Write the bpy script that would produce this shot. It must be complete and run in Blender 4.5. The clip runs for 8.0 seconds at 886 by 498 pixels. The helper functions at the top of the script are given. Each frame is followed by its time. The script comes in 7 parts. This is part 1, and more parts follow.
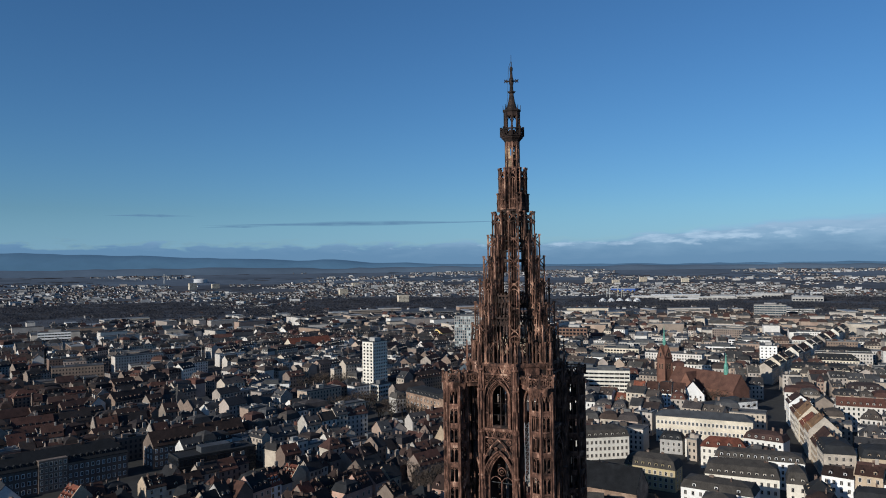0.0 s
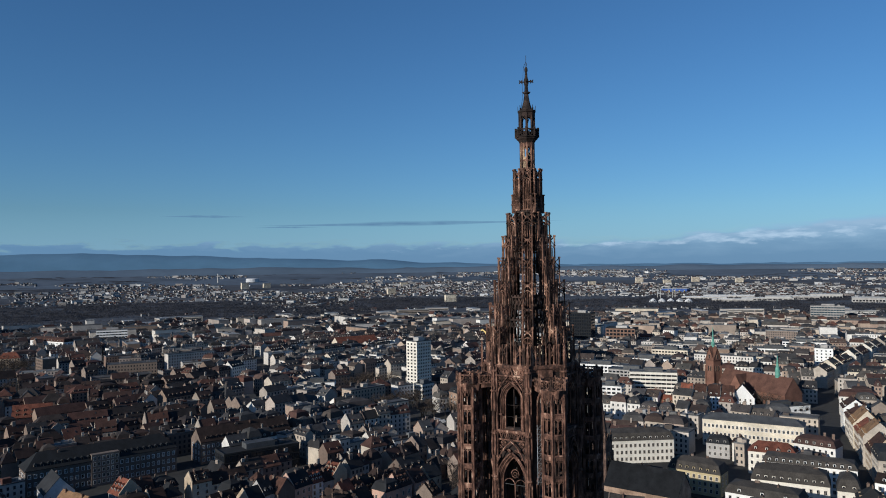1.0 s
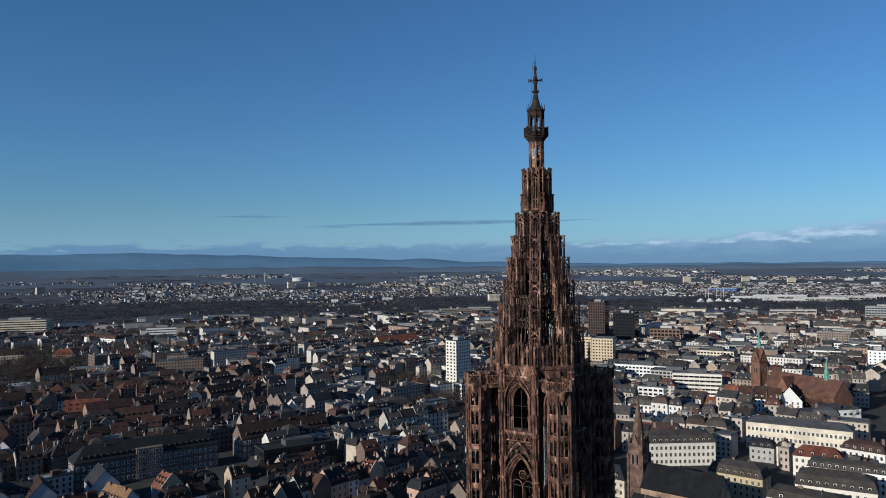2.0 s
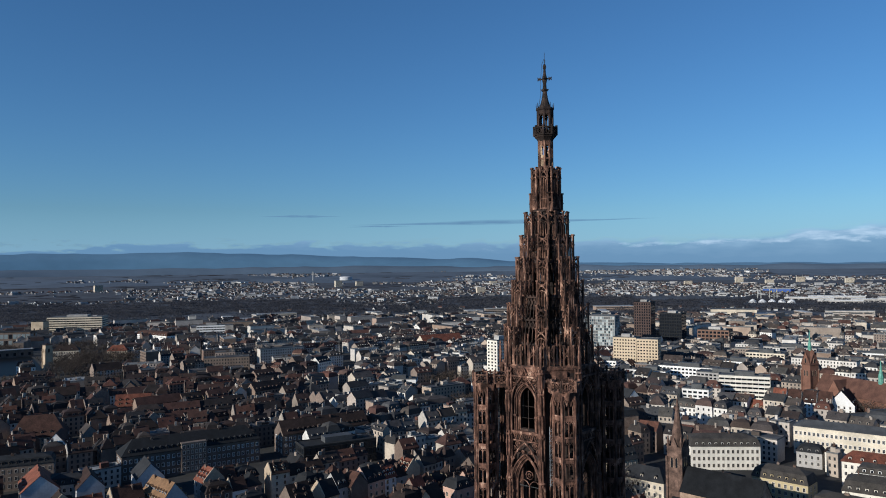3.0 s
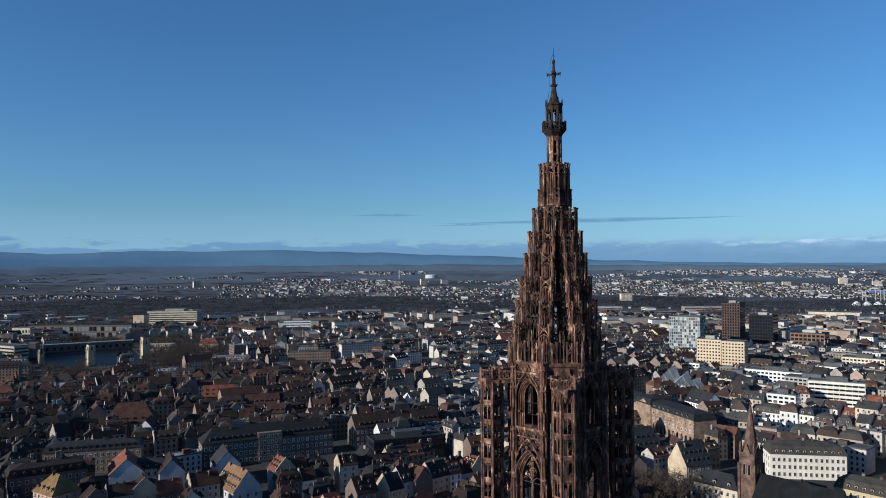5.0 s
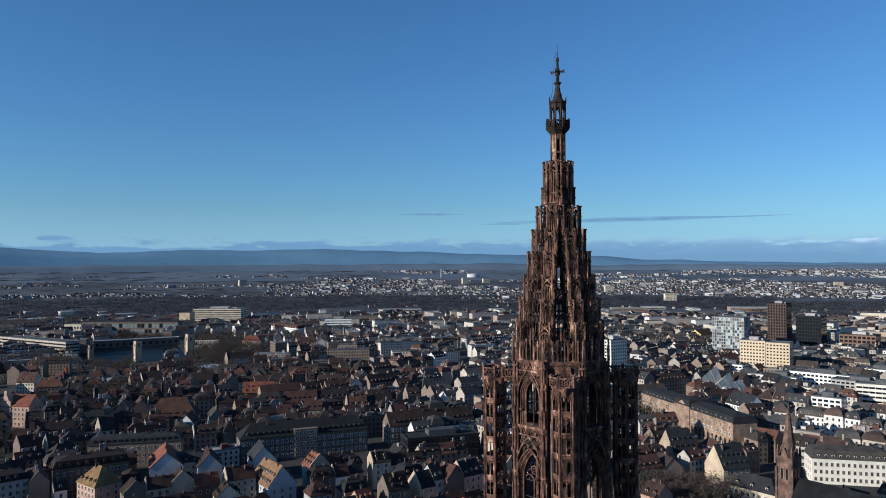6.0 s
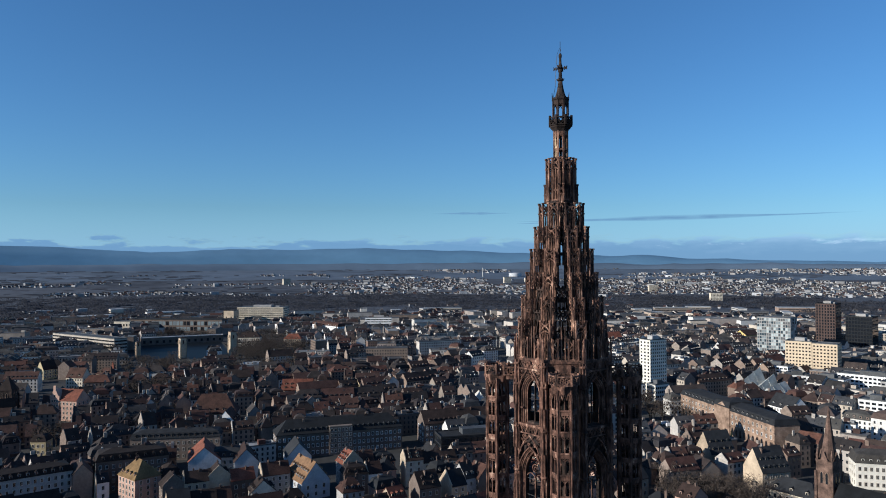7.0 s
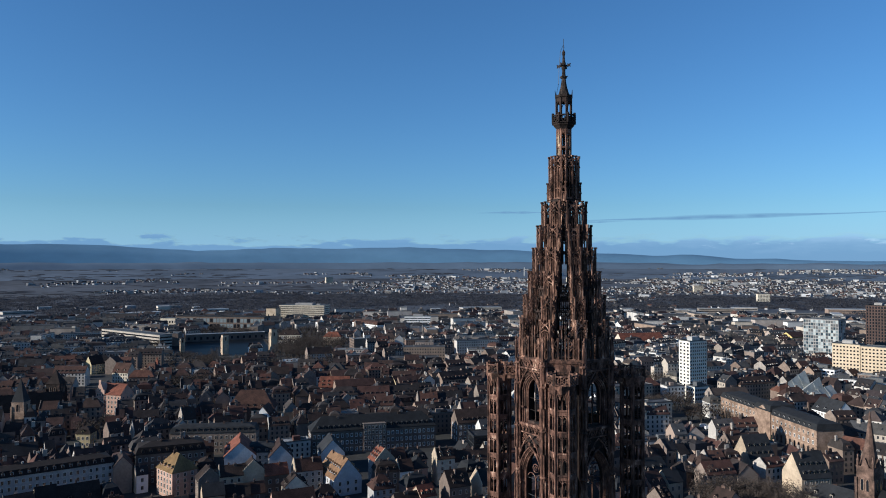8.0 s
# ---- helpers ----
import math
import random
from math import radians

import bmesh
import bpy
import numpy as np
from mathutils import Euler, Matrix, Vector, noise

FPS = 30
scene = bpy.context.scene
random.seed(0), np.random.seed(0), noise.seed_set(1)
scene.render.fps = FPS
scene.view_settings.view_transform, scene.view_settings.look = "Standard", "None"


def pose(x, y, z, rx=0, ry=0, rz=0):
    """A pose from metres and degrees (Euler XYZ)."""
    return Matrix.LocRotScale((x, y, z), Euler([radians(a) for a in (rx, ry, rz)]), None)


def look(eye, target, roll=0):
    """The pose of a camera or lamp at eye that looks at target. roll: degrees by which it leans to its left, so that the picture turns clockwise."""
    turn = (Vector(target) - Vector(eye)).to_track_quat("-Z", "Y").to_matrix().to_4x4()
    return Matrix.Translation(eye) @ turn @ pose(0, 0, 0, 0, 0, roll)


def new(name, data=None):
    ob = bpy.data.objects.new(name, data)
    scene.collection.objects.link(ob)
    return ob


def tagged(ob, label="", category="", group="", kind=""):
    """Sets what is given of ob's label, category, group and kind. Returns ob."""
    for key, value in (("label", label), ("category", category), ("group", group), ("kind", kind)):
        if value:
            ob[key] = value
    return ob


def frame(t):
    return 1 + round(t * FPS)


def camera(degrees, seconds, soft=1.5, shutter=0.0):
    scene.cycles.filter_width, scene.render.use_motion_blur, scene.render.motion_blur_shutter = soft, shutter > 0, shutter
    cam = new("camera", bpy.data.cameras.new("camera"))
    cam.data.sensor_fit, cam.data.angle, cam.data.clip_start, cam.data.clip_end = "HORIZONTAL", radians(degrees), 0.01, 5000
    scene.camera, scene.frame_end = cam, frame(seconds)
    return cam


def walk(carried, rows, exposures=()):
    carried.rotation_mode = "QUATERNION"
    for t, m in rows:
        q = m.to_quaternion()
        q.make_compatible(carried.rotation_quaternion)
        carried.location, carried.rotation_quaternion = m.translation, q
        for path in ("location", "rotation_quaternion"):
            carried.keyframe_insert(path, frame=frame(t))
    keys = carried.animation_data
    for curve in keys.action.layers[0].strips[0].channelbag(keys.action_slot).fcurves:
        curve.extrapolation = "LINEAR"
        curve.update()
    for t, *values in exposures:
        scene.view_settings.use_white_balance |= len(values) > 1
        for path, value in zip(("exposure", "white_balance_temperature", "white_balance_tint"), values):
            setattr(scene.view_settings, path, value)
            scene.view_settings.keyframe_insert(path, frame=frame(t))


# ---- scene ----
cam = camera(62.1, 8.0, 1.0)
PATH = [
    (0, (2.349, 1.862, 114.924), (2.3, 3.861, 114.968), -0.7),
    (0.5, (4.651, 1.796, 115.003), (4.534, 3.793, 115.047), -0.7),
    (1, (6.975, 1.818, 115.079), (6.794, 3.809, 115.124), -0.7),
    (1.5, (9.351, 2.001, 115.113), (9.111, 3.986, 115.158), -0.7),
    (3, (16.935, 3.035, 115.08), (16.508, 4.988, 115.124), -0.6),
    (3.5, (19.522, 3.394, 115.006), (19.037, 5.334, 115.05), -0.5),
    (4, (22.096, 3.789, 114.896), (21.554, 5.714, 114.938), -0.5),
    (4.5, (24.764, 4.266, 114.739), (24.165, 6.174, 114.781), -0.4),
    (6, (32.537, 6.096, 114.475), (31.774, 7.944, 114.515), -0.2),
    (6.5, (35.022, 7.022, 114.365), (34.205, 8.848, 114.404), -0.2),
    (7, (37.525, 8.069, 114.276), (36.656, 9.87, 114.314), -0.2),
    (7.5, (39.954, 9.214, 114.207), (39.033, 10.988, 114.244), -0.1),
    (8, (42.304, 10.365, 114.175), (41.333, 12.113, 114.211), -0.0),
]
walk(cam, [(t, look(eye, target, roll)) for t, eye, target, roll in PATH], exposures=[(0, 0.06, 5450, 5), (3.5, 0.26, 5400, 5), (8, 0.55, 5350, 5)])

# ---------------------------------------------------------------- daylight
SUN_TURN, SUN_HEIGHT = 224.0, 18.0      # compass turn from +Y towards +X, height above the plain
world = bpy.data.worlds.new("sky")
scene.world = world
world.use_nodes = True
wn = world.node_tree.nodes
sky = wn.new("ShaderNodeTexSky")
sky.sky_type = "NISHITA"
sky.sun_disc = False
sky.sun_elevation, sky.sun_rotation = radians(SUN_HEIGHT), radians(SUN_TURN)
sky.altitude, sky.air_density, sky.dust_density, sky.ozone_density = 200, 1.0, 0.3, 4.0
wn["Background"].inputs["Strength"].default_value = 0.07
clear_air = wn.new("ShaderNodeVectorMath")
clear_air.operation = "MULTIPLY"
clear_air.inputs[1].default_value = (0.845, 0.978, 1.066)
world.node_tree.links.new(sky.outputs["Color"], clear_air.inputs[0])
world.node_tree.links.new(clear_air.outputs[0], wn["Background"].inputs["Color"])
sun = new("sun", bpy.data.lights.new("sun", "SUN"))
sun.data.energy, sun.data.angle, sun.data.color = 4.8, radians(0.53), (1.0, 0.84, 0.66)
to_sun = Vector((math.sin(radians(SUN_TURN)) * math.cos(radians(SUN_HEIGHT)), math.cos(radians(SUN_TURN)) * math.cos(radians(SUN_HEIGHT)), math.sin(radians(SUN_HEIGHT))))
sun.matrix_world = look(to_sun * 300, (0, 0, 0))

# ---------------------------------------------------------------- materials


def surface(name, colours, rough=0.85, spread="", big=8.0, small=0.6, dirt=0.35, bump=0.0, metal=0.0, stretch=(1, 1, 1), glow=0.0):
    """A weathered surface. colours: the palette of its pieces. spread: 'object' or 'island', by which a piece takes its colour;
    big, small: sizes in metres of the stains and of the grain; dirt: how much the stains darken."""
    m = bpy.data.materials.new(name)
    m.use_nodes = True
    nodes, links = m.node_tree.nodes, m.node_tree.links
    bsdf = nodes["Principled BSDF"]
    where = nodes.new("ShaderNodeNewGeometry")
    size = nodes.new("ShaderNodeVectorMath")
    size.operation = "MULTIPLY"
    size.inputs[1].default_value = stretch
    links.new(where.outputs["Position"], size.inputs[0])
    n1, n2 = nodes.new("ShaderNodeTexNoise"), nodes.new("ShaderNodeTexNoise")
    for n, s, d in ((n1, big, 5), (n2, small, 3)):
        n.inputs["Scale"].default_value = 1.0 / s
        n.inputs["Detail"].default_value = d
        n.inputs["Roughness"].default_value = 0.62
        links.new(size.outputs[0], n.inputs["Vector"])
    ramp = nodes.new("ShaderNodeValToRGB")
    while len(ramp.color_ramp.elements) < len(colours):
        ramp.color_ramp.elements.new(0.5)
    for k, c in enumerate(colours):
        q = k / max(1, len(colours) - 1)
        ramp.color_ramp.elements[k].position = q if spread else 0.30 + 0.40 * q
        ramp.color_ramp.elements[k].color = (*c, 1)
    if spread == "object":
        links.new(nodes.new("ShaderNodeObjectInfo").outputs["Random"], ramp.inputs["Fac"])
    elif spread == "island":
        links.new(where.outputs["Random Per Island"], ramp.inputs["Fac"])
    else:
        links.new(n1.outputs["Fac"], ramp.inputs["Fac"])
    dark = nodes.new("ShaderNodeMapRange")
    dark.inputs["From Min"].default_value, dark.inputs["From Max"].default_value = 0.35, 0.7
    dark.inputs["To Min"].default_value, dark.inputs["To Max"].default_value = 1.0 - dirt, 1.0 + 0.3 * dirt
    links.new(n1.outputs["Fac"], dark.inputs["Value"])
    fine = nodes.new("ShaderNodeMapRange")
    fine.inputs["From Min"].default_value, fine.inputs["From Max"].default_value = 0.3, 0.7
    fine.inputs["To Min"].default_value, fine.inputs["To Max"].default_value = 1.0 - 0.6 * dirt, 1.0 + 0.3 * dirt
    links.new(n2.outputs["Fac"], fine.inputs["Value"])
    both = nodes.new("ShaderNodeMath")
    both.operation = "MULTIPLY"
    links.new(dark.outputs[0], both.inputs[0]), links.new(fine.outputs[0], both.inputs[1])
    mix = nodes.new("ShaderNodeVectorMath")
    mix.operation = "SCALE"
    links.new(ramp.outputs["Color"], mix.inputs[0]), links.new(both.outputs[0], mix.inputs["Scale"])
    links.new(mix.outputs[0], bsdf.inputs["Base Color"])
    bsdf.inputs["Roughness"].default_value, bsdf.inputs["Metallic"].default_value = rough, metal
    bsdf.inputs["Specular IOR Level"].default_value = 0.3
    if bump:
        b = nodes.new("ShaderNodeBump")
        b.inputs["Strength"].default_value, b.inputs["Distance"].default_value = 0.8, bump
        links.new(n2.outputs["Fac"], b.inputs["Height"]), links.new(b.outputs[0], bsdf.inputs["Normal"])
    if glow:
        links.new(mix.outputs[0], bsdf.inputs["Emission Color"])
        bsdf.inputs["Emission Strength"].default_value = glow
    return m


def pane(name, colour, rough=0.08):
    """Window glass with a dark room behind it."""
    m = bpy.data.materials.new(name)
    m.use_nodes = True
    bsdf = m.node_tree.nodes["Principled BSDF"]
    bsdf.inputs["Base Color"].default_value = (*colour, 1)
    bsdf.inputs["Roughness"].default_value = rough
    bsdf.inputs["Specular IOR Level"].default_value = 0.6
    return m


STONE = surface("vosges_sandstone", [(0.028, 0.018, 0.015), (0.080, 0.042, 0.030), (0.15, 0.076, 0.052), (0.215, 0.112, 0.077), (0.44, 0.29, 0.205)], 0.9, "", 0.75, 0.2, 0.5, 0.06, stretch=(1, 1, 0.45))
STONE_LACE = surface("weathered_openwork_sandstone", [(0.016, 0.012, 0.011), (0.060, 0.034, 0.025), (0.16, 0.084, 0.058), (0.27, 0.148, 0.100), (0.44, 0.28, 0.195)], 0.92, "", 0.8, 0.2, 0.55, 0.05, stretch=(1, 1, 0.35))
# dark sandstone; on recessed and inner parts it puts their shade into the colour
STONE_DARK = surface("dark_and_shaded_sandstone", [(0.013, 0.011, 0.011), (0.036, 0.024, 0.020), (0.082, 0.049, 0.037)], 0.92, "", 1.5, 0.3, 0.5, 0.05, stretch=(1, 1, 0.45))
STONE_PALE = surface("patchy_pale_sandstone", [(0.16, 0.11, 0.075), (0.38, 0.27, 0.17), (0.46, 0.34, 0.22)], 0.9, "", 0.6, 0.2, 0.5, 0.03)
# near-black sandstone: the dark spirelet, and inner ribs with void shade painted in
STONE_BLACK = surface("black_and_shaded_sandstone", [(0.012, 0.010, 0.010), (0.035, 0.026, 0.022), (0.07, 0.045, 0.034)], 0.92, "", 0.8, 0.2, 0.5, 0.03)
STONE_PINK = surface("pink_sandstone", [(0.20, 0.130, 0.092), (0.30, 0.205, 0.145), (0.36, 0.255, 0.185)], 0.9, "", 5, 0.6, 0.35, 0.03)
METAL = surface("weathered_iron", [(0.05, 0.055, 0.06), (0.10, 0.10, 0.10)], 0.5, "", 0.5, 0.1, 0.3, metal=0.6)
GALV = surface("galvanised_steel", [(0.35, 0.38, 0.42), (0.5, 0.53, 0.56)], 0.45, "", 0.8, 0.1, 0.2, metal=0.5)
WALLS = {
    "white": surface("white_plaster", [(0.70, 0.68, 0.65), (0.84, 0.83, 0.80)], 0.9, "object", 9, 1.0, 0.16),
    "cream": surface("cream_plaster", [(0.56, 0.48, 0.37), (0.68, 0.60, 0.47)], 0.9, "object", 9, 1.0, 0.25),
    "beige": surface("beige_plaster", [(0.38, 0.29, 0.20), (0.52, 0.41, 0.29)], 0.9, "object", 9, 1.0, 0.28),
    "grey": surface("grey_plaster", [(0.30, 0.28, 0.265), (0.44, 0.42, 0.395)], 0.9, "object", 9, 1.0, 0.28),
    "rose": surface("rose_plaster", [(0.40, 0.25, 0.19), (0.52, 0.34, 0.26)], 0.9, "object", 9, 1.0, 0.28),
    "yellow": surface("yellow_plaster", [(0.44, 0.36, 0.21), (0.52, 0.43, 0.26)], 0.9, "object", 9, 1.0, 0.22),
    "amber": surface("amber_cladding", [(0.52, 0.41, 0.28), (0.56, 0.45, 0.31)], 0.8, "object", 9, 1.0, 0.12),
    "ashlar": surface("pale_ashlar", [(0.38, 0.33, 0.275), (0.47, 0.41, 0.34)], 0.9, "object", 7, 0.8, 0.25),
    "ivory": surface("ivory_plaster", [(0.68, 0.63, 0.54), (0.74, 0.69, 0.60)], 0.9, "object", 9, 1.0, 0.2),
    "chalk": surface("chalky_plaster", [(0.46, 0.46, 0.47), (0.54, 0.54, 0.55)], 0.9, "object", 6, 0.8, 0.25),
    "stone": surface("dark_facade_stone", [(0.14, 0.105, 0.085), (0.22, 0.17, 0.135)], 0.9, "object", 7, 0.8, 0.3),
    "brick": surface("red_brick", [(0.17, 0.085, 0.058), (0.22, 0.11, 0.075)], 0.9, "object", 6, 0.4, 0.35, 0.02),
}
ROOFS = {
    "brown": surface("brown_tiles", [(0.041, 0.022, 0.017), (0.087, 0.042, 0.029)], 0.92, "object", 4, 0.5, 0.5, 0.05),
    "dark": surface("blackened_tiles", [(0.020, 0.014, 0.012), (0.044, 0.026, 0.020)], 0.92, "object", 4, 0.5, 0.5, 0.05),
    "red": surface("red_tiles", [(0.128, 0.045, 0.028), (0.230, 0.080, 0.047)], 0.92, "object", 4, 0.5, 0.45, 0.05),
    "slate": surface("grey_slate", [(0.014, 0.015, 0.017), (0.030, 0.031, 0.034)], 0.9, "object", 4, 0.4, 0.4, 0.03),
    "weathered": surface("weathered_grey_brown_roofing", [(0.042, 0.037, 0.033), (0.075, 0.066, 0.057)], 0.9, "object", 4, 0.5, 0.4, 0.04),
    "tan": surface("sun_bleached_tiles", [(0.22, 0.125, 0.065), (0.30, 0.18, 0.09)], 0.92, "object", 4, 0.5, 0.4, 0.05),
    "zinc": surface("grey_zinc", [(0.06, 0.062, 0.065), (0.11, 0.112, 0.115)], 0.7, "object", 5, 0.6, 0.35),
    "ochre": surface("yellow_brown_tiles", [(0.21, 0.130, 0.055), (0.29, 0.185, 0.08)], 0.92, "object", 4, 0.5, 0.4, 0.05),
}
GLASS = pane("window_glass", (0.012, 0.014, 0.018))
GLASS_BLUE = pane("blue_curtain_glass", (0.03, 0.05, 0.065))
FRAME = surface("window_surround", [(0.44, 0.39, 0.33), (0.66, 0.62, 0.56)], 0.8, "object", 3, 0.3, 0.2)
CHIMNEY = surface("chimney_brick", [(0.075, 0.045, 0.034), (0.13, 0.085, 0.065), (0.22, 0.165, 0.13)], 0.9, "object", 2, 0.3, 0.4)
COPPER = surface("green_copper", [(0.10, 0.27, 0.21), (0.16, 0.36, 0.28)], 0.7, "", 2, 0.3, 0.3)
FAR_WALL = surface("far_plaster", [(0.72, 0.69, 0.64), (0.26, 0.21, 0.17), (0.78, 0.75, 0.70), (0.40, 0.34, 0.28), (0.58, 0.50, 0.40), (0.22, 0.17, 0.14), (0.68, 0.64, 0.58), (0.32, 0.23, 0.18), (0.44, 0.35, 0.27)], 0.9, "island", 12, 1.2, 0.25)
FAR_WALL_OLD = surface("far_old_plaster", [(0.28, 0.21, 0.16), (0.14, 0.10, 0.08), (0.50, 0.44, 0.36), (0.20, 0.145, 0.115), (0.32, 0.23, 0.17), (0.13, 0.095, 0.078), (0.62, 0.58, 0.52), (0.21, 0.145, 0.11), (0.26, 0.17, 0.13)], 0.9, "island", 12, 1.2, 0.3)
FAR_ROOF_OLD = surface("far_old_tiles", [(0.024, 0.018, 0.016), (0.060, 0.035, 0.027), (0.021, 0.018, 0.019), (0.112, 0.049, 0.035), (0.033, 0.023, 0.020), (0.083, 0.041, 0.031), (0.022, 0.022, 0.024), (0.042, 0.030, 0.026), (0.150, 0.066, 0.043), (0.026, 0.020, 0.019), (0.060, 0.049, 0.043), (0.036, 0.034, 0.036)], 0.92, "island", 5, 0.7, 0.45)
FAR_ROOF_NEW = surface("far_mixed_roofing", [(0.026, 0.027, 0.030), (0.12, 0.052, 0.037), (0.080, 0.074, 0.066), (0.036, 0.036, 0.040), (0.075, 0.075, 0.078), (0.060, 0.041, 0.033), (0.100, 0.092, 0.081), (0.042, 0.042, 0.046), (0.030, 0.027, 0.026), (0.09, 0.044, 0.034)], 0.9, "island", 6, 0.9, 0.4)
SUBURB = surface("suburb_plaster", [(0.50, 0.50, 0.51), (0.15, 0.15, 0.16), (0.62, 0.61, 0.60), (0.18, 0.165, 0.155), (0.34, 0.33, 0.325), (0.12, 0.12, 0.13), (0.48, 0.47, 0.465), (0.24, 0.20, 0.18), (0.66, 0.65, 0.63)], 0.9, "island", 30, 3, 0.2)
FAR_WINDOW = surface("far_windows", [(0.015, 0.018, 0.022), (0.03, 0.032, 0.036), (0.05, 0.05, 0.05)], 0.25, "island", 9, 2, 0.1)
FAR_CHIMNEY = surface("far_chimneys", [(0.12, 0.07, 0.05), (0.36, 0.31, 0.26), (0.18, 0.12, 0.09), (0.46, 0.42, 0.37)], 0.9, "island", 2, 0.5, 0.3)
HALL = surface("pale_sheet_roofs", [(0.34, 0.35, 0.36), (0.14, 0.14, 0.14), (0.46, 0.46, 0.46), (0.24, 0.23, 0.21)], 0.6, "island", 20, 3, 0.25)
FLAT_ROOF = surface("flat_roof_gravel", [(0.17, 0.17, 0.165), (0.08, 0.08, 0.085), (0.13, 0.125, 0.12), (0.36, 0.36, 0.35), (0.065, 0.065, 0.07), (0.11, 0.095, 0.085)], 0.85, "island", 8, 1.0, 0.35)
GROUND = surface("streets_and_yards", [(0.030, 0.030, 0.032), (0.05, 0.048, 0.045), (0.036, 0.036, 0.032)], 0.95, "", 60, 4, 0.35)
# plain colours carry painted haze: bluer and paler in the far ring
PLAIN = surface("haze_tinted_plain", [(0.048, 0.054, 0.074), (0.078, 0.083, 0.098), (0.058, 0.064, 0.080)], 0.95, "", 420, 60, 0.5, stretch=(1, 1, 1))
PLAIN_FAR = surface("haze_tinted_far_plain", [(0.070, 0.094, 0.132), (0.100, 0.124, 0.160), (0.082, 0.106, 0.142)], 0.95, "", 500, 80, 0.35)
TWIG = surface("bare_twigs", [(0.055, 0.042, 0.034), (0.085, 0.062, 0.048)], 0.95, "island", 3, 0.5, 0.3)
BARK = surface("grey_bark", [(0.06, 0.05, 0.042), (0.09, 0.075, 0.06)], 0.95, "", 1, 0.2, 0.4, 0.02)
NEEDLE = surface("dark_needles", [(0.018, 0.028, 0.016), (0.03, 0.045, 0.025)], 0.9, "island", 2, 0.4, 0.3)
# blue-grey instead of twig brown: distance haze put into the woods' colour
WOOD = surface("haze_tinted_woods", [(0.058, 0.060, 0.074), (0.078, 0.078, 0.090), (0.066, 0.068, 0.080)], 0.95, "island", 60, 9, 0.3)
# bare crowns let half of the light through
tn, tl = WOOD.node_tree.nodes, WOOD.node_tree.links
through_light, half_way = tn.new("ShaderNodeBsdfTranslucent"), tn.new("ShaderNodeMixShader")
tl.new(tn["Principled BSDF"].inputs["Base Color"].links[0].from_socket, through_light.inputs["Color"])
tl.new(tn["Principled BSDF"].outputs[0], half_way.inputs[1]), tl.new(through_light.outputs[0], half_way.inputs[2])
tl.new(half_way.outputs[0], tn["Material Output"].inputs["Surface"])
WATER = pane("river_water", (0.010, 0.012, 0.014), 0.4)
WATER.node_tree.nodes["Principled BSDF"].inputs["Specular IOR Level"].default_value = 0.02
# haze put into the hills' blue colours, helped by a faint glow
HILL = surface("haze_tinted_foothills", [(0.066, 0.094, 0.134), (0.090, 0.120, 0.160)], 1.0, "", 900, 120, 0.15, stretch=(1, 1, 2.5), glow=0.12)
HILL_FAR = surface("haze_tinted_mountains", [(0.060, 0.118, 0.185), (0.078, 0.142, 0.208)], 1.0, "", 900, 120, 0.1, stretch=(1, 1, 2.5), glow=0.30)


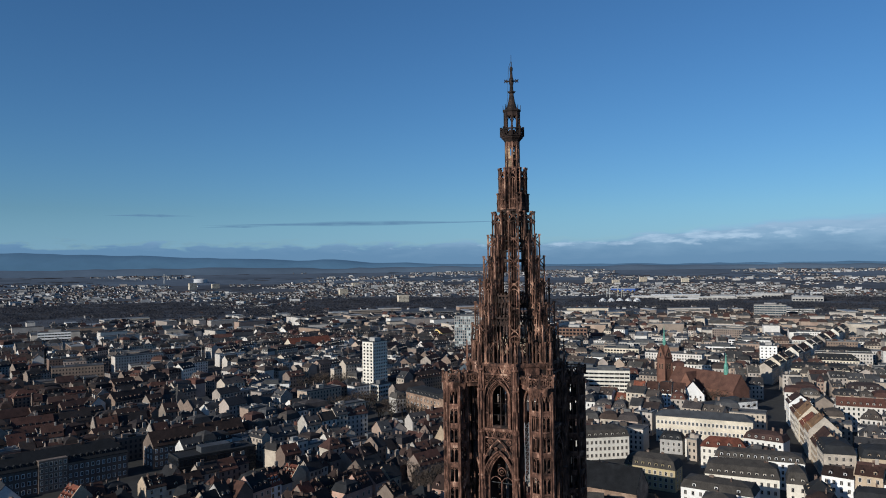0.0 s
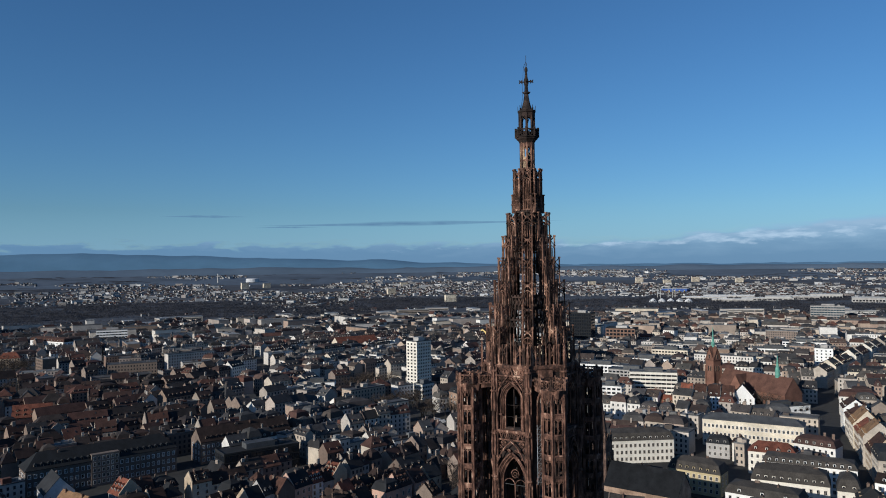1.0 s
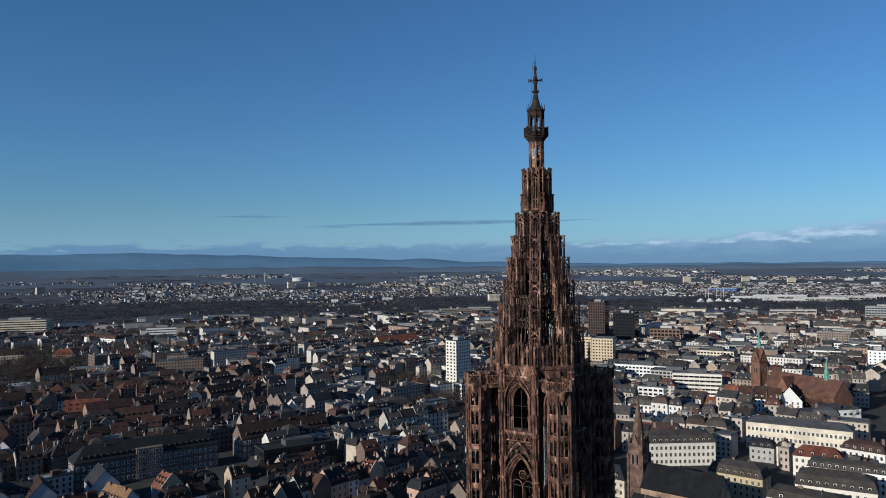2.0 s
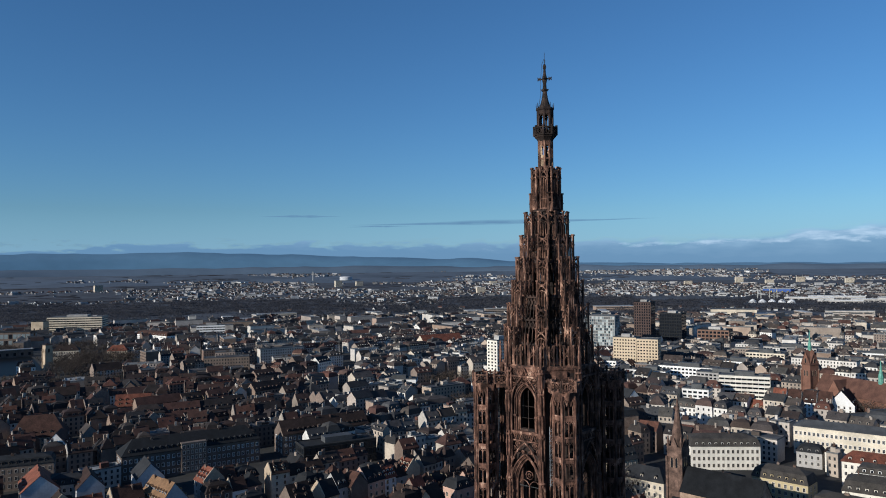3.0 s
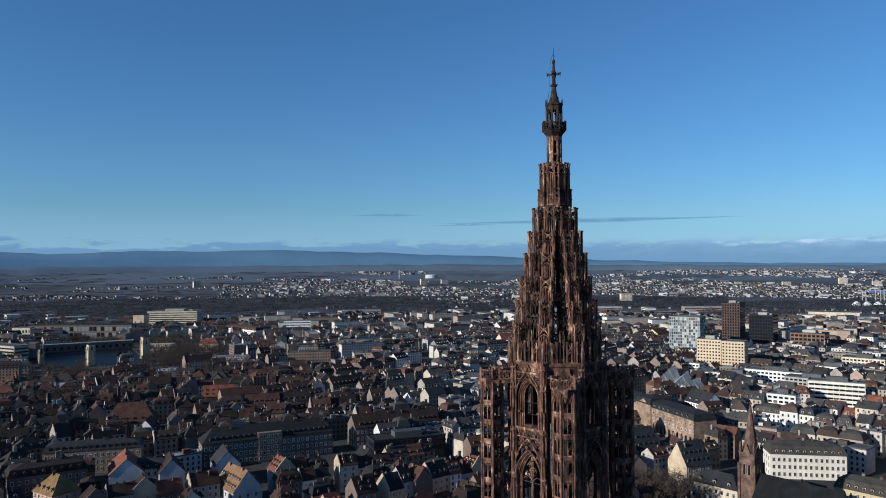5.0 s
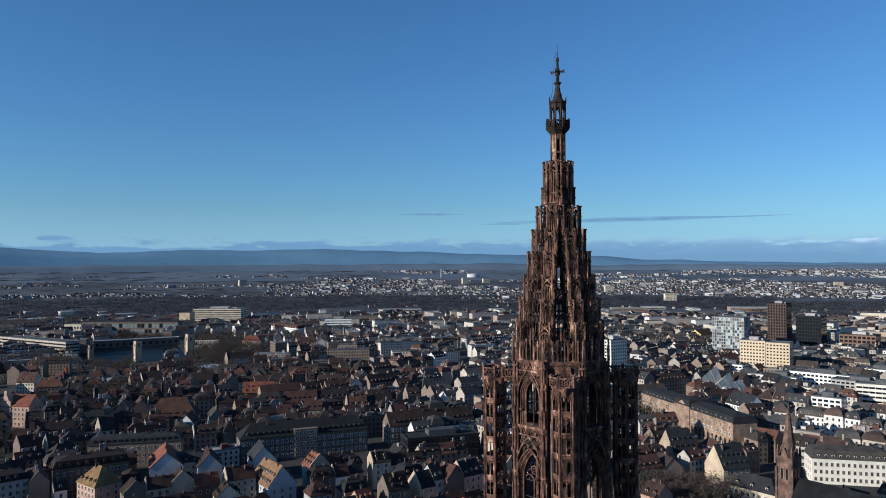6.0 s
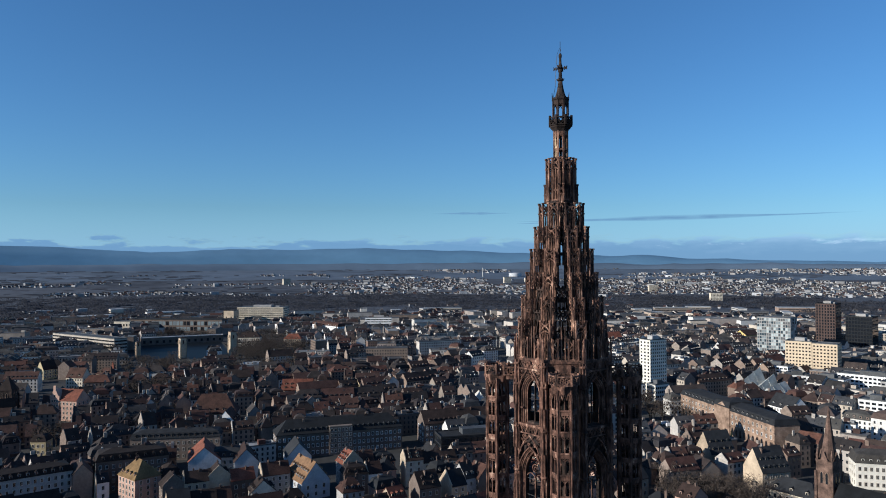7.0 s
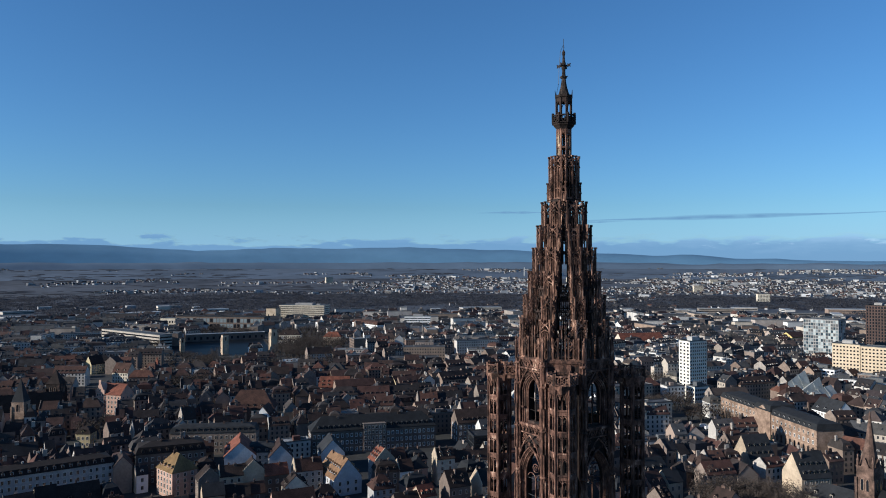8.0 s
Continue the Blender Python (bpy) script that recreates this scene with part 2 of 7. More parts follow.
# ---------------------------------------------------------------- mesh building
class Geo:
    """Collects faces, moved by a turn about z and a shift, for one mesh."""

    def __init__(self):
        self.v, self.f, self.m = [], [], []
        self.c, self.s, self.o = 1.0, 0.0, (0.0, 0.0, 0.0)

    def at(self, x=0.0, y=0.0, z=0.0, turn=0.0):
        self.c, self.s, self.o = math.cos(turn), math.sin(turn), (x, y, z)
        return self

    def add(self, verts, faces, mat=0):
        n = len(self.v)
        c, s, (ox, oy, oz) = self.c, self.s, self.o
        self.v += [(c * x - s * y + ox, s * x + c * y + oy, z + oz) for x, y, z in verts]
        self.f += [tuple(n + k for k in f) for f in faces]
        self.m += [mat] * len(faces)

    def hexa(self, p, mat=0):
        self.add(p, [(0, 3, 2, 1), (4, 5, 6, 7), (0, 1, 5, 4), (1, 2, 6, 5), (2, 3, 7, 6), (3, 0, 4, 7)], mat)

    def box(self, x0, x1, y0, y1, z0, z1, mat=0):
        self.hexa([(x0, y0, z0), (x1, y0, z0), (x1, y1, z0), (x0, y1, z0), (x0, y0, z1), (x1, y0, z1), (x1, y1, z1), (x0, y1, z1)], mat)

    def strut(self, p, q, r, n=4, mat=0, r2=None):
        p, q = Vector(p), Vector(q)
        d = (q - p).normalized()
        a = d.orthogonal().normalized() if abs(d.z) < 0.99 else Vector((1, 0, 0))
        if abs(d.z) < 0.99:
            a = Vector((0, 0, 1)).cross(d).normalized()
        b = d.cross(a)
        r2 = r if r2 is None else r2
        ring = [(math.cos(2 * math.pi * (k + 0.5) / n), math.sin(2 * math.pi * (k + 0.5) / n)) for k in range(n)]
        vs = [tuple(p + r * (u * a + w * b)) for u, w in ring] + [tuple(q + r2 * (u * a + w * b)) for u, w in ring]
        fs = [(k, (k + 1) % n, n + (k + 1) % n, n + k) for k in range(n)] + [tuple(range(n - 1, -1, -1)), tuple(range(n, 2 * n))]
        self.add(vs, fs, mat)

    def line(self, pts, r, n=4, mat=0):
        for p, q in zip(pts, pts[1:]):
            self.strut(p, q, r, n, mat)

    def lathe(self, profile, n=8, turn=0.0, mat=0):
        """profile: (radius, z) from bottom to top."""
        vs = [(r * math.cos(turn + 2 * math.pi * k / n), r * math.sin(turn + 2 * math.pi * k / n), z) for r, z in profile for k in range(n)]
        fs = [(i * n + k, i * n + (k + 1) % n, (i + 1) * n + (k + 1) % n, (i + 1) * n + k) for i in range(len(profile) - 1) for k in range(n)]
        fs += [tuple(range(n - 1, -1, -1)), tuple((len(profile) - 1) * n + k for k in range(n))]
        self.add(vs, fs, mat)

    def hoop(self, r, z, t, n=8, turn=0.0, mat=0):
        """A level ring with a square section."""
        prof = [(r - t, z - t), (r + t, z - t), (r + t, z + t), (r - t, z + t)]
        vs = [(q * math.cos(turn + 2 * math.pi * k / n), q * math.sin(turn + 2 * math.pi * k / n), h) for q, h in prof for k in range(n)]
        self.add(vs, [(i * n + k, i * n + (k + 1) % n, (i + 1) % 4 * n + (k + 1) % n, (i + 1) % 4 * n + k) for i in range(4) for k in range(n)], mat)

    def ringbar(self, x, y, z, r, t, n=8, mat=0):
        """An upright ring in the xz plane."""
        pts = [(x + r * math.cos(2 * math.pi * k / n), y, z + r * math.sin(2 * math.pi * k / n)) for k in range(n + 1)]
        self.line(pts, t, 3, mat)

    def mesh(self, name, mats, smooth=False):
        me = bpy.data.meshes.new(name)
        me.from_pydata(self.v, [], self.f)
        for m in mats:
            me.materials.append(m)
        if len(mats) > 1:
            me.polygons.foreach_set("material_index", self.m)
        if smooth:
            me.polygons.foreach_set("use_smooth", [True] * len(self.f))
        me.update()
        return me


def part(name, data, parent, label="", m=None):
    """Links a mesh as ONE part under a thing or under a part."""
    ob = new(name, data)
    ob.parent = parent
    if m is not None:
        ob.matrix_basis = m
    return tagged(ob, label)


def thing(name, x, y, z=0.0, turn=0.0, label="", category="", group="", kind=""):
    ob = new(name)
    ob.matrix_basis = Matrix.Translation((x, y, z)) @ Matrix.Rotation(turn, 4, "Z")
    ob.empty_display_size = 0.5
    return tagged(ob, label, category, group, kind)


def spot(x=0.0, y=0.0, z=0.0, turn=0.0):
    return Matrix.Translation((x, y, z)) @ Matrix.Rotation(turn, 4, "Z")


# ---------------------------------------------------------------- ground, hills and sky's edge
HX, HY = 20.0, 5.0             # the middle of the plain


def rise(r):
    """The plain climbs gently towards its far edge."""
    if r < 2600:
        return 0.0
    q = min(1.0, (r - 2600) / 2300)
    return 88.0 * q * q * (1.6 - 0.6 * q)


def bearing(deg, r, z=0.0):
    """A point r metres from the middle of the plain, deg degrees from +Y towards +X."""
    return HX + r * math.sin(radians(deg)), HY + r * math.cos(radians(deg)), z


g = Geo()
rings = [0, 150, 300, 500, 800, 1200, 1700, 2200, 2600, 2900, 3200, 3500, 3800, 4100, 4400, 4650, 4900]
N = 120
vs = [(HX + max(r, 0.01) * math.sin(2 * math.pi * k / N), HY + max(r, 0.01) * math.cos(2 * math.pi * k / N), rise(r)) for r in rings for k in range(N)]
fs = [(i * N + (k + 1) % N, i * N + k, (i + 1) * N + k, (i + 1) * N + (k + 1) % N) for i in range(len(rings) - 1) for k in range(N)]
g.add(vs, fs)
# outer rings take the haze-tinted ground colours
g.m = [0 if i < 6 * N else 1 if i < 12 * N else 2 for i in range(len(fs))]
tagged(new("ground", g.mesh("ground", [GROUND, PLAIN, PLAIN_FAR])), "dark streets and yards running out into a winter plain with haze painted in blue", "ground", "", "structure")


def ridge(name, label, r, deg0, deg1, height, mat, seed, depth=160):
    g = Geo()
    n = 150
    vs = []
    for k in range(n + 1):
        d = deg0 + (deg1 - deg0) * k / n
        h = height(d) + 9 * noise.noise((d * 0.35, seed, 0)) + 5 * noise.noise((d * 1.3, seed, 4)) + 1.5 * noise.noise((d * 4, seed, 7))
        for off, q in ((-depth, 0.0), (-depth * 0.5, 0.62), (0, 1.0), (60, 0.6)):
            x, y, _ = bearing(d, r + off)
            base = rise(r - depth) - 6
            vs.append((x, y, base + (h - base) * q))
    fs = [(4 * k + j, 4 * k + 4 + j, 4 * k + 5 + j, 4 * k + 1 + j) for k in range(n) for j in range(3)]
    g.add(vs, fs)
    tagged(new(name, g.mesh(name, [mat], True)), label, "hills", "", "structure")


def bump(d, mid, wide, high):
    return high * math.exp(-((d - mid) / wide) ** 2)


ridge("hill_ridge", "long mountain range on the horizon with haze painted in as pale blue", 4840, -80, 60,
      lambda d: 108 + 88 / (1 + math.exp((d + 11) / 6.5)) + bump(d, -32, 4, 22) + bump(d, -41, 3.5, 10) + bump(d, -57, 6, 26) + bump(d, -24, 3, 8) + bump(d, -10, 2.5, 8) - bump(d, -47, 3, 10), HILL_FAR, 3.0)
ridge("hill_foot", "foothills and far forest on the horizon with haze painted in as blue-grey", 4700, -80, 60,
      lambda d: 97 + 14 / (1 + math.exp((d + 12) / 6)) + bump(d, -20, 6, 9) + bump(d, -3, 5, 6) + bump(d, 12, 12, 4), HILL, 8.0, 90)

# cloud bank: a soft sheet of cloud behind the hills
m = bpy.data.materials.new("cloud_bank")
m.use_nodes = True
nodes, links = m.node_tree.nodes, m.node_tree.links
nodes.remove(nodes["Principled BSDF"])
uv = nodes.new("ShaderNodeUVMap")
sep = nodes.new("ShaderNodeSeparateXYZ")
links.new(uv.outputs["UV"], sep.inputs[0])
size = nodes.new("ShaderNodeVectorMath")
size.operation = "MULTIPLY"
size.inputs[1].default_value = (46.0, 6.5, 1)
links.new(uv.outputs["UV"], size.inputs[0])
puff = nodes.new("ShaderNodeTexNoise")
puff.inputs["Scale"].default_value, puff.inputs["Detail"].default_value, puff.inputs["Roughness"].default_value = 1.0, 7, 0.55
links.new(size.outputs[0], puff.inputs["Vector"])


def calc(op, a, b, clamp=False):
    n = nodes.new("ShaderNodeMath")
    n.operation, n.use_clamp = op, clamp
    for k, v in enumerate((a, b)):
        if isinstance(v, (int, float)):
            n.inputs[k].default_value = v
        else:
            links.new(v, n.inputs[k])
    return n.outputs[0]


# the bank's upper edge climbs from the mountains to the open plain
edge = nodes.new("ShaderNodeValToRGB")
for k, (p, v) in enumerate(((0.0, 0.41), (0.33, 0.495), (0.50, 0.51), (0.63, 0.52), (0.67, 0.62), (0.74, 0.78), (1.0, 0.82))):
    e = edge.color_ramp.elements[k] if k < 2 else edge.color_ramp.elements.new(p)
    e.position, e.color = p, (v, v, v, 1)
links.new(sep.outputs["X"], edge.inputs["Fac"])
gap = calc("SUBTRACT", edge.outputs["Color"], sep.outputs["Y"])
uneven = calc("SUBTRACT", 8.5, calc("MULTIPLY", sep.outputs["X"], 9.0))
thick = calc("ADD", calc("MULTIPLY", gap, 9.0), calc("MULTIPLY", calc("SUBTRACT", puff.outputs["Fac"], 0.53), uneven))
crisp = calc("ADD", calc("MULTIPLY", calc("SUBTRACT", 0.5, sep.outputs["X"], True), 2.2), 1.0)
body = calc("MULTIPLY", calc("ADD", calc("MULTIPLY", thick, crisp), 0.1, True), 0.86)
# blue horizon haze, added to the sheet as a glowing tint above the bank
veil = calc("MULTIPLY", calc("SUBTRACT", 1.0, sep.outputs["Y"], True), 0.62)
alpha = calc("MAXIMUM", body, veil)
tone = nodes.new("ShaderNodeValToRGB")
for k, (p, c) in enumerate(((0.0, (0.135, 0.225, 0.345)), (0.30, (0.19, 0.28, 0.395)), (0.55, (0.28, 0.375, 0.48)), (0.9, (0.40, 0.48, 0.57)))):
    e = tone.color_ramp.elements[k] if k < 2 else tone.color_ramp.elements.new(p)
    e.position, e.color = p, (*c, 1)
lift = calc("ADD", calc("MULTIPLY", puff.outputs["Fac"], 0.9), calc("MULTIPLY", calc("SUBTRACT", sep.outputs["Y"], 0.42), 1.9))
grey = calc("MULTIPLY", calc("SUBTRACT", 0.60, sep.outputs["X"], True), 1.7)
links.new(calc("SUBTRACT", lift, grey, True), tone.inputs["Fac"])
# white heads in the middle of the bank, sunlight put into their colour
curl = nodes.new("ShaderNodeTexNoise")
curl.inputs["Scale"].default_value, curl.inputs["Detail"].default_value, curl.inputs["Roughness"].default_value = 1.0, 6, 0.6
size = nodes.new("ShaderNodeVectorMath")
size.operation = "MULTIPLY"
size.inputs[1].default_value = (62.0, 9.0, 1)
links.new(uv.outputs["UV"], size.inputs[0]), links.new(size.outputs[0], curl.inputs["Vector"])
middle = calc("ADD", calc("MULTIPLY", sep.outputs["X"], 0.75), -0.025)
off = calc("ABSOLUTE", calc("SUBTRACT", sep.outputs["Y"], middle), 0.0)
reach = calc("MULTIPLY", calc("ABSOLUTE", calc("SUBTRACT", sep.outputs["X"], 0.685), 0.0), 6.5)
heads = calc("SUBTRACT", calc("MULTIPLY", calc("SUBTRACT", curl.outputs["Fac"], 0.36), 5.5), calc("ADD", calc("MULTIPLY", off, 9.0), reach), True)
lit = nodes.new("ShaderNodeMix")
lit.data_type = "RGBA"
links.new(calc("MULTIPLY", heads, 0.85), lit.inputs["Factor"]), links.new(tone.outputs["Color"], lit.inputs["A"])
lit.inputs["B"].default_value = (0.62, 0.67, 0.73, 1)
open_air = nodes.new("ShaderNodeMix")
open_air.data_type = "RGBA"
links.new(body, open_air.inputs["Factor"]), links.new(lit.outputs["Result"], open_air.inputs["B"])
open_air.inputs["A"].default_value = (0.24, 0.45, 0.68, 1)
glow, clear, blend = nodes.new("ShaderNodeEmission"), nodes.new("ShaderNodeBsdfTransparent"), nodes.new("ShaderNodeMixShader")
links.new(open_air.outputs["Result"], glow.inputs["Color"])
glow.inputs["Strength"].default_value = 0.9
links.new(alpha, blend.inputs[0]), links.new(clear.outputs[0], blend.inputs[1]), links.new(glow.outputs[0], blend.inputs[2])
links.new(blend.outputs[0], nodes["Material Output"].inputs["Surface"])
CLOUD = m
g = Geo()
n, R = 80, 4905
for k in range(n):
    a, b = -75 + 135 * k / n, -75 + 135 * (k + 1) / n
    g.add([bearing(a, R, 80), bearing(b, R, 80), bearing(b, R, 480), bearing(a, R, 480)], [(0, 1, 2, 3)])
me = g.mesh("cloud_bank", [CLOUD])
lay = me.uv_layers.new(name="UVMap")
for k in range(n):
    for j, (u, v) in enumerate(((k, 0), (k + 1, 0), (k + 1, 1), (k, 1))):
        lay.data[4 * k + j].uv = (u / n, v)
tagged(new("cloud_bank", me), "low bank of blue-grey and white cloud along the horizon under a painted blue haze", "clouds", "", "structure")

STREAK = bpy.data.materials.new("thin_grey_cloud")
STREAK.use_nodes = True
nodes, links = STREAK.node_tree.nodes, STREAK.node_tree.links
nodes.remove(nodes["Principled BSDF"])
glow, clear, blend = nodes.new("ShaderNodeEmission"), nodes.new("ShaderNodeBsdfTransparent"), nodes.new("ShaderNodeMixShader")
glow.inputs["Color"].default_value, glow.inputs["Strength"].default_value = (0.15, 0.25, 0.355, 1), 0.9
uv, sep, size, wisp = nodes.new("ShaderNodeUVMap"), nodes.new("ShaderNodeSeparateXYZ"), nodes.new("ShaderNodeVectorMath"), nodes.new("ShaderNodeTexNoise")
size.operation = "MULTIPLY"
size.inputs[1].default_value = (14.0, 1.6, 1)
wisp.inputs["Scale"].default_value, wisp.inputs["Detail"].default_value = 1.0, 5
links.new(uv.outputs["UV"], sep.inputs[0]), links.new(uv.outputs["UV"], size.inputs[0]), links.new(size.outputs[0], wisp.inputs["Vector"])
rim = calc("SUBTRACT", 1.0, calc("POWER", calc("ABSOLUTE", calc("SUBTRACT", calc("MULTIPLY", sep.outputs["Y"], 2.0), 1.0), 0.0), 2.0))
ends = calc("MULTIPLY", calc("MULTIPLY", sep.outputs["X"], 9.0, True), calc("MULTIPLY", calc("SUBTRACT", 1.0, sep.outputs["X"]), 6.0, True))
links.new(calc("MULTIPLY", calc("MULTIPLY", rim, ends), calc("MULTIPLY", wisp.outputs["Fac"], 1.6), True), blend.inputs[0])
links.new(clear.outputs[0], blend.inputs[1]), links.new(glow.outputs[0], blend.inputs[2]), links.new(blend.outputs[0], nodes["Material Output"].inputs["Surface"])


def streak(d0, d1, z0, z1, high, seed, peak=0.5):
    """A thin lens of cloud between two bearings, thickest at peak."""
    g = Geo()
    n, rows = 60, 4
    for k in range(n + 1):
        q = k / n
        d, z = d0 + (d1 - d0) * q, z0 + (z1 - z0) * q + 2.5 * noise.noise((q * 4, seed, 1))
        body = math.exp(-((q - peak) / 0.22) ** 2)
        t = high * (0.30 + 0.70 * body) * (math.sin(math.pi * min(1, max(0, q))) ** 0.5) * (0.9 + 0.4 * noise.noise((q * 7, seed, 2)))
        g.v += [bearing(d, 4880, z + t * (j / rows - 0.4)) for j in range(rows + 1)]
    faces = [(k, j) for k in range(n) for j in range(rows)]
    for k, j in faces:
        a = k * (rows + 1) + j
        g.f.append((a, a + rows + 1, a + rows + 2, a + 1))
        g.m.append(0)
    me = g.mesh("streak_cloud", [STREAK])
    lay = me.uv_layers.new(name="UVMap")
    for i, (k, j) in enumerate(faces):
        for c, (du, dv) in enumerate(((0, 0), (1, 0), (1, 1), (0, 1))):
            lay.data[4 * i + c].uv = ((k + du) / n, (j + dv) / rows)
    tagged(new("streak_cloud", me), "thin grey streak of cloud low in the blue sky", "cloud", "thin clouds", "structure")


streak(-26.5, -20.0, 441, 441, 24, 1.0)
streak(-20.0, 4.5, 384, 402, 44, 2.0, 0.48)
streak(-20.0, -14.5, 372, 377, 15, 5.0)

# ---------------------------------------------------------------- the great tower
TX, TY = 9.5, 102.0
BAY = radians(-117)            # outward direction of the sunny window bay; the others every 45 degrees
APO = 5.8                      # middle of the tower to its outer wall face
SIDE = 2 * APO * math.tan(math.pi / 8)


def arch(a, rise, zs, n=7):
    """A pointed arch's outline from its right springing over the apex to the left one: (x, z)."""
    r = (a * a + rise * rise) / (2 * a)
    end = math.acos((r - a) / r)
    right = [(a - r + r * math.cos(end * k / n), zs + r * math.sin(end * k / n)) for k in range(n + 1)]
    return right + [(-x, z) for x, z in right[-2::-1]]


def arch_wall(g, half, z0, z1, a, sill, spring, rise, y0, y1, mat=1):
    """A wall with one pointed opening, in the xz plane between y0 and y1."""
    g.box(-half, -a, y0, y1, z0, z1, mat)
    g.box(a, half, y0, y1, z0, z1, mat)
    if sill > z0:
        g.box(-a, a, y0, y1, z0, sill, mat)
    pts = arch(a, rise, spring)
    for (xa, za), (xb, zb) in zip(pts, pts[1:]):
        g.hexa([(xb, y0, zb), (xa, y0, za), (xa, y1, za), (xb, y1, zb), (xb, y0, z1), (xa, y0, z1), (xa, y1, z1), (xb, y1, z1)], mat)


def moulding(g, a, sill, spring, rise, y, t, n=5):
    pts = [(a, y, sill)] + [(x, y, z) for x, z in arch(a, rise, spring)] + [(-a, y, sill)]
    g.line(pts, t, n)


def crocket(g, x, y, z, h, r):
    """A slender pinnacle with a knobbed tip."""
    prof = [(r, z), (r, z + 0.45 * h), (1.35 * r, z + 0.47 * h), (1.1 * r, z + 0.52 * h), (0.45 * r, z + 0.82 * h), (0.8 * r, z + 0.86 * h), (0.1 * r, z + h)]
    for (ra, za), (rb, zb) in zip(prof, prof[1:]):
        g.strut((x, y, za), (x, y, zb), ra, 4, 0, rb)


def lattice(g, w, z0, z1, y, cells, t=0.07):
    """A strip of tracery: crossing bars and rings between two rails, in the xz plane."""
    g.box(-w / 2, w / 2, y - 0.10, y + 0.10, z0, z0 + 0.14)
    g.box(-w / 2, w / 2, y - 0.13, y + 0.13, z1 - 0.16, z1)
    c = w / cells
    for k in range(cells):
        x = -w / 2 + c * (k + 0.5)
        zc, hh = (z0 + z1) / 2, (z1 - z0) / 2 - 0.12
        g.strut((x - c / 2, y, zc - hh), (x + c / 2, y, zc + hh), t, 4)
        g.strut((x + c / 2, y, zc - hh), (x - c / 2, y, zc + hh), t, 4)
        g.ringbar(x, y, zc, min(hh, c / 2) * 0.62, t * 0.8)


LOW = (1.62, 70.0, 86.9, 3.5)      # lower window: half width, sill, springing, rise
UPP = (1.12, 94.1, 97.6, 1.9)      # upper window


def bay_mesh():
    """One wide bay: two tall windows over each other with deep moulded arches. x along the wall, -y outwards."""
    g = Geo()
    half = SIDE / 2
    # walls behind the mouldings are dark stone: recess shade painted as colour
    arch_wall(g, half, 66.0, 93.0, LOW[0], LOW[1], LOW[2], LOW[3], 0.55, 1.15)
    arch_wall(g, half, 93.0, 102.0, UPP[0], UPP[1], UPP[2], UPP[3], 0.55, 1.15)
    for k in range(5):
        moulding(g, LOW[0] + 0.04 + 0.15 * k, LOW[1], LOW[2], LOW[3] + 0.16 * k, 0.62 - 0.16 * k, 0.085 if k % 2 else 0.12, 6)
    for k in range(4):
        moulding(g, UPP[0] + 0.04 + 0.15 * k, UPP[1] - 0.2, UPP[2], UPP[3] + 0.17 * k, 0.60 - 0.17 * k, 0.075 if k % 2 else 0.105, 6)
    # capitals half-way up the jambs
    for sgn in (-1, 1):
        for z in (90.0, 86.0, 80.0, 74.0):
            g.box(sgn * 2.05 - 0.22, sgn * 2.05 + 0.22, -0.12, 0.35, z, z + 0.28)
            crocket(g, sgn * 2.12, -0.1, z + 0.28, 2.2, 0.12)
        g.box(sgn * 1.55 - 0.2, sgn * 1.55 + 0.2, -0.05, 0.4, 95.7, 95.9)
    # gallery between the windows and the ogee gable that crosses it
    g.box(-half, half, -0.10, 0.55, 93.55, 93.85)
    g.box(-half, half, 0.02, 0.5, 92.55, 92.7)
    for k in range(8):
        x = -2.1 + 0.6 * k
        g.line([(x - 0.3, 0.05, 93.6), (x, 0.05, 92.75), (x + 0.3, 0.05, 93.6)], 0.06, 4)
        g.ringbar(x, 0.08, 93.3, 0.17, 0.045, 6)
    for sgn in (-1, 1):
        g.line([(sgn * x, -0.16, z) for x, z in ((2.36, 86.7), (2.30, 88.2), (2.02, 89.7), (1.45, 90.9), (0.78, 91.8), (0.0, 92.5))], 0.10, 5)
        for z in (88.0, 89.2, 90.3, 91.2):
            q = (z - 86.7) / 6.0
            g.box(sgn * (2.42 - 1.5 * q * q * 1.6) - 0.1, sgn * (2.42 - 1.5 * q * q * 1.6) + 0.1, -0.3, -0.1, z, z + 0.22)
        for x, z, r in ((1.95, 91.4, 0.46), (1.28, 92.1, 0.34), (2.12, 92.3, 0.24), (2.18, 90.0, 0.26), (0.62, 92.75, 0.22), (0.5, 91.2, 0.2), (1.0, 91.3, 0.18), (2.2, 88.9, 0.18)):
            g.ringbar(sgn * x, 0.20, z, r, 0.07)
            g.ringbar(sgn * x, 0.24, z, r * 0.45, 0.055, 6)
    # tracery over the upper arch
    for k in range(6):
        x = -1.95 + 0.78 * k
        g.ringbar(x, 0.06, 100.35, 0.36, 0.07)
        g.ringbar(x, 0.12, 100.35, 0.15, 0.055, 6)
    for sgn in (-1, 1):
        g.ringbar(sgn * 1.62, 0.12, 99.55, 0.38, 0.07)
        g.ringbar(sgn * 1.62, 0.16, 99.55, 0.17, 0.055, 6)
        g.ringbar(sgn * 2.05, 0.12, 98.8, 0.26, 0.06, 6)
        g.ringbar(sgn * 0.85, 0.08, 99.95, 0.2, 0.055, 6)
        g.line([(sgn * x, -0.12, z) for x, z in ((1.95, 97.7), (1.72, 99.0), (1.05, 100.0), (0.35, 100.8), (0.0, 101.9))], 0.085, 5)
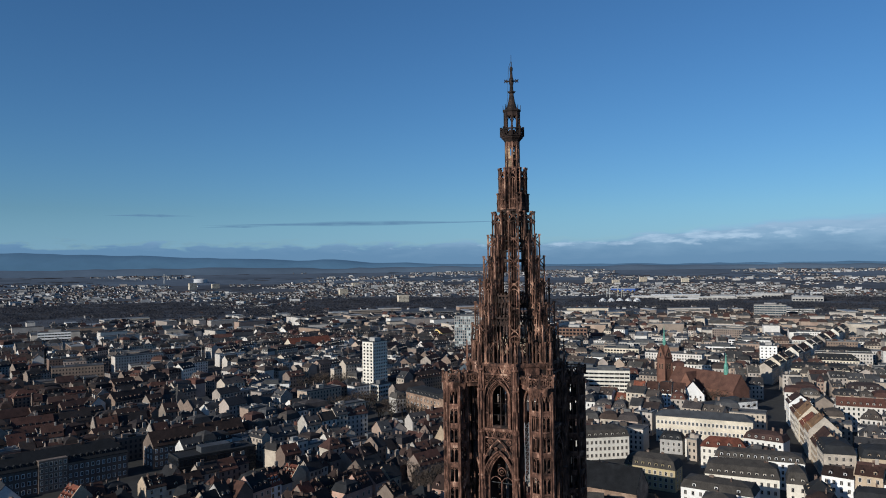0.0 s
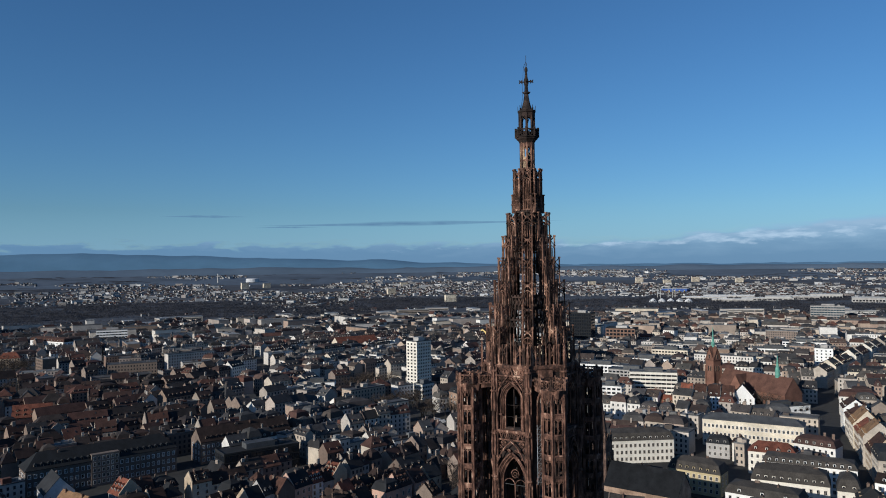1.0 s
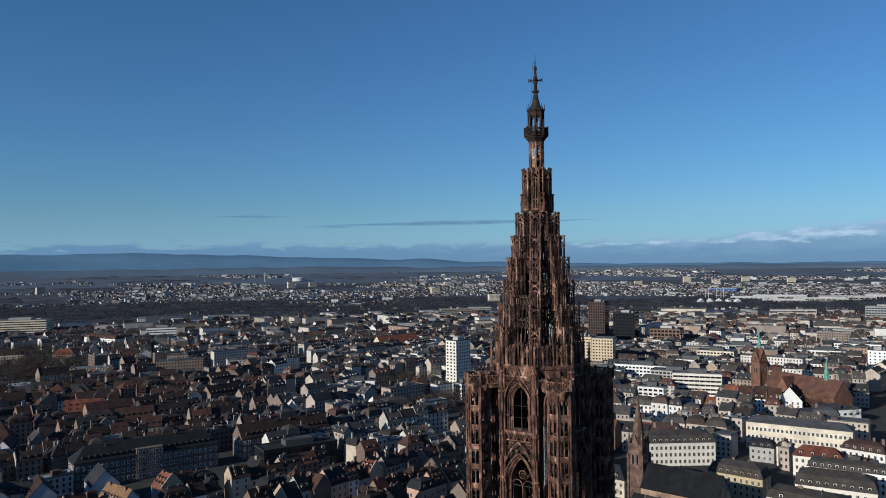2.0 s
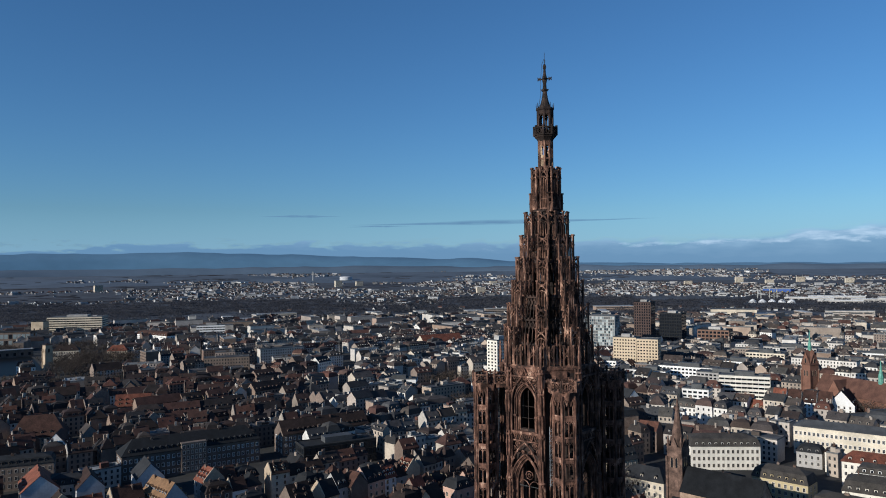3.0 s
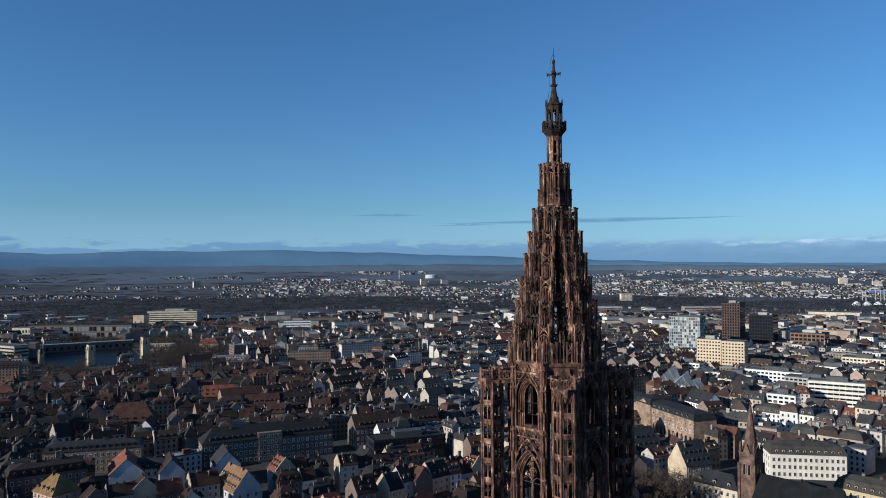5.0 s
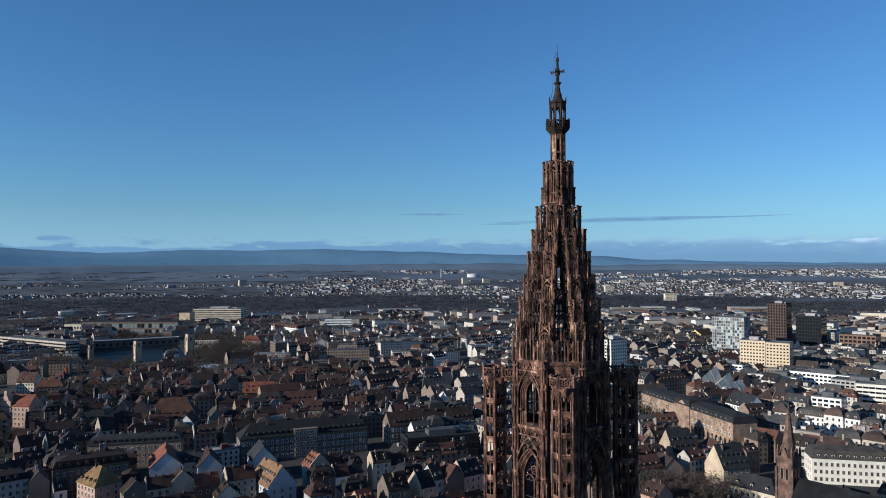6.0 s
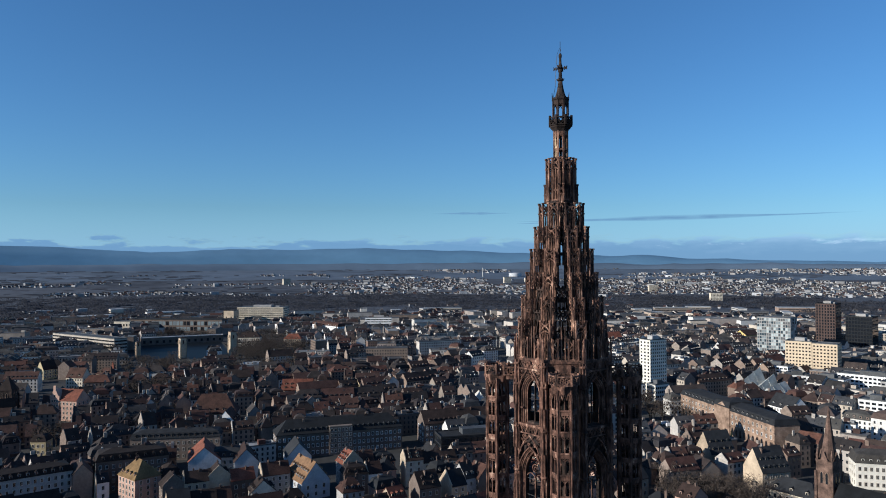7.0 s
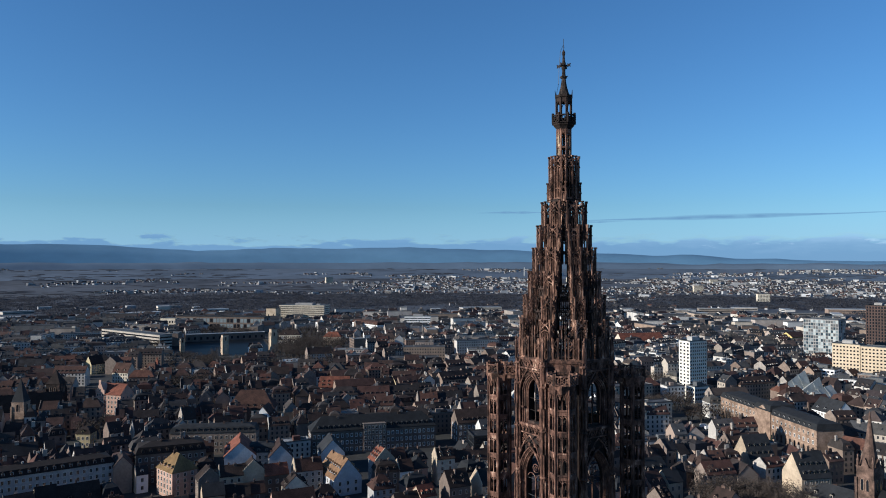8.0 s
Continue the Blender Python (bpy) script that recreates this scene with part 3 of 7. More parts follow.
    g.box(-half, half, -0.15, 0.4, 100.72, 100.92)
    g.box(-half, half, -0.02, 0.45, 101.8, 102.1)
    # carved relief below the crown
    g.box(-1.75, 1.75, 0.15, 0.45, 100.95, 101.75)
    for k in range(5):
        g.line([(-1.5 + 0.75 * k + 0.28 * math.cos(q), 0.08, 101.33 + 0.26 * math.sin(q)) for q in (0.3, 1.3, 2.3, 3.3, 4.3)], 0.075, 4)
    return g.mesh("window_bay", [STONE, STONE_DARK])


def tracery_mesh(a, sill, spring, rise):
    """Mullion, two lancets and a ring in the head of a window."""
    g = Geo()
    y = 0.85
    g.box(-0.07, 0.07, y - 0.08, y + 0.08, sill, spring)
    for sgn in (-1, 1):
        pts = arch(a / 2, a * 0.55, spring - 0.3)
        g.line([(sgn * a / 2 + x, y, z) for x, z in pts], 0.06, 4)
    g.ringbar(0, y, spring + rise * 0.36, a * 0.34, 0.06)
    g.ringbar(0, y, spring + rise * 0.36, a * 0.15, 0.05, 6)
    return g.mesh("window_tracery", [STONE])


def narrow_bay_mesh():
    """A bay behind a stair turret: tall slits between shafts."""
    g = Geo()
    half = SIDE / 2
    # set-back wall in dark stone, its shade painted in
    arch_wall(g, half, 66.0, 90.5, 1.0, 68.0, 87.0, 2.2, 0.25, 0.9)
    arch_wall(g, half, 90.5, 102.0, 0.8, 91.5, 97.4, 1.6, 0.25, 0.9)
    for z0, z1, rise, a in ((68.0, 87.0, 2.2, 1.1), (91.5, 97.4, 1.6, 0.9)):
        moulding(g, a, z0, z1, rise + 0.1, 0.22, 0.12)
        moulding(g, a + 0.28, z0, z1, rise + 0.35, 0.08, 0.12)
    for k in range(4):
        g.ringbar(-1.4 + 0.93 * k, 0.12, 99.9, 0.38, 0.07)
    g.box(-half, half, -0.12, 0.3, 100.3, 100.55)
    g.box(-half, half, 0.0, 0.35, 101.75, 102.05)
    g.box(-0.95, 0.95, 0.0, 0.3, 100.7, 101.6)
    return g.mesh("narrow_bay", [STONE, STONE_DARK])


def corner_shaft_mesh():
    """The clustered shafts and pinnacles on a corner of the tower. -y outwards."""
    g = Geo()
    for x, y, r in ((0, 0.0, 0.24), (-0.34, 0.12, 0.16), (0.34, 0.12, 0.16), (-0.16, -0.22, 0.12), (0.16, -0.22, 0.12)):
        g.strut((x, y, 66), (x, y, 101.9), r, 6)
    for z in (72.0, 78.5, 84.0, 90.6, 96.2):
        for x, y in ((-0.34, -0.18), (0.34, -0.18), (0.001, -0.42)):
            crocket(g, x, y, z, 3.4, 0.13)
    for z in (75.4, 81.5, 87.6, 93.2, 98.6, 101.2):
        g.lathe([(0.40, z), (0.52, z + 0.12), (0.52, z + 0.24), (0.40, z + 0.34)], 8)
    crocket(g, 0.001, -0.25, 101.9, 3.0, 0.20)
    return g.mesh("corner_shaft", [STONE])


def stair_wall_mesh():
    """One of the six sides of a stair turret: stacked twin lights between piers. x along, -y outwards, 1.6 m wide."""
    g = Geo()
    for sgn in (-1, 1):
        g.box(min(sgn * 0.80, sgn * 0.55), max(sgn * 0.80, sgn * 0.55), 0.0, 0.34, 66, 99.2)
        g.strut((sgn * 0.55, 0.0, 66), (sgn * 0.55, 0.0, 99.0), 0.05, 4)
        g.strut((sgn * 0.80, -0.02, 66), (sgn * 0.80, -0.02, 99.2), 0.10, 5)
    g.box(-0.055, 0.055, 0.06, 0.24, 66, 98.0)
    for k in range(13):
        z = 66.3 + 2.52 * k
        g.box(-0.55, 0.55, 0.02, 0.30, z - 0.34, z + 0.16)
        g.hexa([(-0.6, -0.08, z + 0.16), (0.6, -0.08, z + 0.16), (0.6, 0.06, z + 0.16), (-0.6, 0.06, z + 0.16), (-0.6, 0.0, z + 0.34), (0.6, 0.0, z + 0.34), (0.6, 0.06, z + 0.34), (-0.6, 0.06, z + 0.34)])
        for sgn in (-1, 1):
            g.line([(sgn * 0.55, 0.10, z + 1.85), (sgn * 0.30, 0.10, z + 2.10), (sgn * 0.05, 0.10, z + 1.85)], 0.05, 4)
    return g.mesh("stair_wall", [STONE])


def stair_core_mesh():
    g = Geo()
    g.lathe([(0.30, 66), (0.30, 99)], 8)
    for k in range(150):
        a, z = k * 0.42, 66 + 0.215 * k
        c, s = math.cos(a), math.sin(a)
        c2, s2 = math.cos(a + 0.5), math.sin(a + 0.5)
        g.hexa([(0.25 * c, 0.25 * s, z), (1.2 * c, 1.2 * s, z), (1.2 * c2, 1.2 * s2, z), (0.25 * c2, 0.25 * s2, z),
                (0.25 * c, 0.25 * s, z + 0.22), (1.2 * c, 1.2 * s, z + 0.22), (1.2 * c2, 1.2 * s2, z + 0.22), (0.25 * c2, 0.25 * s2, z + 0.22)])
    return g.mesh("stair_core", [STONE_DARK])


def turret_cornice_mesh():
    g = Geo()
    g.lathe([(1.62, 98.7), (1.66, 99.0), (1.76, 99.35), (1.80, 99.65), (1.62, 99.75)], 6)
    return g.mesh("cornice", [STONE])


def turret_arcade_mesh():
    """Blind tracery right under the cornice of one side."""
    g = Geo()
    for k in range(3):
        x = -0.5 + 0.5 * k
        g.line([(x - 0.25, -0.06, 98.0), (x - 0.12, -0.06, 98.6), (x, -0.06, 98.8), (x + 0.12, -0.06, 98.6), (x + 0.25, -0.06, 98.0)], 0.06, 4)
    g.box(-0.80, 0.80, 0.0, 0.30, 98.45, 98.75)
    return g.mesh("blind_arcade", [STONE])


def rail_mesh(w, z0, z1, cells, mat=None):
    g = Geo()
    lattice(g, w, z0, z1, 0.0, cells)
    for sgn in (-1, 1):
        g.box(sgn * w / 2 - 0.12, sgn * w / 2 + 0.12, -0.12, 0.12, z0, z1 + 0.22)
    return g.mesh("balustrade", [mat or STONE_LACE])


def cage_mesh(w, h):
    """An openwork pinnacle cage of the spire: four posts, mullions, crossing bars below the rim, knobs on the corners."""
    g = Geo()
    a = w / 2
    for sx in (-1, 1):
        for sy in (-1, 1):
            g.box(sx * a - 0.085, sx * a + 0.085, sy * a - 0.085, sy * a + 0.085, 0, h)
            g.box(sx * a - 0.16, sx * a + 0.16, sy * a - 0.16, sy * a + 0.16, h - 0.06, h + 0.13)
            g.box(sx * a - 0.14, sx * a + 0.14, sy * a - 0.14, sy * a + 0.14, h - 1.32, h - 1.18)
    for turn in range(4):
        g.at(0, 0, 0, turn * math.pi / 2)
        lo, hi = h - 1.25, h - 0.06
        mid = (lo + hi) / 2 + 0.1
        for sgn in (-1, 1):
            g.line([(sgn * a, -a, lo), (sgn * 0.10, -a, mid), (sgn * a, -a, hi)], 0.075, 4)
            g.line([(sgn * a, -a, lo - 0.55), (sgn * a * 0.75, -a, lo - 0.15), (0, -a, lo + 0.1)], 0.07, 4)
        g.box(-0.16, 0.16, -a - 0.05, -a + 0.05, mid - 0.14, mid + 0.14)
        g.box(-0.05, 0.05, -a - 0.05, -a + 0.05, 0, lo - 0.1)
        g.box(-a, a, -a - 0.06, -a + 0.06, 0, 0.22)
        for sgn in (-1, 1):
            g.box(sgn * a * 0.5 - 0.04, sgn * a * 0.5 + 0.04, -a - 0.04, -a + 0.04, 0.2, lo - 0.3)
        if h > 4.2:
            g.box(-a, a, -a - 0.05, -a + 0.05, 1.3, 1.45)
    g.at()
    return g.mesh("openwork_cage", [STONE_LACE])


tower = thing("cathedral_tower", TX, TY, 0, 0, "tall openwork Gothic tower of weathered reddish-brown sandstone with stepped spire", "cathedral tower")
WIDE, NARROW, SHAFT = bay_mesh(), narrow_bay_mesh(), corner_shaft_mesh()
TRACE_LOW = tracery_mesh(*LOW)
g = Geo()
g.box(-0.05, 0.05, 0.78, 0.92, UPP[1], UPP[2] + 1.4)
for z in (95.4, 96.9):
    g.box(-UPP[0], UPP[0], 0.82, 0.87, z, z + 0.06)
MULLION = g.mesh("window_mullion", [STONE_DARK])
g = Geo()
g.box(-1.6, 1.6, 0.9, 0.94, 0, 0.07)
BAR = g.mesh("tie_bar", [METAL])
g = Geo()
g.box(-10.5, 10.5, -10.5, 10.5, 0, 64.6)
g.box(-10.9, 10.9, -10.9, 10.9, 64.6, 66.0)
for sx in (-1, 1):
    for sy in (-1, 1):
        g.box(sx * 10.2 - 1.6, sx * 10.2 + 1.6, sy * 10.2 - 1.6, sy * 10.2 + 1.6, 0, 63)
part("square_base", g.mesh("square_base", [STONE]), tower, "", spot(0, 0, 0, BAY + math.pi / 2))
for k in range(8):
    a = BAY + k * math.pi / 4
    m = spot(APO * math.cos(a), APO * math.sin(a), 0, a + math.pi / 2)
    if k % 2 == 0:
        wall = part("window_bay", WIDE, tower, "sandstone bay with two tall pointed windows", m)
        part("window_tracery", TRACE_LOW, wall)
        part("window_mullion", MULLION, wall)
        for z in (72, 74.1, 76.2, 78.3, 80.4, 82.5, 84.6, 86.7):
            part("tie_bar", BAR, wall, "", spot(0, 0, z))
    else:
        part("narrow_bay", NARROW, tower, "", m)
    a += math.pi / 8
    part("corner_shaft", SHAFT, tower, "", spot(6.28 * math.cos(a), 6.28 * math.sin(a), 0, a + math.pi / 2))
g = Geo()
g.lathe([(6.0, 101.3), (6.2, 101.8), (6.2, 102.0)], 8, BAY + math.pi / 8)
part("vault_floor", g.mesh("vault_floor", [STONE]), tower)

# four stair turrets
STAIR_WALL, STAIR_CORE, CORNICE, ARCADE, RAIL = stair_wall_mesh(), stair_core_mesh(), turret_cornice_mesh(), turret_arcade_mesh(), rail_mesh(1.66, 99.68, 100.85, 3)
BRIDGE_RAIL = rail_mesh(2.6, 99.6, 100.75, 4)
for k in range(4):
    a = BAY + math.pi / 4 + k * math.pi / 2
    turret = part("stair_turret", CORNICE, tower, "slender openwork stair turret with stacked twin lights", spot(8.5 * math.cos(a), 8.5 * math.sin(a), 0, a))
    part("stair_core", STAIR_CORE, turret)
    for j in range(6):
        b = j * math.pi / 3
        d = 1.6 * math.cos(math.pi / 6)
        part("stair_wall", STAIR_WALL, turret, "", spot(d * math.cos(b), d * math.sin(b), 0, b + math.pi / 2))
        part("blind_arcade", ARCADE, turret, "", spot(d * math.cos(b), d * math.sin(b), 0, b + math.pi / 2))
        d = 1.72 * math.cos(math.pi / 6)
        part("balustrade", RAIL, turret, "", spot(d * math.cos(b), d * math.sin(b), 0, b + math.pi / 2))
    for sgn in (-1, 1):
        part("bridge", BRIDGE_RAIL, turret, "", spot(-2.2, sgn * 1.5, 0, 0.0))
    g = Geo()
    g.box(-3.4, -1.2, -1.5, 1.5, 99.1, 99.6)
    part("bridge_floor", g.mesh("bridge_floor", [STONE]), turret)

# crown of the tower and the stepped spire
TIERS = [(1.95, 127.8, 122.3), (2.90, 121.9, 116.9), (3.55, 118.85, 113.9), (4.15, 115.95, 110.9), (4.75, 112.9, 107.8), (5.40, 109.8, 104.9), (5.85, 106.95, 102.0)]
for k, (half, top, foot) in enumerate(TIERS):
    w = 0.92 if k == 0 else 1.26
    me = cage_mesh(w, top - foot)
    for j in range(8):
        a = BAY + math.pi / 8 + j * math.pi / 4
        r = half - w / 2 - 0.08
        part("openwork_cage", me, tower, "", spot(r * math.cos(a), r * math.sin(a), foot, a + math.pi / 2))
STEP = cage_mesh(0.5, 2.4)
for j in (1, 3, 5, 7):
    a = BAY + j * math.pi / 4
    part("small_cage", STEP, tower, "", spot(1.88 * math.cos(a), 1.88 * math.sin(a), 122.0, a + math.pi / 2))


def crown_mesh():
    """A pair of gabled lights standing on one side of the tower's crown."""
    g = Geo()
    for x in (-1.85, -1.25, -0.65, 0.65, 1.25, 1.85):
        g.box(x - 0.09, x + 0.09, -0.09, 0.09, 102.0, 104.7)
    for x in (-1.25, 1.25):
        for sgn in (-1, 1):
            g.line([(x + sgn * 0.6, 0, 103.5), (x + sgn * 0.12, 0, 104.1), (x + sgn * 0.6, 0, 104.75)], 0.09, 4)
            g.line([(x + sgn * 0.6, 0, 103.0), (x + sgn * 0.4, 0, 103.4), (x, 0, 103.7)], 0.07, 4)
            g.box(x + sgn * 0.6 - 0.14, x + sgn * 0.6 + 0.14, -0.14, 0.14, 104.66, 104.84)
        g.box(x - 0.65, x + 0.65, -0.1, 0.1, 102.0, 102.3)
    g.box(-2.4, 2.4, -0.22, 0.22, 102.0, 102.2)
    for x in (-0.2, 0.25):
        g.box(x - 0.07, x + 0.07, 0.2, 0.34, 102.0, 106.2)
    return g.mesh("gabled_light", [STONE_LACE])


def infill_mesh():
    """Tracery panel between two ribs, above the crown: tall lights in stages, each under a band of crossing bars."""
    g = Geo()
    for q in (-0.95, -0.32, 0.32, 0.95):
        g.strut((q, 0, 102), (q * 0.72, 1.35, 110.5), 0.07, 4)
    for z in (103.6, 106.7, 109.6):
        t = (z - 102) / 8.5
        x, y = 0.98 - 0.28 * t, 1.35 * t
        g.box(-x, x, y - 0.12, y + 0.12, z + 1.1, z + 1.3)
        for k in range(3):
            xa, xb = x * (-1 + 2 * k / 3), x * (-1 + 2 * (k + 1) / 3)
            g.strut((xa, y - 0.05, z), (xb, y + 0.1, z + 1.1), 0.065, 4)
            g.strut((xb, y - 0.05, z), (xa, y + 0.1, z + 1.1), 0.065, 4)
            g.box((xa + xb) / 2 - 0.1, (xa + xb) / 2 + 0.1, y - 0.06, y + 0.12, z + 0.45, z + 0.68)
        for q in (-1, -0.33, 0.33, 1):
            g.box(q * x - 0.13, q * x + 0.13, y - 0.16, y + 0.16, z + 1.25, z + 1.5)
    # darkness between the cages put into the panel's colour
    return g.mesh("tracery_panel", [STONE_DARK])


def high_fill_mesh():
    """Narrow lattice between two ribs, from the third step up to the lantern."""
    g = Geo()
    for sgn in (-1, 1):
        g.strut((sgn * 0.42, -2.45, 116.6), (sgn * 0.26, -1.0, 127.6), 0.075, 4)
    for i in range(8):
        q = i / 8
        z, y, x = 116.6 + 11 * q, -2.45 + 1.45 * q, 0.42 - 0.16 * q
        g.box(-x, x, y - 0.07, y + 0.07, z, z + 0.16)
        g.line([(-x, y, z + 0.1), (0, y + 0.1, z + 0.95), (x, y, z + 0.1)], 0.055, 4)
    # lattice coloured near-black for the shade inside the spire
    return g.mesh("upper_tracery_panel", [STONE_BLACK])


def rib_mesh():
    """One of the eight stepped ridges: a stack of heavy piers behind the cages, with slanting inner edge and ledges."""
    g = Geo()
    steps = [(102.0, 106.0, 4.55), (106.0, 109.2, 4.05), (109.2, 112.3, 3.42), (112.3, 115.3, 2.85), (115.3, 118.3, 2.25), (118.3, 122.3, 1.62), (122.3, 126.6, 0.98)]
    for z0, z1, out in steps:
        in0, in1 = 3.9 - 0.138 * (z0 - 102), 3.9 - 0.138 * (z1 - 102)
        w = 0.34 if z0 < 118 else 0.2 if z0 < 122 else 0.14
        g.hexa([(in0, -w, z0), (out, -w, z0), (out, w, z0), (in0, w, z0), (in1, -w, z1), (out, -w, z1), (out, w, z1), (in1, w, z1)])
        for sgn in (-1, 1):
            g.strut((out - 0.1, sgn * (w + 0.02), z0), (out - 0.1, sgn * (w + 0.02), z1), 0.10, 4)
            g.strut((0.6 * out + 0.4 * in0, sgn * (w + 0.01), z0), (0.6 * out + 0.4 * in1, sgn * (w + 0.01), z1), 0.07, 4)
        g.box(in1 - 0.08, out + 0.12, -w - 0.12, w + 0.12, z1 - 0.26, z1 - 0.02)
    for off in (-0.22, 0.22):
        g.strut((3.95, off, 102), (0.62, off * 0.6, 127.6), 0.13, 4)
    # shade behind the cages put into the ribs' near-black colour
    return g.mesh("spire_rib", [STONE_BLACK])


RIB = rib_mesh()
LIGHTS, INFILL, HIGH_FILL = crown_mesh(), infill_mesh(), high_fill_mesh()
for j in range(8):
    a = BAY + j * math.pi / 4
    part("gabled_light", LIGHTS, tower, "", spot(5.55 * math.cos(a), 5.55 * math.sin(a), 0, a + math.pi / 2))
    part("tracery_panel", INFILL, tower, "", spot(4.9 * math.cos(a), 4.9 * math.sin(a), 0, a + math.pi / 2))
    part("upper_tracery_panel", HIGH_FILL, tower, "", spot(0, 0, 0, a + math.pi / 2))
    a += math.pi / 8
    part("spire_rib", RIB, tower, "", spot(0, 0, 0, a))
for z, r in ((109.4, 3.55), (115.4, 2.6), (122.2, 1.75)):
    g = Geo()
    g.hoop(r, z, 0.2, 8, BAY + math.pi / 8)
    part("ring_beam", g.mesh("ring_beam", [STONE_DARK]), tower)
g = Geo()
for k in range(8):
    a = BAY + math.pi / 8 + k * math.pi / 4
    g.at(0, 0, 0, a)
    g.box(0.78, 1.02, -0.11, 0.11, 122.2, 131.6)
    g.at(0, 0, 0, a + math.pi / 8)
    # paler panels on three sides
    if k in (3, 6, 7):
        g.box(0.72, 0.86, -0.33, 0.33, 128.0, 129.6 if k == 7 else 130.4, 1)
        g.box(0.74, 0.89, -0.30, 0.02, 129.6, 131.0, 1)
        g.box(0.73, 0.90, -0.24, 0.20, 125.4, 126.3, 1)
    g.box(0.74, 0.92, -0.34, 0.34, 127.6, 128.15)
    g.box(0.74, 0.92, -0.34, 0.34, 129.0, 129.25)
    g.box(0.74, 0.92, -0.34, 0.34, 131.0, 131.6)
    g.line([(0.86, -0.32, 130.3), (0.86, -0.14, 130.85), (0.86, 0, 131.0), (0.86, 0.14, 130.85), (0.86, 0.32, 130.3)], 0.05, 4)
    g.box(0.72, 0.88, -0.32, 0.32, 124.6, 125.0)
g.at()
g.lathe([(0.16, 122.4), (0.16, 131.4)], 6, BAY, 2)
part("lower_lantern", g.mesh("lower_lantern", [STONE_LACE, STONE_PALE, STONE_DARK]), tower)
g = Geo()
g.lathe([(0.98, 131.45), (1.05, 131.6), (1.22, 131.85), (1.44, 132.05), (1.5, 132.25), (1.3, 132.3)], 8, BAY + math.pi / 8)
balcony = part("balcony", g.mesh("balcony", [STONE_DARK]), tower, "corbelled stone balcony round the lantern")
SMALL_RAIL = rail_mesh(1.16, 132.25, 133.35, 2, STONE_DARK)
for k in range(8):
    a = BAY + k * math.pi / 4
    part("balustrade", SMALL_RAIL, balcony, "", spot(1.38 * math.cos(a), 1.38 * math.sin(a), 0, a + math.pi / 2))
g = Geo()
for k in range(8):
    a = BAY + math.pi / 8 + k * math.pi / 4
    g.at(0, 0, 0, a)
    g.box(0.88, 1.12, -0.12, 0.12, 132.2, 135.6)
    g.strut((1.12, 0, 135.7), (1.2, 0, 136.6), 0.09, 4, 0, 0.03)
    g.at(0, 0, 0, a + math.pi / 8)
    g.line([(0.95, -0.36, 134.4), (0.95, -0.15, 134.95), (0.95, 0, 135.1), (0.95, 0.15, 134.95), (0.95, 0.36, 134.4)], 0.06, 4)
    g.box(0.86, 1.02, -0.38, 0.38, 135.1, 135.6)
    g.box(0.86, 1.0, -0.38, 0.38, 132.2, 132.9)
g.at()
g.lathe([(1.0, 135.5), (1.22, 135.7), (1.22, 135.95), (0.9, 136.05)], 8, BAY + math.pi / 8)
part("upper_lantern", g.mesh("upper_lantern", [STONE_DARK]), tower)
g = Geo()
g.lathe([(0.80, 136.0), (0.62, 136.5), (0.45, 137.1), (0.33, 137.8), (0.28, 138.2), (0.46, 138.3), (0.46, 138.5), (0.26, 138.62), (0.22, 139.3), (0.30, 139.6), (0.34, 139.9), (0.30, 140.2), (0.20, 140.5), (0.15, 141.2), (0.22, 141.45), (0.22, 141.7), (0.09, 141.95)], 8)
spirelet = part("spirelet", g.mesh("spirelet", [STONE_BLACK]), tower)
g = Geo()
for k in range(4):
    a = BAY + math.pi / 8 + k * math.pi / 2
    c, s = math.cos(a), math.sin(a)
    g.strut((0.2 * c, 0.2 * s, 139.9), (0.92 * c, 0.92 * s, 139.95), 0.10, 5)
    g.strut((0.55 * c, 0.55 * s, 139.7), (0.95 * c, 0.95 * s, 140.15), 0.08, 4)
    g.strut((0.55 * c, 0.55 * s, 140.15), (0.95 * c, 0.95 * s, 139.72), 0.08, 4)
    g.strut((0.25 * c, 0.25 * s, 138.35), (0.55 * c, 0.55 * s, 138.5), 0.07, 4)
part("finial_cross", g.mesh("finial_cross", [STONE_BLACK]), spirelet)
g = Geo()
g.strut((0, 0, 141.8), (0, 0, 143.5), 0.035, 5)
g.line([(0.0, -0.2, 141.8), (0.1, -0.1, 142.3), (0.0, 0.0, 142.6)], 0.03, 4)
part("lightning_rod", g.mesh("lightning_rod", [METAL]), spirelet)
g = Geo()
g.line([(-0.05, -0.05, 142.6), (-0.35, -0.25, 141.8), (-0.5, -0.4, 139.5), (-0.55, -0.45, 137.5), (-0.8, -0.65, 135.9)], 0.03, 4)
part("lightning_cable", g.mesh("lightning_cable", [METAL]), spirelet)
g = Geo()
for x in (-0.3, 0.3):
    g.strut((x, 0, 87.6), (x, 0, 95.0), 0.035, 5)
z = 87.8
while z < 94.9:
    g.strut((-0.3, 0, z), (0.3, 0, z), 0.025, 4)
    g.strut((-0.3, 0, z), (0.3, 0, z + 0.6), 0.02, 4)
    z += 0.6
a = radians(-83)
part("steel_ladder", g.mesh("steel_ladder", [GALV]), tower, "pale galvanised steel ladder between tower and turret", spot(6.9 * math.cos(a), 6.9 * math.sin(a), 0, a + math.pi / 2 + 0.3))


# ---------------------------------------------------------------- houses


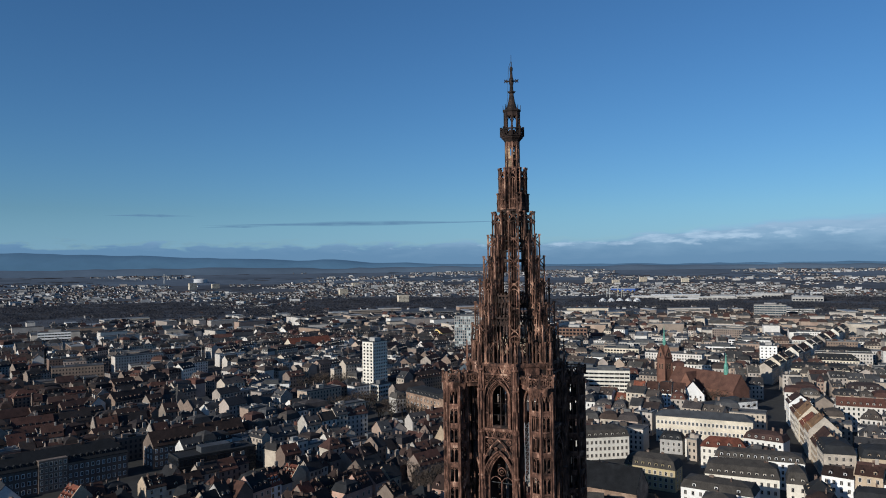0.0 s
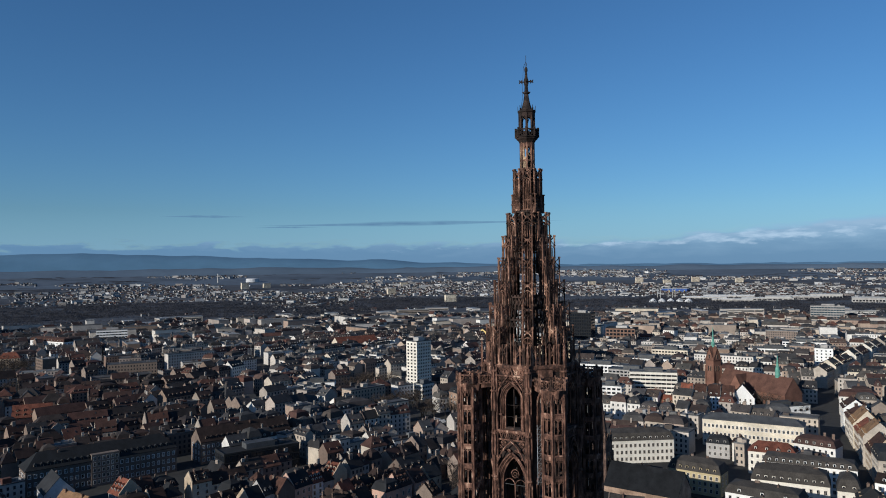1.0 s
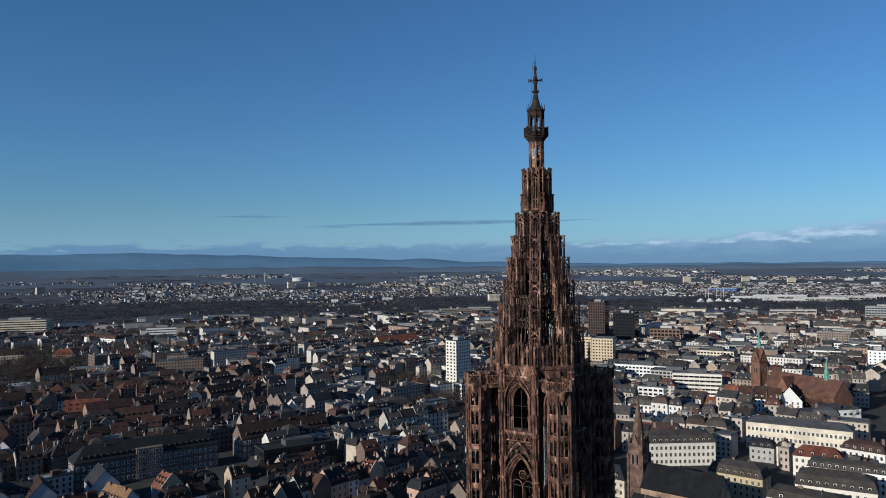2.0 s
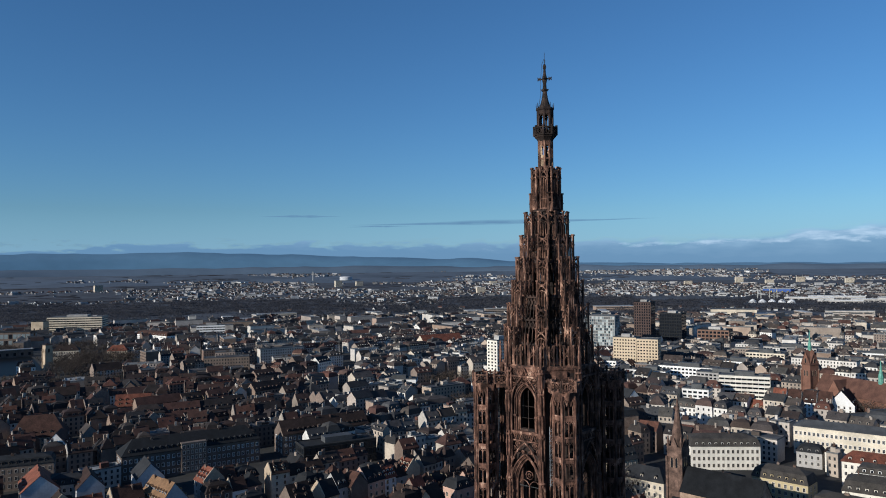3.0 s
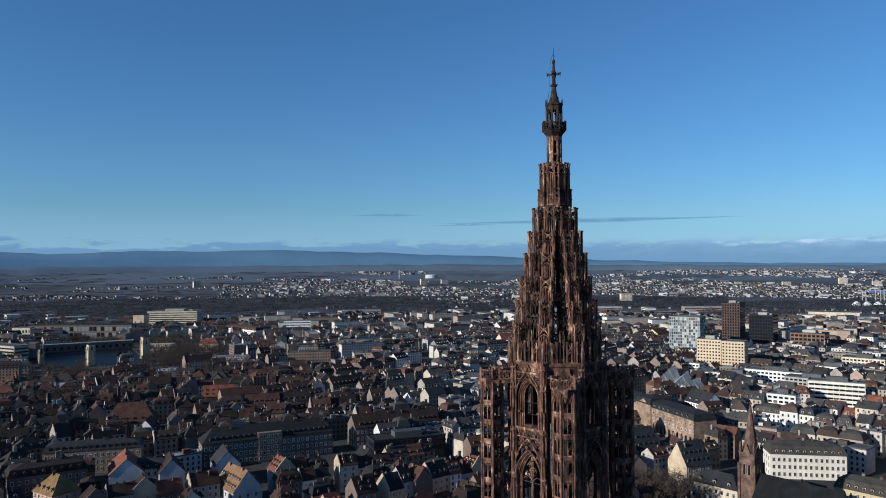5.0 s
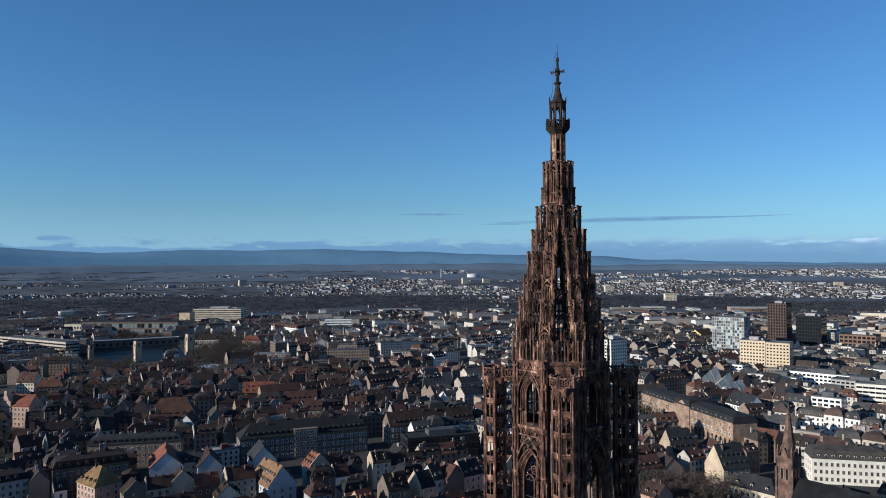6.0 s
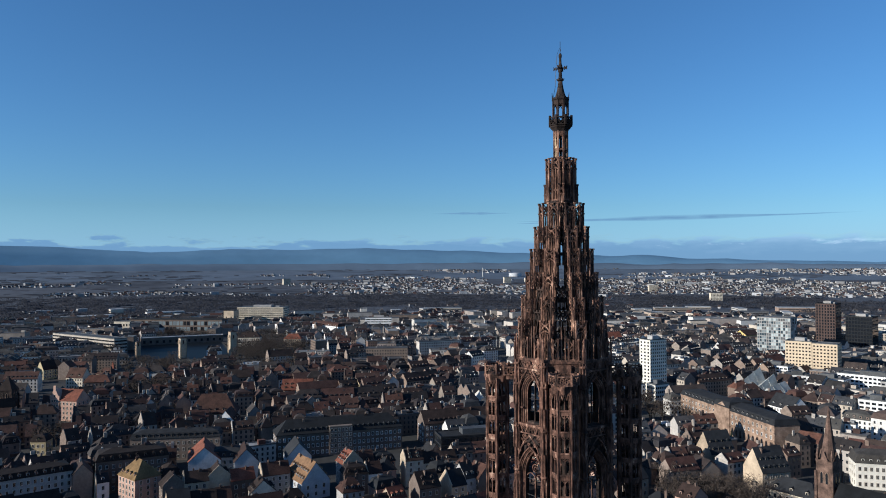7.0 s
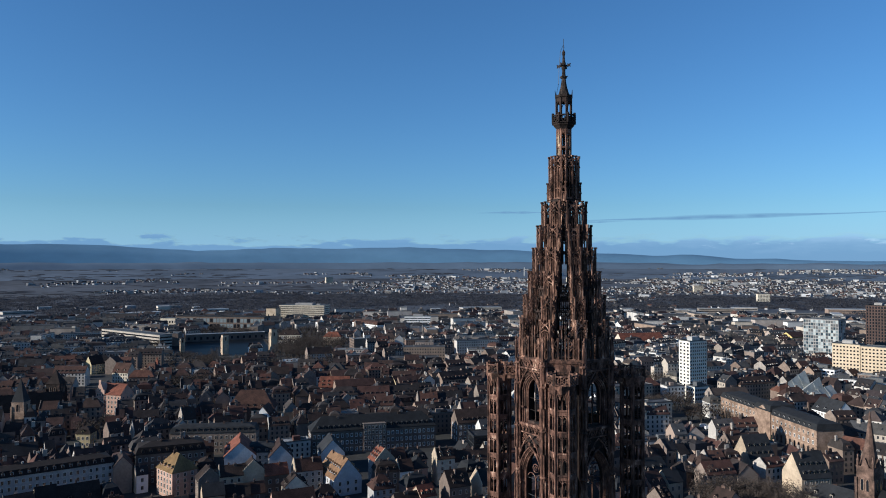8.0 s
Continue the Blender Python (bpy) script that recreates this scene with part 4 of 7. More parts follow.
def walls_geo(g, L, W, eave, top, kind, mat=0):
    """Walls of a house: length L along x, width W along y; the gables reach the ridge."""
    a, b = L / 2, W / 2
    vs = [(-a, -b, 0), (a, -b, 0), (a, b, 0), (-a, b, 0), (-a, -b, eave), (a, -b, eave), (a, b, eave), (-a, b, eave)]
    fs = [(0, 1, 5, 4), (2, 3, 7, 6)]
    if kind == "gable":
        vs += [(-a, 0, top - 0.12), (a, 0, top - 0.12)]
        fs += [(1, 2, 6, 9, 5), (3, 0, 4, 8, 7)]
    else:
        fs += [(1, 2, 6, 5), (3, 0, 4, 7), (4, 5, 6, 7)]
    g.add(vs, fs, mat)


def roof_geo(g, L, W, eave, top, kind, mat=0, over=0.45, thick=0.28):
    a, b = L / 2 + (0.15 if kind == "gable" else over), W / 2 + over
    drop = over * (top - eave) / (W / 2)
    lo = eave - (drop if kind in ("gable", "hip") else 0)
    if kind == "gable":
        for s in (-1, 1):
            p = [(-a, s * b, lo), (a, s * b, lo), (a, 0, top), (-a, 0, top)]
            q = [(x, y, z + thick) for x, y, z in p]
            g.hexa((p + q) if s < 0 else (p[::-1] + q[::-1]), mat)
    elif kind == "hip":
        r = max(0.2, a - b * 0.85)
        vs = [(-a, -b, lo), (a, -b, lo), (a, b, lo), (-a, b, lo), (-a, -b, lo + thick), (a, -b, lo + thick), (a, b, lo + thick), (-a, b, lo + thick), (-r, 0, top + thick), (r, 0, top + thick)]
        g.add(vs, [(0, 3, 2, 1), (0, 1, 5, 4), (1, 2, 6, 5), (2, 3, 7, 6), (3, 0, 4, 7), (4, 5, 9, 8), (6, 7, 8, 9), (5, 6, 9), (7, 4, 8)], mat)
    elif kind == "mansard":
        i, m = 1.6, eave + 0.68 * (top - eave)
        a2, b2 = a - i, b - i
        r = max(0.3, a2 - b2)
        vs = [(-a, -b, lo), (a, -b, lo), (a, b, lo), (-a, b, lo), (-a2, -b2, m), (a2, -b2, m), (a2, b2, m), (-a2, b2, m), (-r, 0, top), (r, 0, top)]
        g.add(vs, [(0, 3, 2, 1), (0, 1, 5, 4), (1, 2, 6, 5), (2, 3, 7, 6), (3, 0, 4, 7), (4, 5, 9, 8), (6, 7, 8, 9), (5, 6, 9), (7, 4, 8)], mat)
    else:
        a, b = L / 2 + 0.1, W / 2 + 0.1
        g.box(-a, a, -b, b, eave + 0.004, eave + 0.25, mat)
        for x0, x1, y0, y1 in ((-a, a, -b, -b + 0.35), (-a, a, b - 0.35, b), (-a, -a + 0.35, -b + 0.35, b - 0.35), (a - 0.35, a, -b + 0.35, b - 0.35)):
            g.box(x0, x1, y0, y1, eave + 0.25, eave + 0.8, mat)


def slope_at(W, eave, top, kind, up):
    """Half-width of the roof at the height up above the eave."""
    if kind == "mansard":
        return W / 2 + 0.45 - 1.6 * up / (0.68 * (top - eave))
    return W / 2 * (1 - up / (top - eave))


def dormer_mesh(wm, rm, nm):
    g = Geo()
    g.box(-0.65, 0.65, 0, 2.2, 0, 1.55, 0)
    g.box(-0.45, 0.45, -0.03, 0.02, 0.35, 1.4, 2)
    for s in (-1, 1):
        p = [(s * 0.9, -0.2, 1.45), (s * 0.9, 2.4, 1.45), (0, 2.4, 2.05), (0, -0.2, 2.05)]
        q = [(x, y, z + 0.12) for x, y, z in p]
        g.hexa((p + q) if s > 0 else (p[::-1] + q[::-1]), 1)
    return g.mesh(nm, [wm, rm, GLASS])


def window_mesh(w, h, nm, fm):
    """A stone surround in one piece, set a hand proud of the wall, a recessed pane and its middle bar."""
    g = Geo()
    a, b = w / 2, w / 2 + 0.16
    outer, inner = [(-b, -0.16), (b, -0.16), (b, h + 0.16), (-b, h + 0.16)], [(-a, 0), (a, 0), (a, h), (-a, h)]
    vs = [(x, -0.09, z) for x, z in outer] + [(x, -0.09, z) for x, z in inner] + [(x, 0.02, z) for x, z in outer] + [(x, 0.02, z) for x, z in inner]
    fs = []
    for k in range(4):
        n = (k + 1) % 4
        fs += [(k, n, 4 + n, 4 + k), (8 + k, 8 + n, n, k), (4 + k, 4 + n, 12 + n, 12 + k)]
    g.add(vs, fs, 0)
    g.add([(-a, -0.02, 0), (a, -0.02, 0), (a, -0.02, h), (-a, -0.02, h)], [(0, 1, 2, 3)], 1)
    g.box(-0.04, 0.04, -0.06, -0.02, 0, h, 0)
    return g.mesh(nm, [fm, GLASS])


def chimney_mesh(w, d, h, nm):
    g = Geo()
    g.box(-w / 2, w / 2, -d / 2, d / 2, -1.6, h)
    g.box(-w / 2 - 0.12, w / 2 + 0.12, -d / 2 - 0.12, d / 2 + 0.12, h - 0.35, h - 0.1)
    k = 0
    while (k + 0.5) * 0.6 < w:
        g.strut((-w / 2 + 0.3 + 0.6 * k, 0, h), (-w / 2 + 0.3 + 0.6 * k, 0, h + 0.5), 0.13, 5)
        k += 1
    return g.mesh(nm, [CHIMNEY])


WINDOW = window_mesh(1.05, 1.75, "window", FRAME)
WINDOW_PALE = window_mesh(1.15, 1.9, "window", WALLS["white"])
CHIMNEYS = [chimney_mesh(0.6, 0.6, 1.6, "chimney"), chimney_mesh(1.2, 0.5, 1.4, "chimney"), chimney_mesh(1.9, 0.5, 1.3, "chimney")]
DORMERS = {}
TAKEN = []                     # footprints of placed buildings: x, y, turn, half length, half width


def dormer_for(wall, roof):
    if (wall, roof) not in DORMERS:
        DORMERS[wall, roof] = dormer_mesh(WALLS[wall] if wall in WALLS else STONE_PINK, ROOFS[roof], "dormer")
    return DORMERS[wall, roof]


CELLS = {}     # the same footprints by squares of 40 m
CELLED = [0]


def free(x, y, turn, hl, hw, gap=0.4):
    for foot in TAKEN[CELLED[0]:]:
        px, py, _, pl, pw = foot
        q = math.hypot(pl, pw) + 1
        for i in range(math.floor((px - q) / 40), math.floor((px + q) / 40) + 1):
            for j in range(math.floor((py - q) / 40), math.floor((py + q) / 40) + 1):
                CELLS.setdefault((i, j), []).append(foot)
    CELLED[0] = len(TAKEN)
    q = math.hypot(hl, hw) + gap
    close = set()
    for i in range(math.floor((x - q) / 40), math.floor((x + q) / 40) + 1):
        for j in range(math.floor((y - q) / 40), math.floor((y + q) / 40) + 1):
            close.update(CELLS.get((i, j), ()))
    c, s = math.cos(turn), math.sin(turn)
    for (px, py, pt, pl, pw) in close:
        d = math.hypot(px - x, py - y)
        if d > hl + hw + pl + pw:
            continue
        pc, ps = math.cos(pt), math.sin(pt)
        hit_all = True
        for ax, ay in ((c, s), (-s, c), (pc, ps), (-ps, pc)):
            own = hl * abs(c * ax + s * ay) + hw * abs(-s * ax + c * ay)
            oth = pl * abs(pc * ax + ps * ay) + pw * abs(-ps * ax + pc * ay)
            if abs((px - x) * ax + (py - y) * ay) > own + oth + gap:
                hit_all = False
                break
        if hit_all:
            return False
    return True


def joined_windows(ob, places, me, fm):
    """The windows of a house too far off to pick them apart."""
    g = Geo()
    vs, fs, ms = [tuple(v.co) for v in me.vertices], [tuple(p.vertices) for p in me.polygons], [p.material_index for p in me.polygons]
    for p in places:
        g.at(*p)
        n = len(g.f)
        g.add(vs, fs)
        g.m[n:] = ms
    tagged(part("glazing", g.mesh("glazing", list(me.materials)), ob), kind="stuff")


def house(name, label, category, x, y, turn, L, W, eave, top, wall, roof, kind="gable", bay=2.6, storey=3.1, dormers=0, chimneys=1, windows=True, group="", gable_windows=True, win=None, wall_mat=None, first=1.6, rng=None, rows=1, party=0.0):
    """A building as one thing: walls, roof, chimneys, dormers and windows are its parts."""
    rng = rng or random.Random(round(x * 7 + y * 13))
    ob = thing(name, x, y, 0, turn, label, category, group)
    TAKEN.append((x, y, turn, L / 2, W / 2))
    g = Geo()
    walls_geo(g, L, W, eave, top, kind)
    part("wall", g.mesh("wall", [wall_mat or WALLS[wall]]), ob)
    g = Geo()
    roof_geo(g, L, W, eave, top, kind)
    roof_part = part("roof", g.mesh("roof", [ROOFS[roof]]), ob)
    for k in range(chimneys):
        cx = (-0.42 + 0.84 * (k + rng.uniform(0.2, 0.8)) / max(1, chimneys)) * L
        cy = rng.uniform(-0.12, 0.12) * W
        cz = top - abs(cy) / (W / 2) * (top - eave) if kind != "flat" else eave + 0.3
        part("chimney", rng.choice(CHIMNEYS), roof_part, "", spot(cx, cy, cz, rng.choice((0, math.pi / 2))))
    if kind == "gable" and rng.random() < party:
        g = Geo()
        for x0 in (-L / 2 - 0.42,):
            prof = [(-W / 2 - 0.1, 0), (W / 2 + 0.1, 0), (W / 2 + 0.1, eave + 0.75), (0, top + 0.85), (-W / 2 - 0.1, eave + 0.75)]
            g.add([(x0, y, z) for y, z in prof] + [(x0 + 0.4, y, z) for y, z in prof], [(4, 3, 2, 1, 0), (5, 6, 7, 8, 9)] + [(k, (k + 1) % 5, 5 + (k + 1) % 5, 5 + k) for k in range(5)])
        part("party_wall", g.mesh("party_wall", [wall_mat or WALLS["beige" if wall in ("grey", "white", "cream") else wall]]), ob)
    if dormers and kind != "flat":
        me = dormer_for(wall, roof)
        for row in range(rows):
            up = (0.10 + 0.33 * row) * (top - eave)
            for sgn in (-1, 1):
                dy = slope_at(W, eave, top, kind, up) - 0.25
                for k in range(dormers):
                    dx = (-0.5 + (k + 0.5) / dormers) * L * 0.92
                    part("dormer", me, roof_part, "", spot(dx, sgn * dy, eave + up, 0 if sgn < 0 else math.pi))
    if windows:
        me = win or WINDOW
        floors = max(1, int((eave - first + 0.6) / storey))
        step = (eave - first) / floors
        n = max(1, int((L - 1.0) / bay))
        places = []
        for f in range(floors):
            z = first + f * step
            for k in range(n):
                wx = (-0.5 + (k + 0.5) / n) * (L - 0.8)
                places += [(wx, -W / 2, z, 0), (wx, W / 2, z, math.pi)]
            if gable_windows:
                nn = max(1, int((W - 2.0) / (bay * 1.25)))
                for k in range(nn):
                    wy = (-0.5 + (k + 0.5) / nn) * (W - 2)
                    places += [(-L / 2, wy, z, -math.pi / 2), (L / 2, wy, z, math.pi / 2)]
        if windows == "far" or math.hypot(x - 20, y - 5) > 405:
            joined_windows(ob, places, me, FRAME)
        else:
            for p in places:
                part("window", me, ob, "", spot(*p))
    return ob


def between(x0, y0, x1, y1):
    return (x0 + x1) / 2, (y0 + y1) / 2, math.atan2(y1 - y0, x1 - x0), math.hypot(x1 - x0, y1 - y0)


# ---------------------------------------------------------------- single buildings that stand out
ROOFS["copper"] = COPPER
ROOFS["black"] = surface("black_slate", [(0.008, 0.0085, 0.010), (0.016, 0.017, 0.019)], 0.9, "object", 4, 0.4, 0.4, 0.03)
ROOFS["black"].node_tree.nodes["Principled BSDF"].inputs["Specular IOR Level"].default_value = 0.1
ROOFS["redbrown"] = surface("red_brown_tiles", [(0.11, 0.055, 0.04), (0.13, 0.065, 0.045)], 0.92, "object", 5, 0.5, 0.4, 0.04)
OAK = surface("brown_brick", [(0.14, 0.085, 0.06), (0.20, 0.12, 0.085)], 0.9, "object", 6, 0.5, 0.35)
OAK_DARK = surface("dark_brown_cladding", [(0.055, 0.036, 0.030), (0.085, 0.052, 0.042)], 0.8, "object", 6, 0.5, 0.3)
PALE_SHELL = surface("pale_metal_shell", [(0.38, 0.38, 0.34), (0.50, 0.50, 0.45)], 0.9, "object", 7, 0.8, 0.3)
PALE_HALL = surface("white_sheet_roof", [(0.50, 0.50, 0.50), (0.66, 0.66, 0.66)], 0.6, "object", 20, 3, 0.2)
CONCRETE = surface("pale_concrete", [(0.36, 0.36, 0.34), (0.50, 0.49, 0.46)], 0.9, "object", 7, 0.8, 0.3)
SIGN_BLUE = surface("blue_cladding", [(0.02, 0.06, 0.22), (0.03, 0.08, 0.28)], 0.6, "", 8, 1, 0.1)
SIGN_YELLOW = surface("yellow_cladding", [(0.60, 0.42, 0.02), (0.68, 0.50, 0.03)], 0.6, "", 8, 1, 0.1)


PALE_GLASS = surface("pale_glass_panels", [(0.34, 0.38, 0.38), (0.42, 0.46, 0.45)], 0.3, "", 5, 1, 0.1)
GREY_GLASS = surface("grey_glass_panels", [(0.15, 0.18, 0.19), (0.20, 0.23, 0.24)], 0.3, "", 5, 1, 0.1)
BRIGHT_YELLOW = surface("bright_yellow_plaster", [(0.60, 0.45, 0.17), (0.68, 0.52, 0.22)], 0.9, "object", 8, 1, 0.12)
STEEPLE = surface("brown_sandstone", [(0.06, 0.040, 0.031), (0.13, 0.081, 0.061), (0.19, 0.12, 0.09)], 0.92, "", 3, 0.5, 0.4, 0.03)


ROOF_KINDS = {"brown": "brown tile roof", "tan": "sun-bleached tile roof", "red": "red tile roof", "slate": "grey slate roof"}


def deg(a):
    return radians(a)


def panes_mesh(nm, w, h, mat, proud=0.06):
    g = Geo()
    g.box(-w / 2, w / 2, -proud, 0.03, 0, h)
    return g.mesh(nm, [mat])


pick = random.Random(5)


def office(name, label, x, y, turn, L, W, h, wall_mat, bays, floors, glass=None, band=0.6, fill=0.72, roof=None, end_bays=0, top_box=True, z0=2.5, category="building", near=False):
    """A flat-roofed block: walls, roof slab, window panes and a box for the lifts."""
    ob = thing(name, x, y, 0, turn, label, category)
    TAKEN.append((x, y, turn, L / 2, W / 2))
    g = Geo()
    walls_geo(g, L, W, h, h, "flat")
    part("wall", g.mesh("wall", [wall_mat]), ob)
    g = Geo()
    roof_geo(g, L, W, h, h, "flat")
    part("roof", g.mesh("roof", [roof or ROOFS["zinc"]]), ob)
    fh = (h - z0) / floors
    near = near or math.hypot(x, y) < 520
    kinds = [glass or GLASS] if isinstance(glass or GLASS, bpy.types.Material) else glass
    for count, span, deep, ends in ((bays, L, W, False), (end_bays, W, L, True)):
        if not count:
            continue
        meshes = [panes_mesh("pane", span / count * fill, fh * band, m) for m in kinds]
        by = [[] for _ in meshes]
        for f in range(floors):
            for k in range(count):
                q = (-0.5 + (k + 0.5) / count) * (span - 0.6)
                for sgn in (-1, 1):
                    p = (sgn * deep / 2, q, z0 + f * fh, sgn * math.pi / 2) if ends else (q, sgn * deep / 2, z0 + f * fh, 0 if sgn < 0 else math.pi)
                    by[pick.randrange(len(meshes))].append(p)
        for me, places in zip(meshes, by):
            if near:
                for p in places:
                    part("pane", me, ob, "", spot(*p))
            else:
                joined_windows(ob, places, me, None)
    if top_box:
        g = Geo()
        g.box(-L * 0.18, L * 0.2, -W * 0.22, W * 0.25, h + 0.25, h + 3.4)
        g.box(L * 0.28, L * 0.36, -W * 0.1, W * 0.1, h + 0.25, h + 2.0)
        part("roof_plant", g.mesh("roof_plant", [WALLS["grey"] if h > 20 else ROOFS["zinc"]]), ob)
    return ob


def square_tower(name, label, x, y, turn, w, h, tip, wall_mat, roof_mat, category="church tower", openings=2, pinnacles=False):
    """A square tower with a pointed roof and belfry openings."""
    ob = thing(name, x, y, 0, turn, label, category)
    TAKEN.append((x, y, turn, w / 2, w / 2))
    g = Geo()
    g.box(-w / 2, w / 2, -w / 2, w / 2, 0, h)
    part("shaft", g.mesh("shaft", [wall_mat]), ob)
    for z in (h * 0.45, h * 0.68, h - 0.4):
        g = Geo()
        g.box(-w / 2 - 0.2, w / 2 + 0.2, -w / 2 - 0.2, w / 2 + 0.2, z, z + 0.4)
        part("string_course", g.mesh("string_course", [wall_mat]), ob)
    for sx in (-1, 1):
        for sy in (-1, 1):
            g = Geo()
            g.box(sx * w / 2 - 0.5, sx * w / 2 + 0.5, sy * w / 2 - 0.5, sy * w / 2 + 0.5, 0, h * 0.86)
            part("buttress", g.mesh("buttress", [wall_mat]), ob)
    g = Geo()
    if pinnacles:
        g.lathe([(w * 0.46, h), (w * 0.46, h + 0.8), (w * 0.36, h + (tip - h) * 0.22), (w * 0.2, h + (tip - h) * 0.55), (0.12, tip)], 8, math.pi / 8)
    else:
        g.lathe([(w * 0.76, h), (w * 0.70, h + 0.4), (w * 0.36, h + (tip - h) * 0.5), (0.1, tip)], 4, math.pi / 4)
    part("spire_roof", g.mesh("spire_roof", [roof_mat]), ob)
    if pinnacles:
        for sx in (-1, 1):
            for sy in (-1, 1):
                g = Geo()
                crocket(g, sx * w * 0.44, sy * w * 0.44, h - 0.5, 5.0, 0.55)
                part("pinnacle", g.mesh("pinnacle", [wall_mat]), ob)
        for k in range(4):
            g = Geo()
            g.at(0, 0, 0, k * math.pi / 2)
            g.add([(-1.6, -w / 2 - 0.05, h), (1.6, -w / 2 - 0.05, h), (0, -w / 2 - 0.05, h + 3.4), (-1.6, -w * 0.25, h), (1.6, -w * 0.25, h), (0, -w * 0.2, h + 3.4)], [(0, 1, 2), (3, 5, 4), (0, 2, 5, 3), (1, 4, 5, 2)])
            part("gable", g.mesh("gable", [wall_mat]), ob)
    me = arch_pane(1.3 if openings == 2 else 1.6, 4.6)
    for k in range(4):
        a = k * math.pi / 2
        for j in range(openings):
            off = (-0.5 + (j + 0.5) / openings) * w * 0.62
            c, s = math.cos(a), math.sin(a)
            part("belfry_opening", me, ob, "", spot(c * off + s * (w / 2), s * off - c * (w / 2), h * 0.72, a))
    return ob


def arch_pane(w, h):
    g = Geo()
    pts = [(-w / 2, 0), (w / 2, 0)] + [(x, z) for x, z in arch(w / 2, w * 0.7, h - w * 0.7, 4)]
    n = len(pts)
    g.add([(x, -0.06, z) for x, z in pts], [tuple(range(n))], 0)
    for (xa, za), (xb, zb) in zip(pts[2:], pts[3:]):
        g.strut((xa, -0.08, za), (xb, -0.08, zb), 0.13, 4, 1)
    for sx in (-1, 1):
        g.strut((sx * w / 2, -0.08, 0), (sx * w / 2, -0.08, h - w * 0.7), 0.13, 4, 1)
    return g.mesh("arched_window", [GLASS, STONE_PINK])


ARCHED = arch_pane(2.2, 5.0)

# stone church with a pointed steeple beside the cathedral square
square_tower("church_steeple", "pink sandstone church tower with a tall pointed stone spire", 48, 349, deg(-33), 7.0, 33.5, 55.0, STEEPLE, STEEPLE, "church tower", 2, True)
nave = house("church_nave", "sandstone church nave with a dark slate roof beside the steeple", "church", 66, 337, deg(-33), 34, 15, 16, 25, "grey", "black", "gable", 4.5, 20, 0, 0, False, wall_mat=STONE_PINK)
for sgn in (-1, 1):
    g = Geo()
    y0, y1 = (7.5, 13.5) if sgn > 0 else (-13.5, -7.5)
    g.hexa([(-20, y0, 0), (20, y0, 0), (20, y1, 0), (-20, y1, 0), (-20, y0, 12.5 if sgn > 0 else 8.5), (20, y0, 12.5 if sgn > 0 else 8.5), (20, y1, 8.5 if sgn > 0 else 12.5), (-20, y1, 8.5 if sgn > 0 else 12.5)])
    aisle = part("aisle", g.mesh("aisle", [STONE_PINK]), nave)
    g = Geo()
    zo, zi = 8.6, 12.6
    g.hexa([(-20.4, sgn * 14, zo), (20.4, sgn * 14, zo), (20.4, sgn * 7.5, zi), (-20.4, sgn * 7.5, zi), (-20.4, sgn * 14, zo + 0.3), (20.4, sgn * 14, zo + 0.3), (20.4, sgn * 7.5, zi + 0.3), (-20.4, sgn * 7.5, zi + 0.3)])
    part("aisle_roof", g.mesh("aisle_roof", [ROOFS["slate"]]), aisle)
for k in range(7):
    for sgn in (-1, 1):
        part("arched_window", ARCHED, nave, "", spot(-18 + 6 * k, sgn * 13.5, 2.2, 0 if sgn < 0 else math.pi))
TAKEN.append((69, 335, deg(-33), 21, 14.5))

# long arcaded sandstone palace on the square
palace = house("arcaded_palace", "long pink sandstone palace with arcades and a dark slate mansard roof", "palace", -2.3, 539.4, deg(-53.4), 110, 17, 16.5, 21.5, "grey", "slate", "mansard", 4.2, 5.2, 20, 0, False, wall_mat=STONE_PINK)
for k in range(24):
    for sgn in (-1, 1):
        part("arched_window", ARCHED, palace, "", spot(-51.5 + 4.48 * k, sgn * 8.5, 1.2, 0 if sgn < 0 else math.pi))
        part("window", WINDOW_PALE, palace, "", spot(-51.5 + 4.48 * k, sgn * 8.5, 8.0, 0 if sgn < 0 else math.pi))
        part("window", WINDOW, palace, "", spot(-51.5 + 4.48 * k, sgn * 8.5, 12.4, 0 if sgn < 0 else math.pi))
for z in (7.0, 11.6, 16.1):
    for sgn in (-1, 1):
        g = Geo()
        g.box(-55.2, 55.2, min(sgn * 8.5, sgn * 8.95), max(sgn * 8.5, sgn * 8.95), z, z + 0.4)
        part("cornice", g.mesh("cornice", [STONE_PINK]), palace)
g = Geo()
g.box(-9, 9, -9.3, 9.3, 0, 18)
pav = part("centre_pavilion", g.mesh("centre_pavilion", [STONE_PINK]), palace)
g = Geo()
roof_geo(g, 18, 18.6, 18, 23.5, "mansard")
part("pavilion_roof", g.mesh("pavilion_roof", [ROOFS["slate"]]), pav)
g = Geo()
g.add([(-6, -9.4, 18), (6, -9.4, 18), (0, -9.4, 21), (-6, -6, 18), (6, -6, 18), (0, -6, 21)], [(0, 1, 2), (3, 5, 4), (0, 2, 5, 3), (1, 4, 5, 2)])
part("pediment", g.mesh("pediment", [STONE_PINK]), pav)

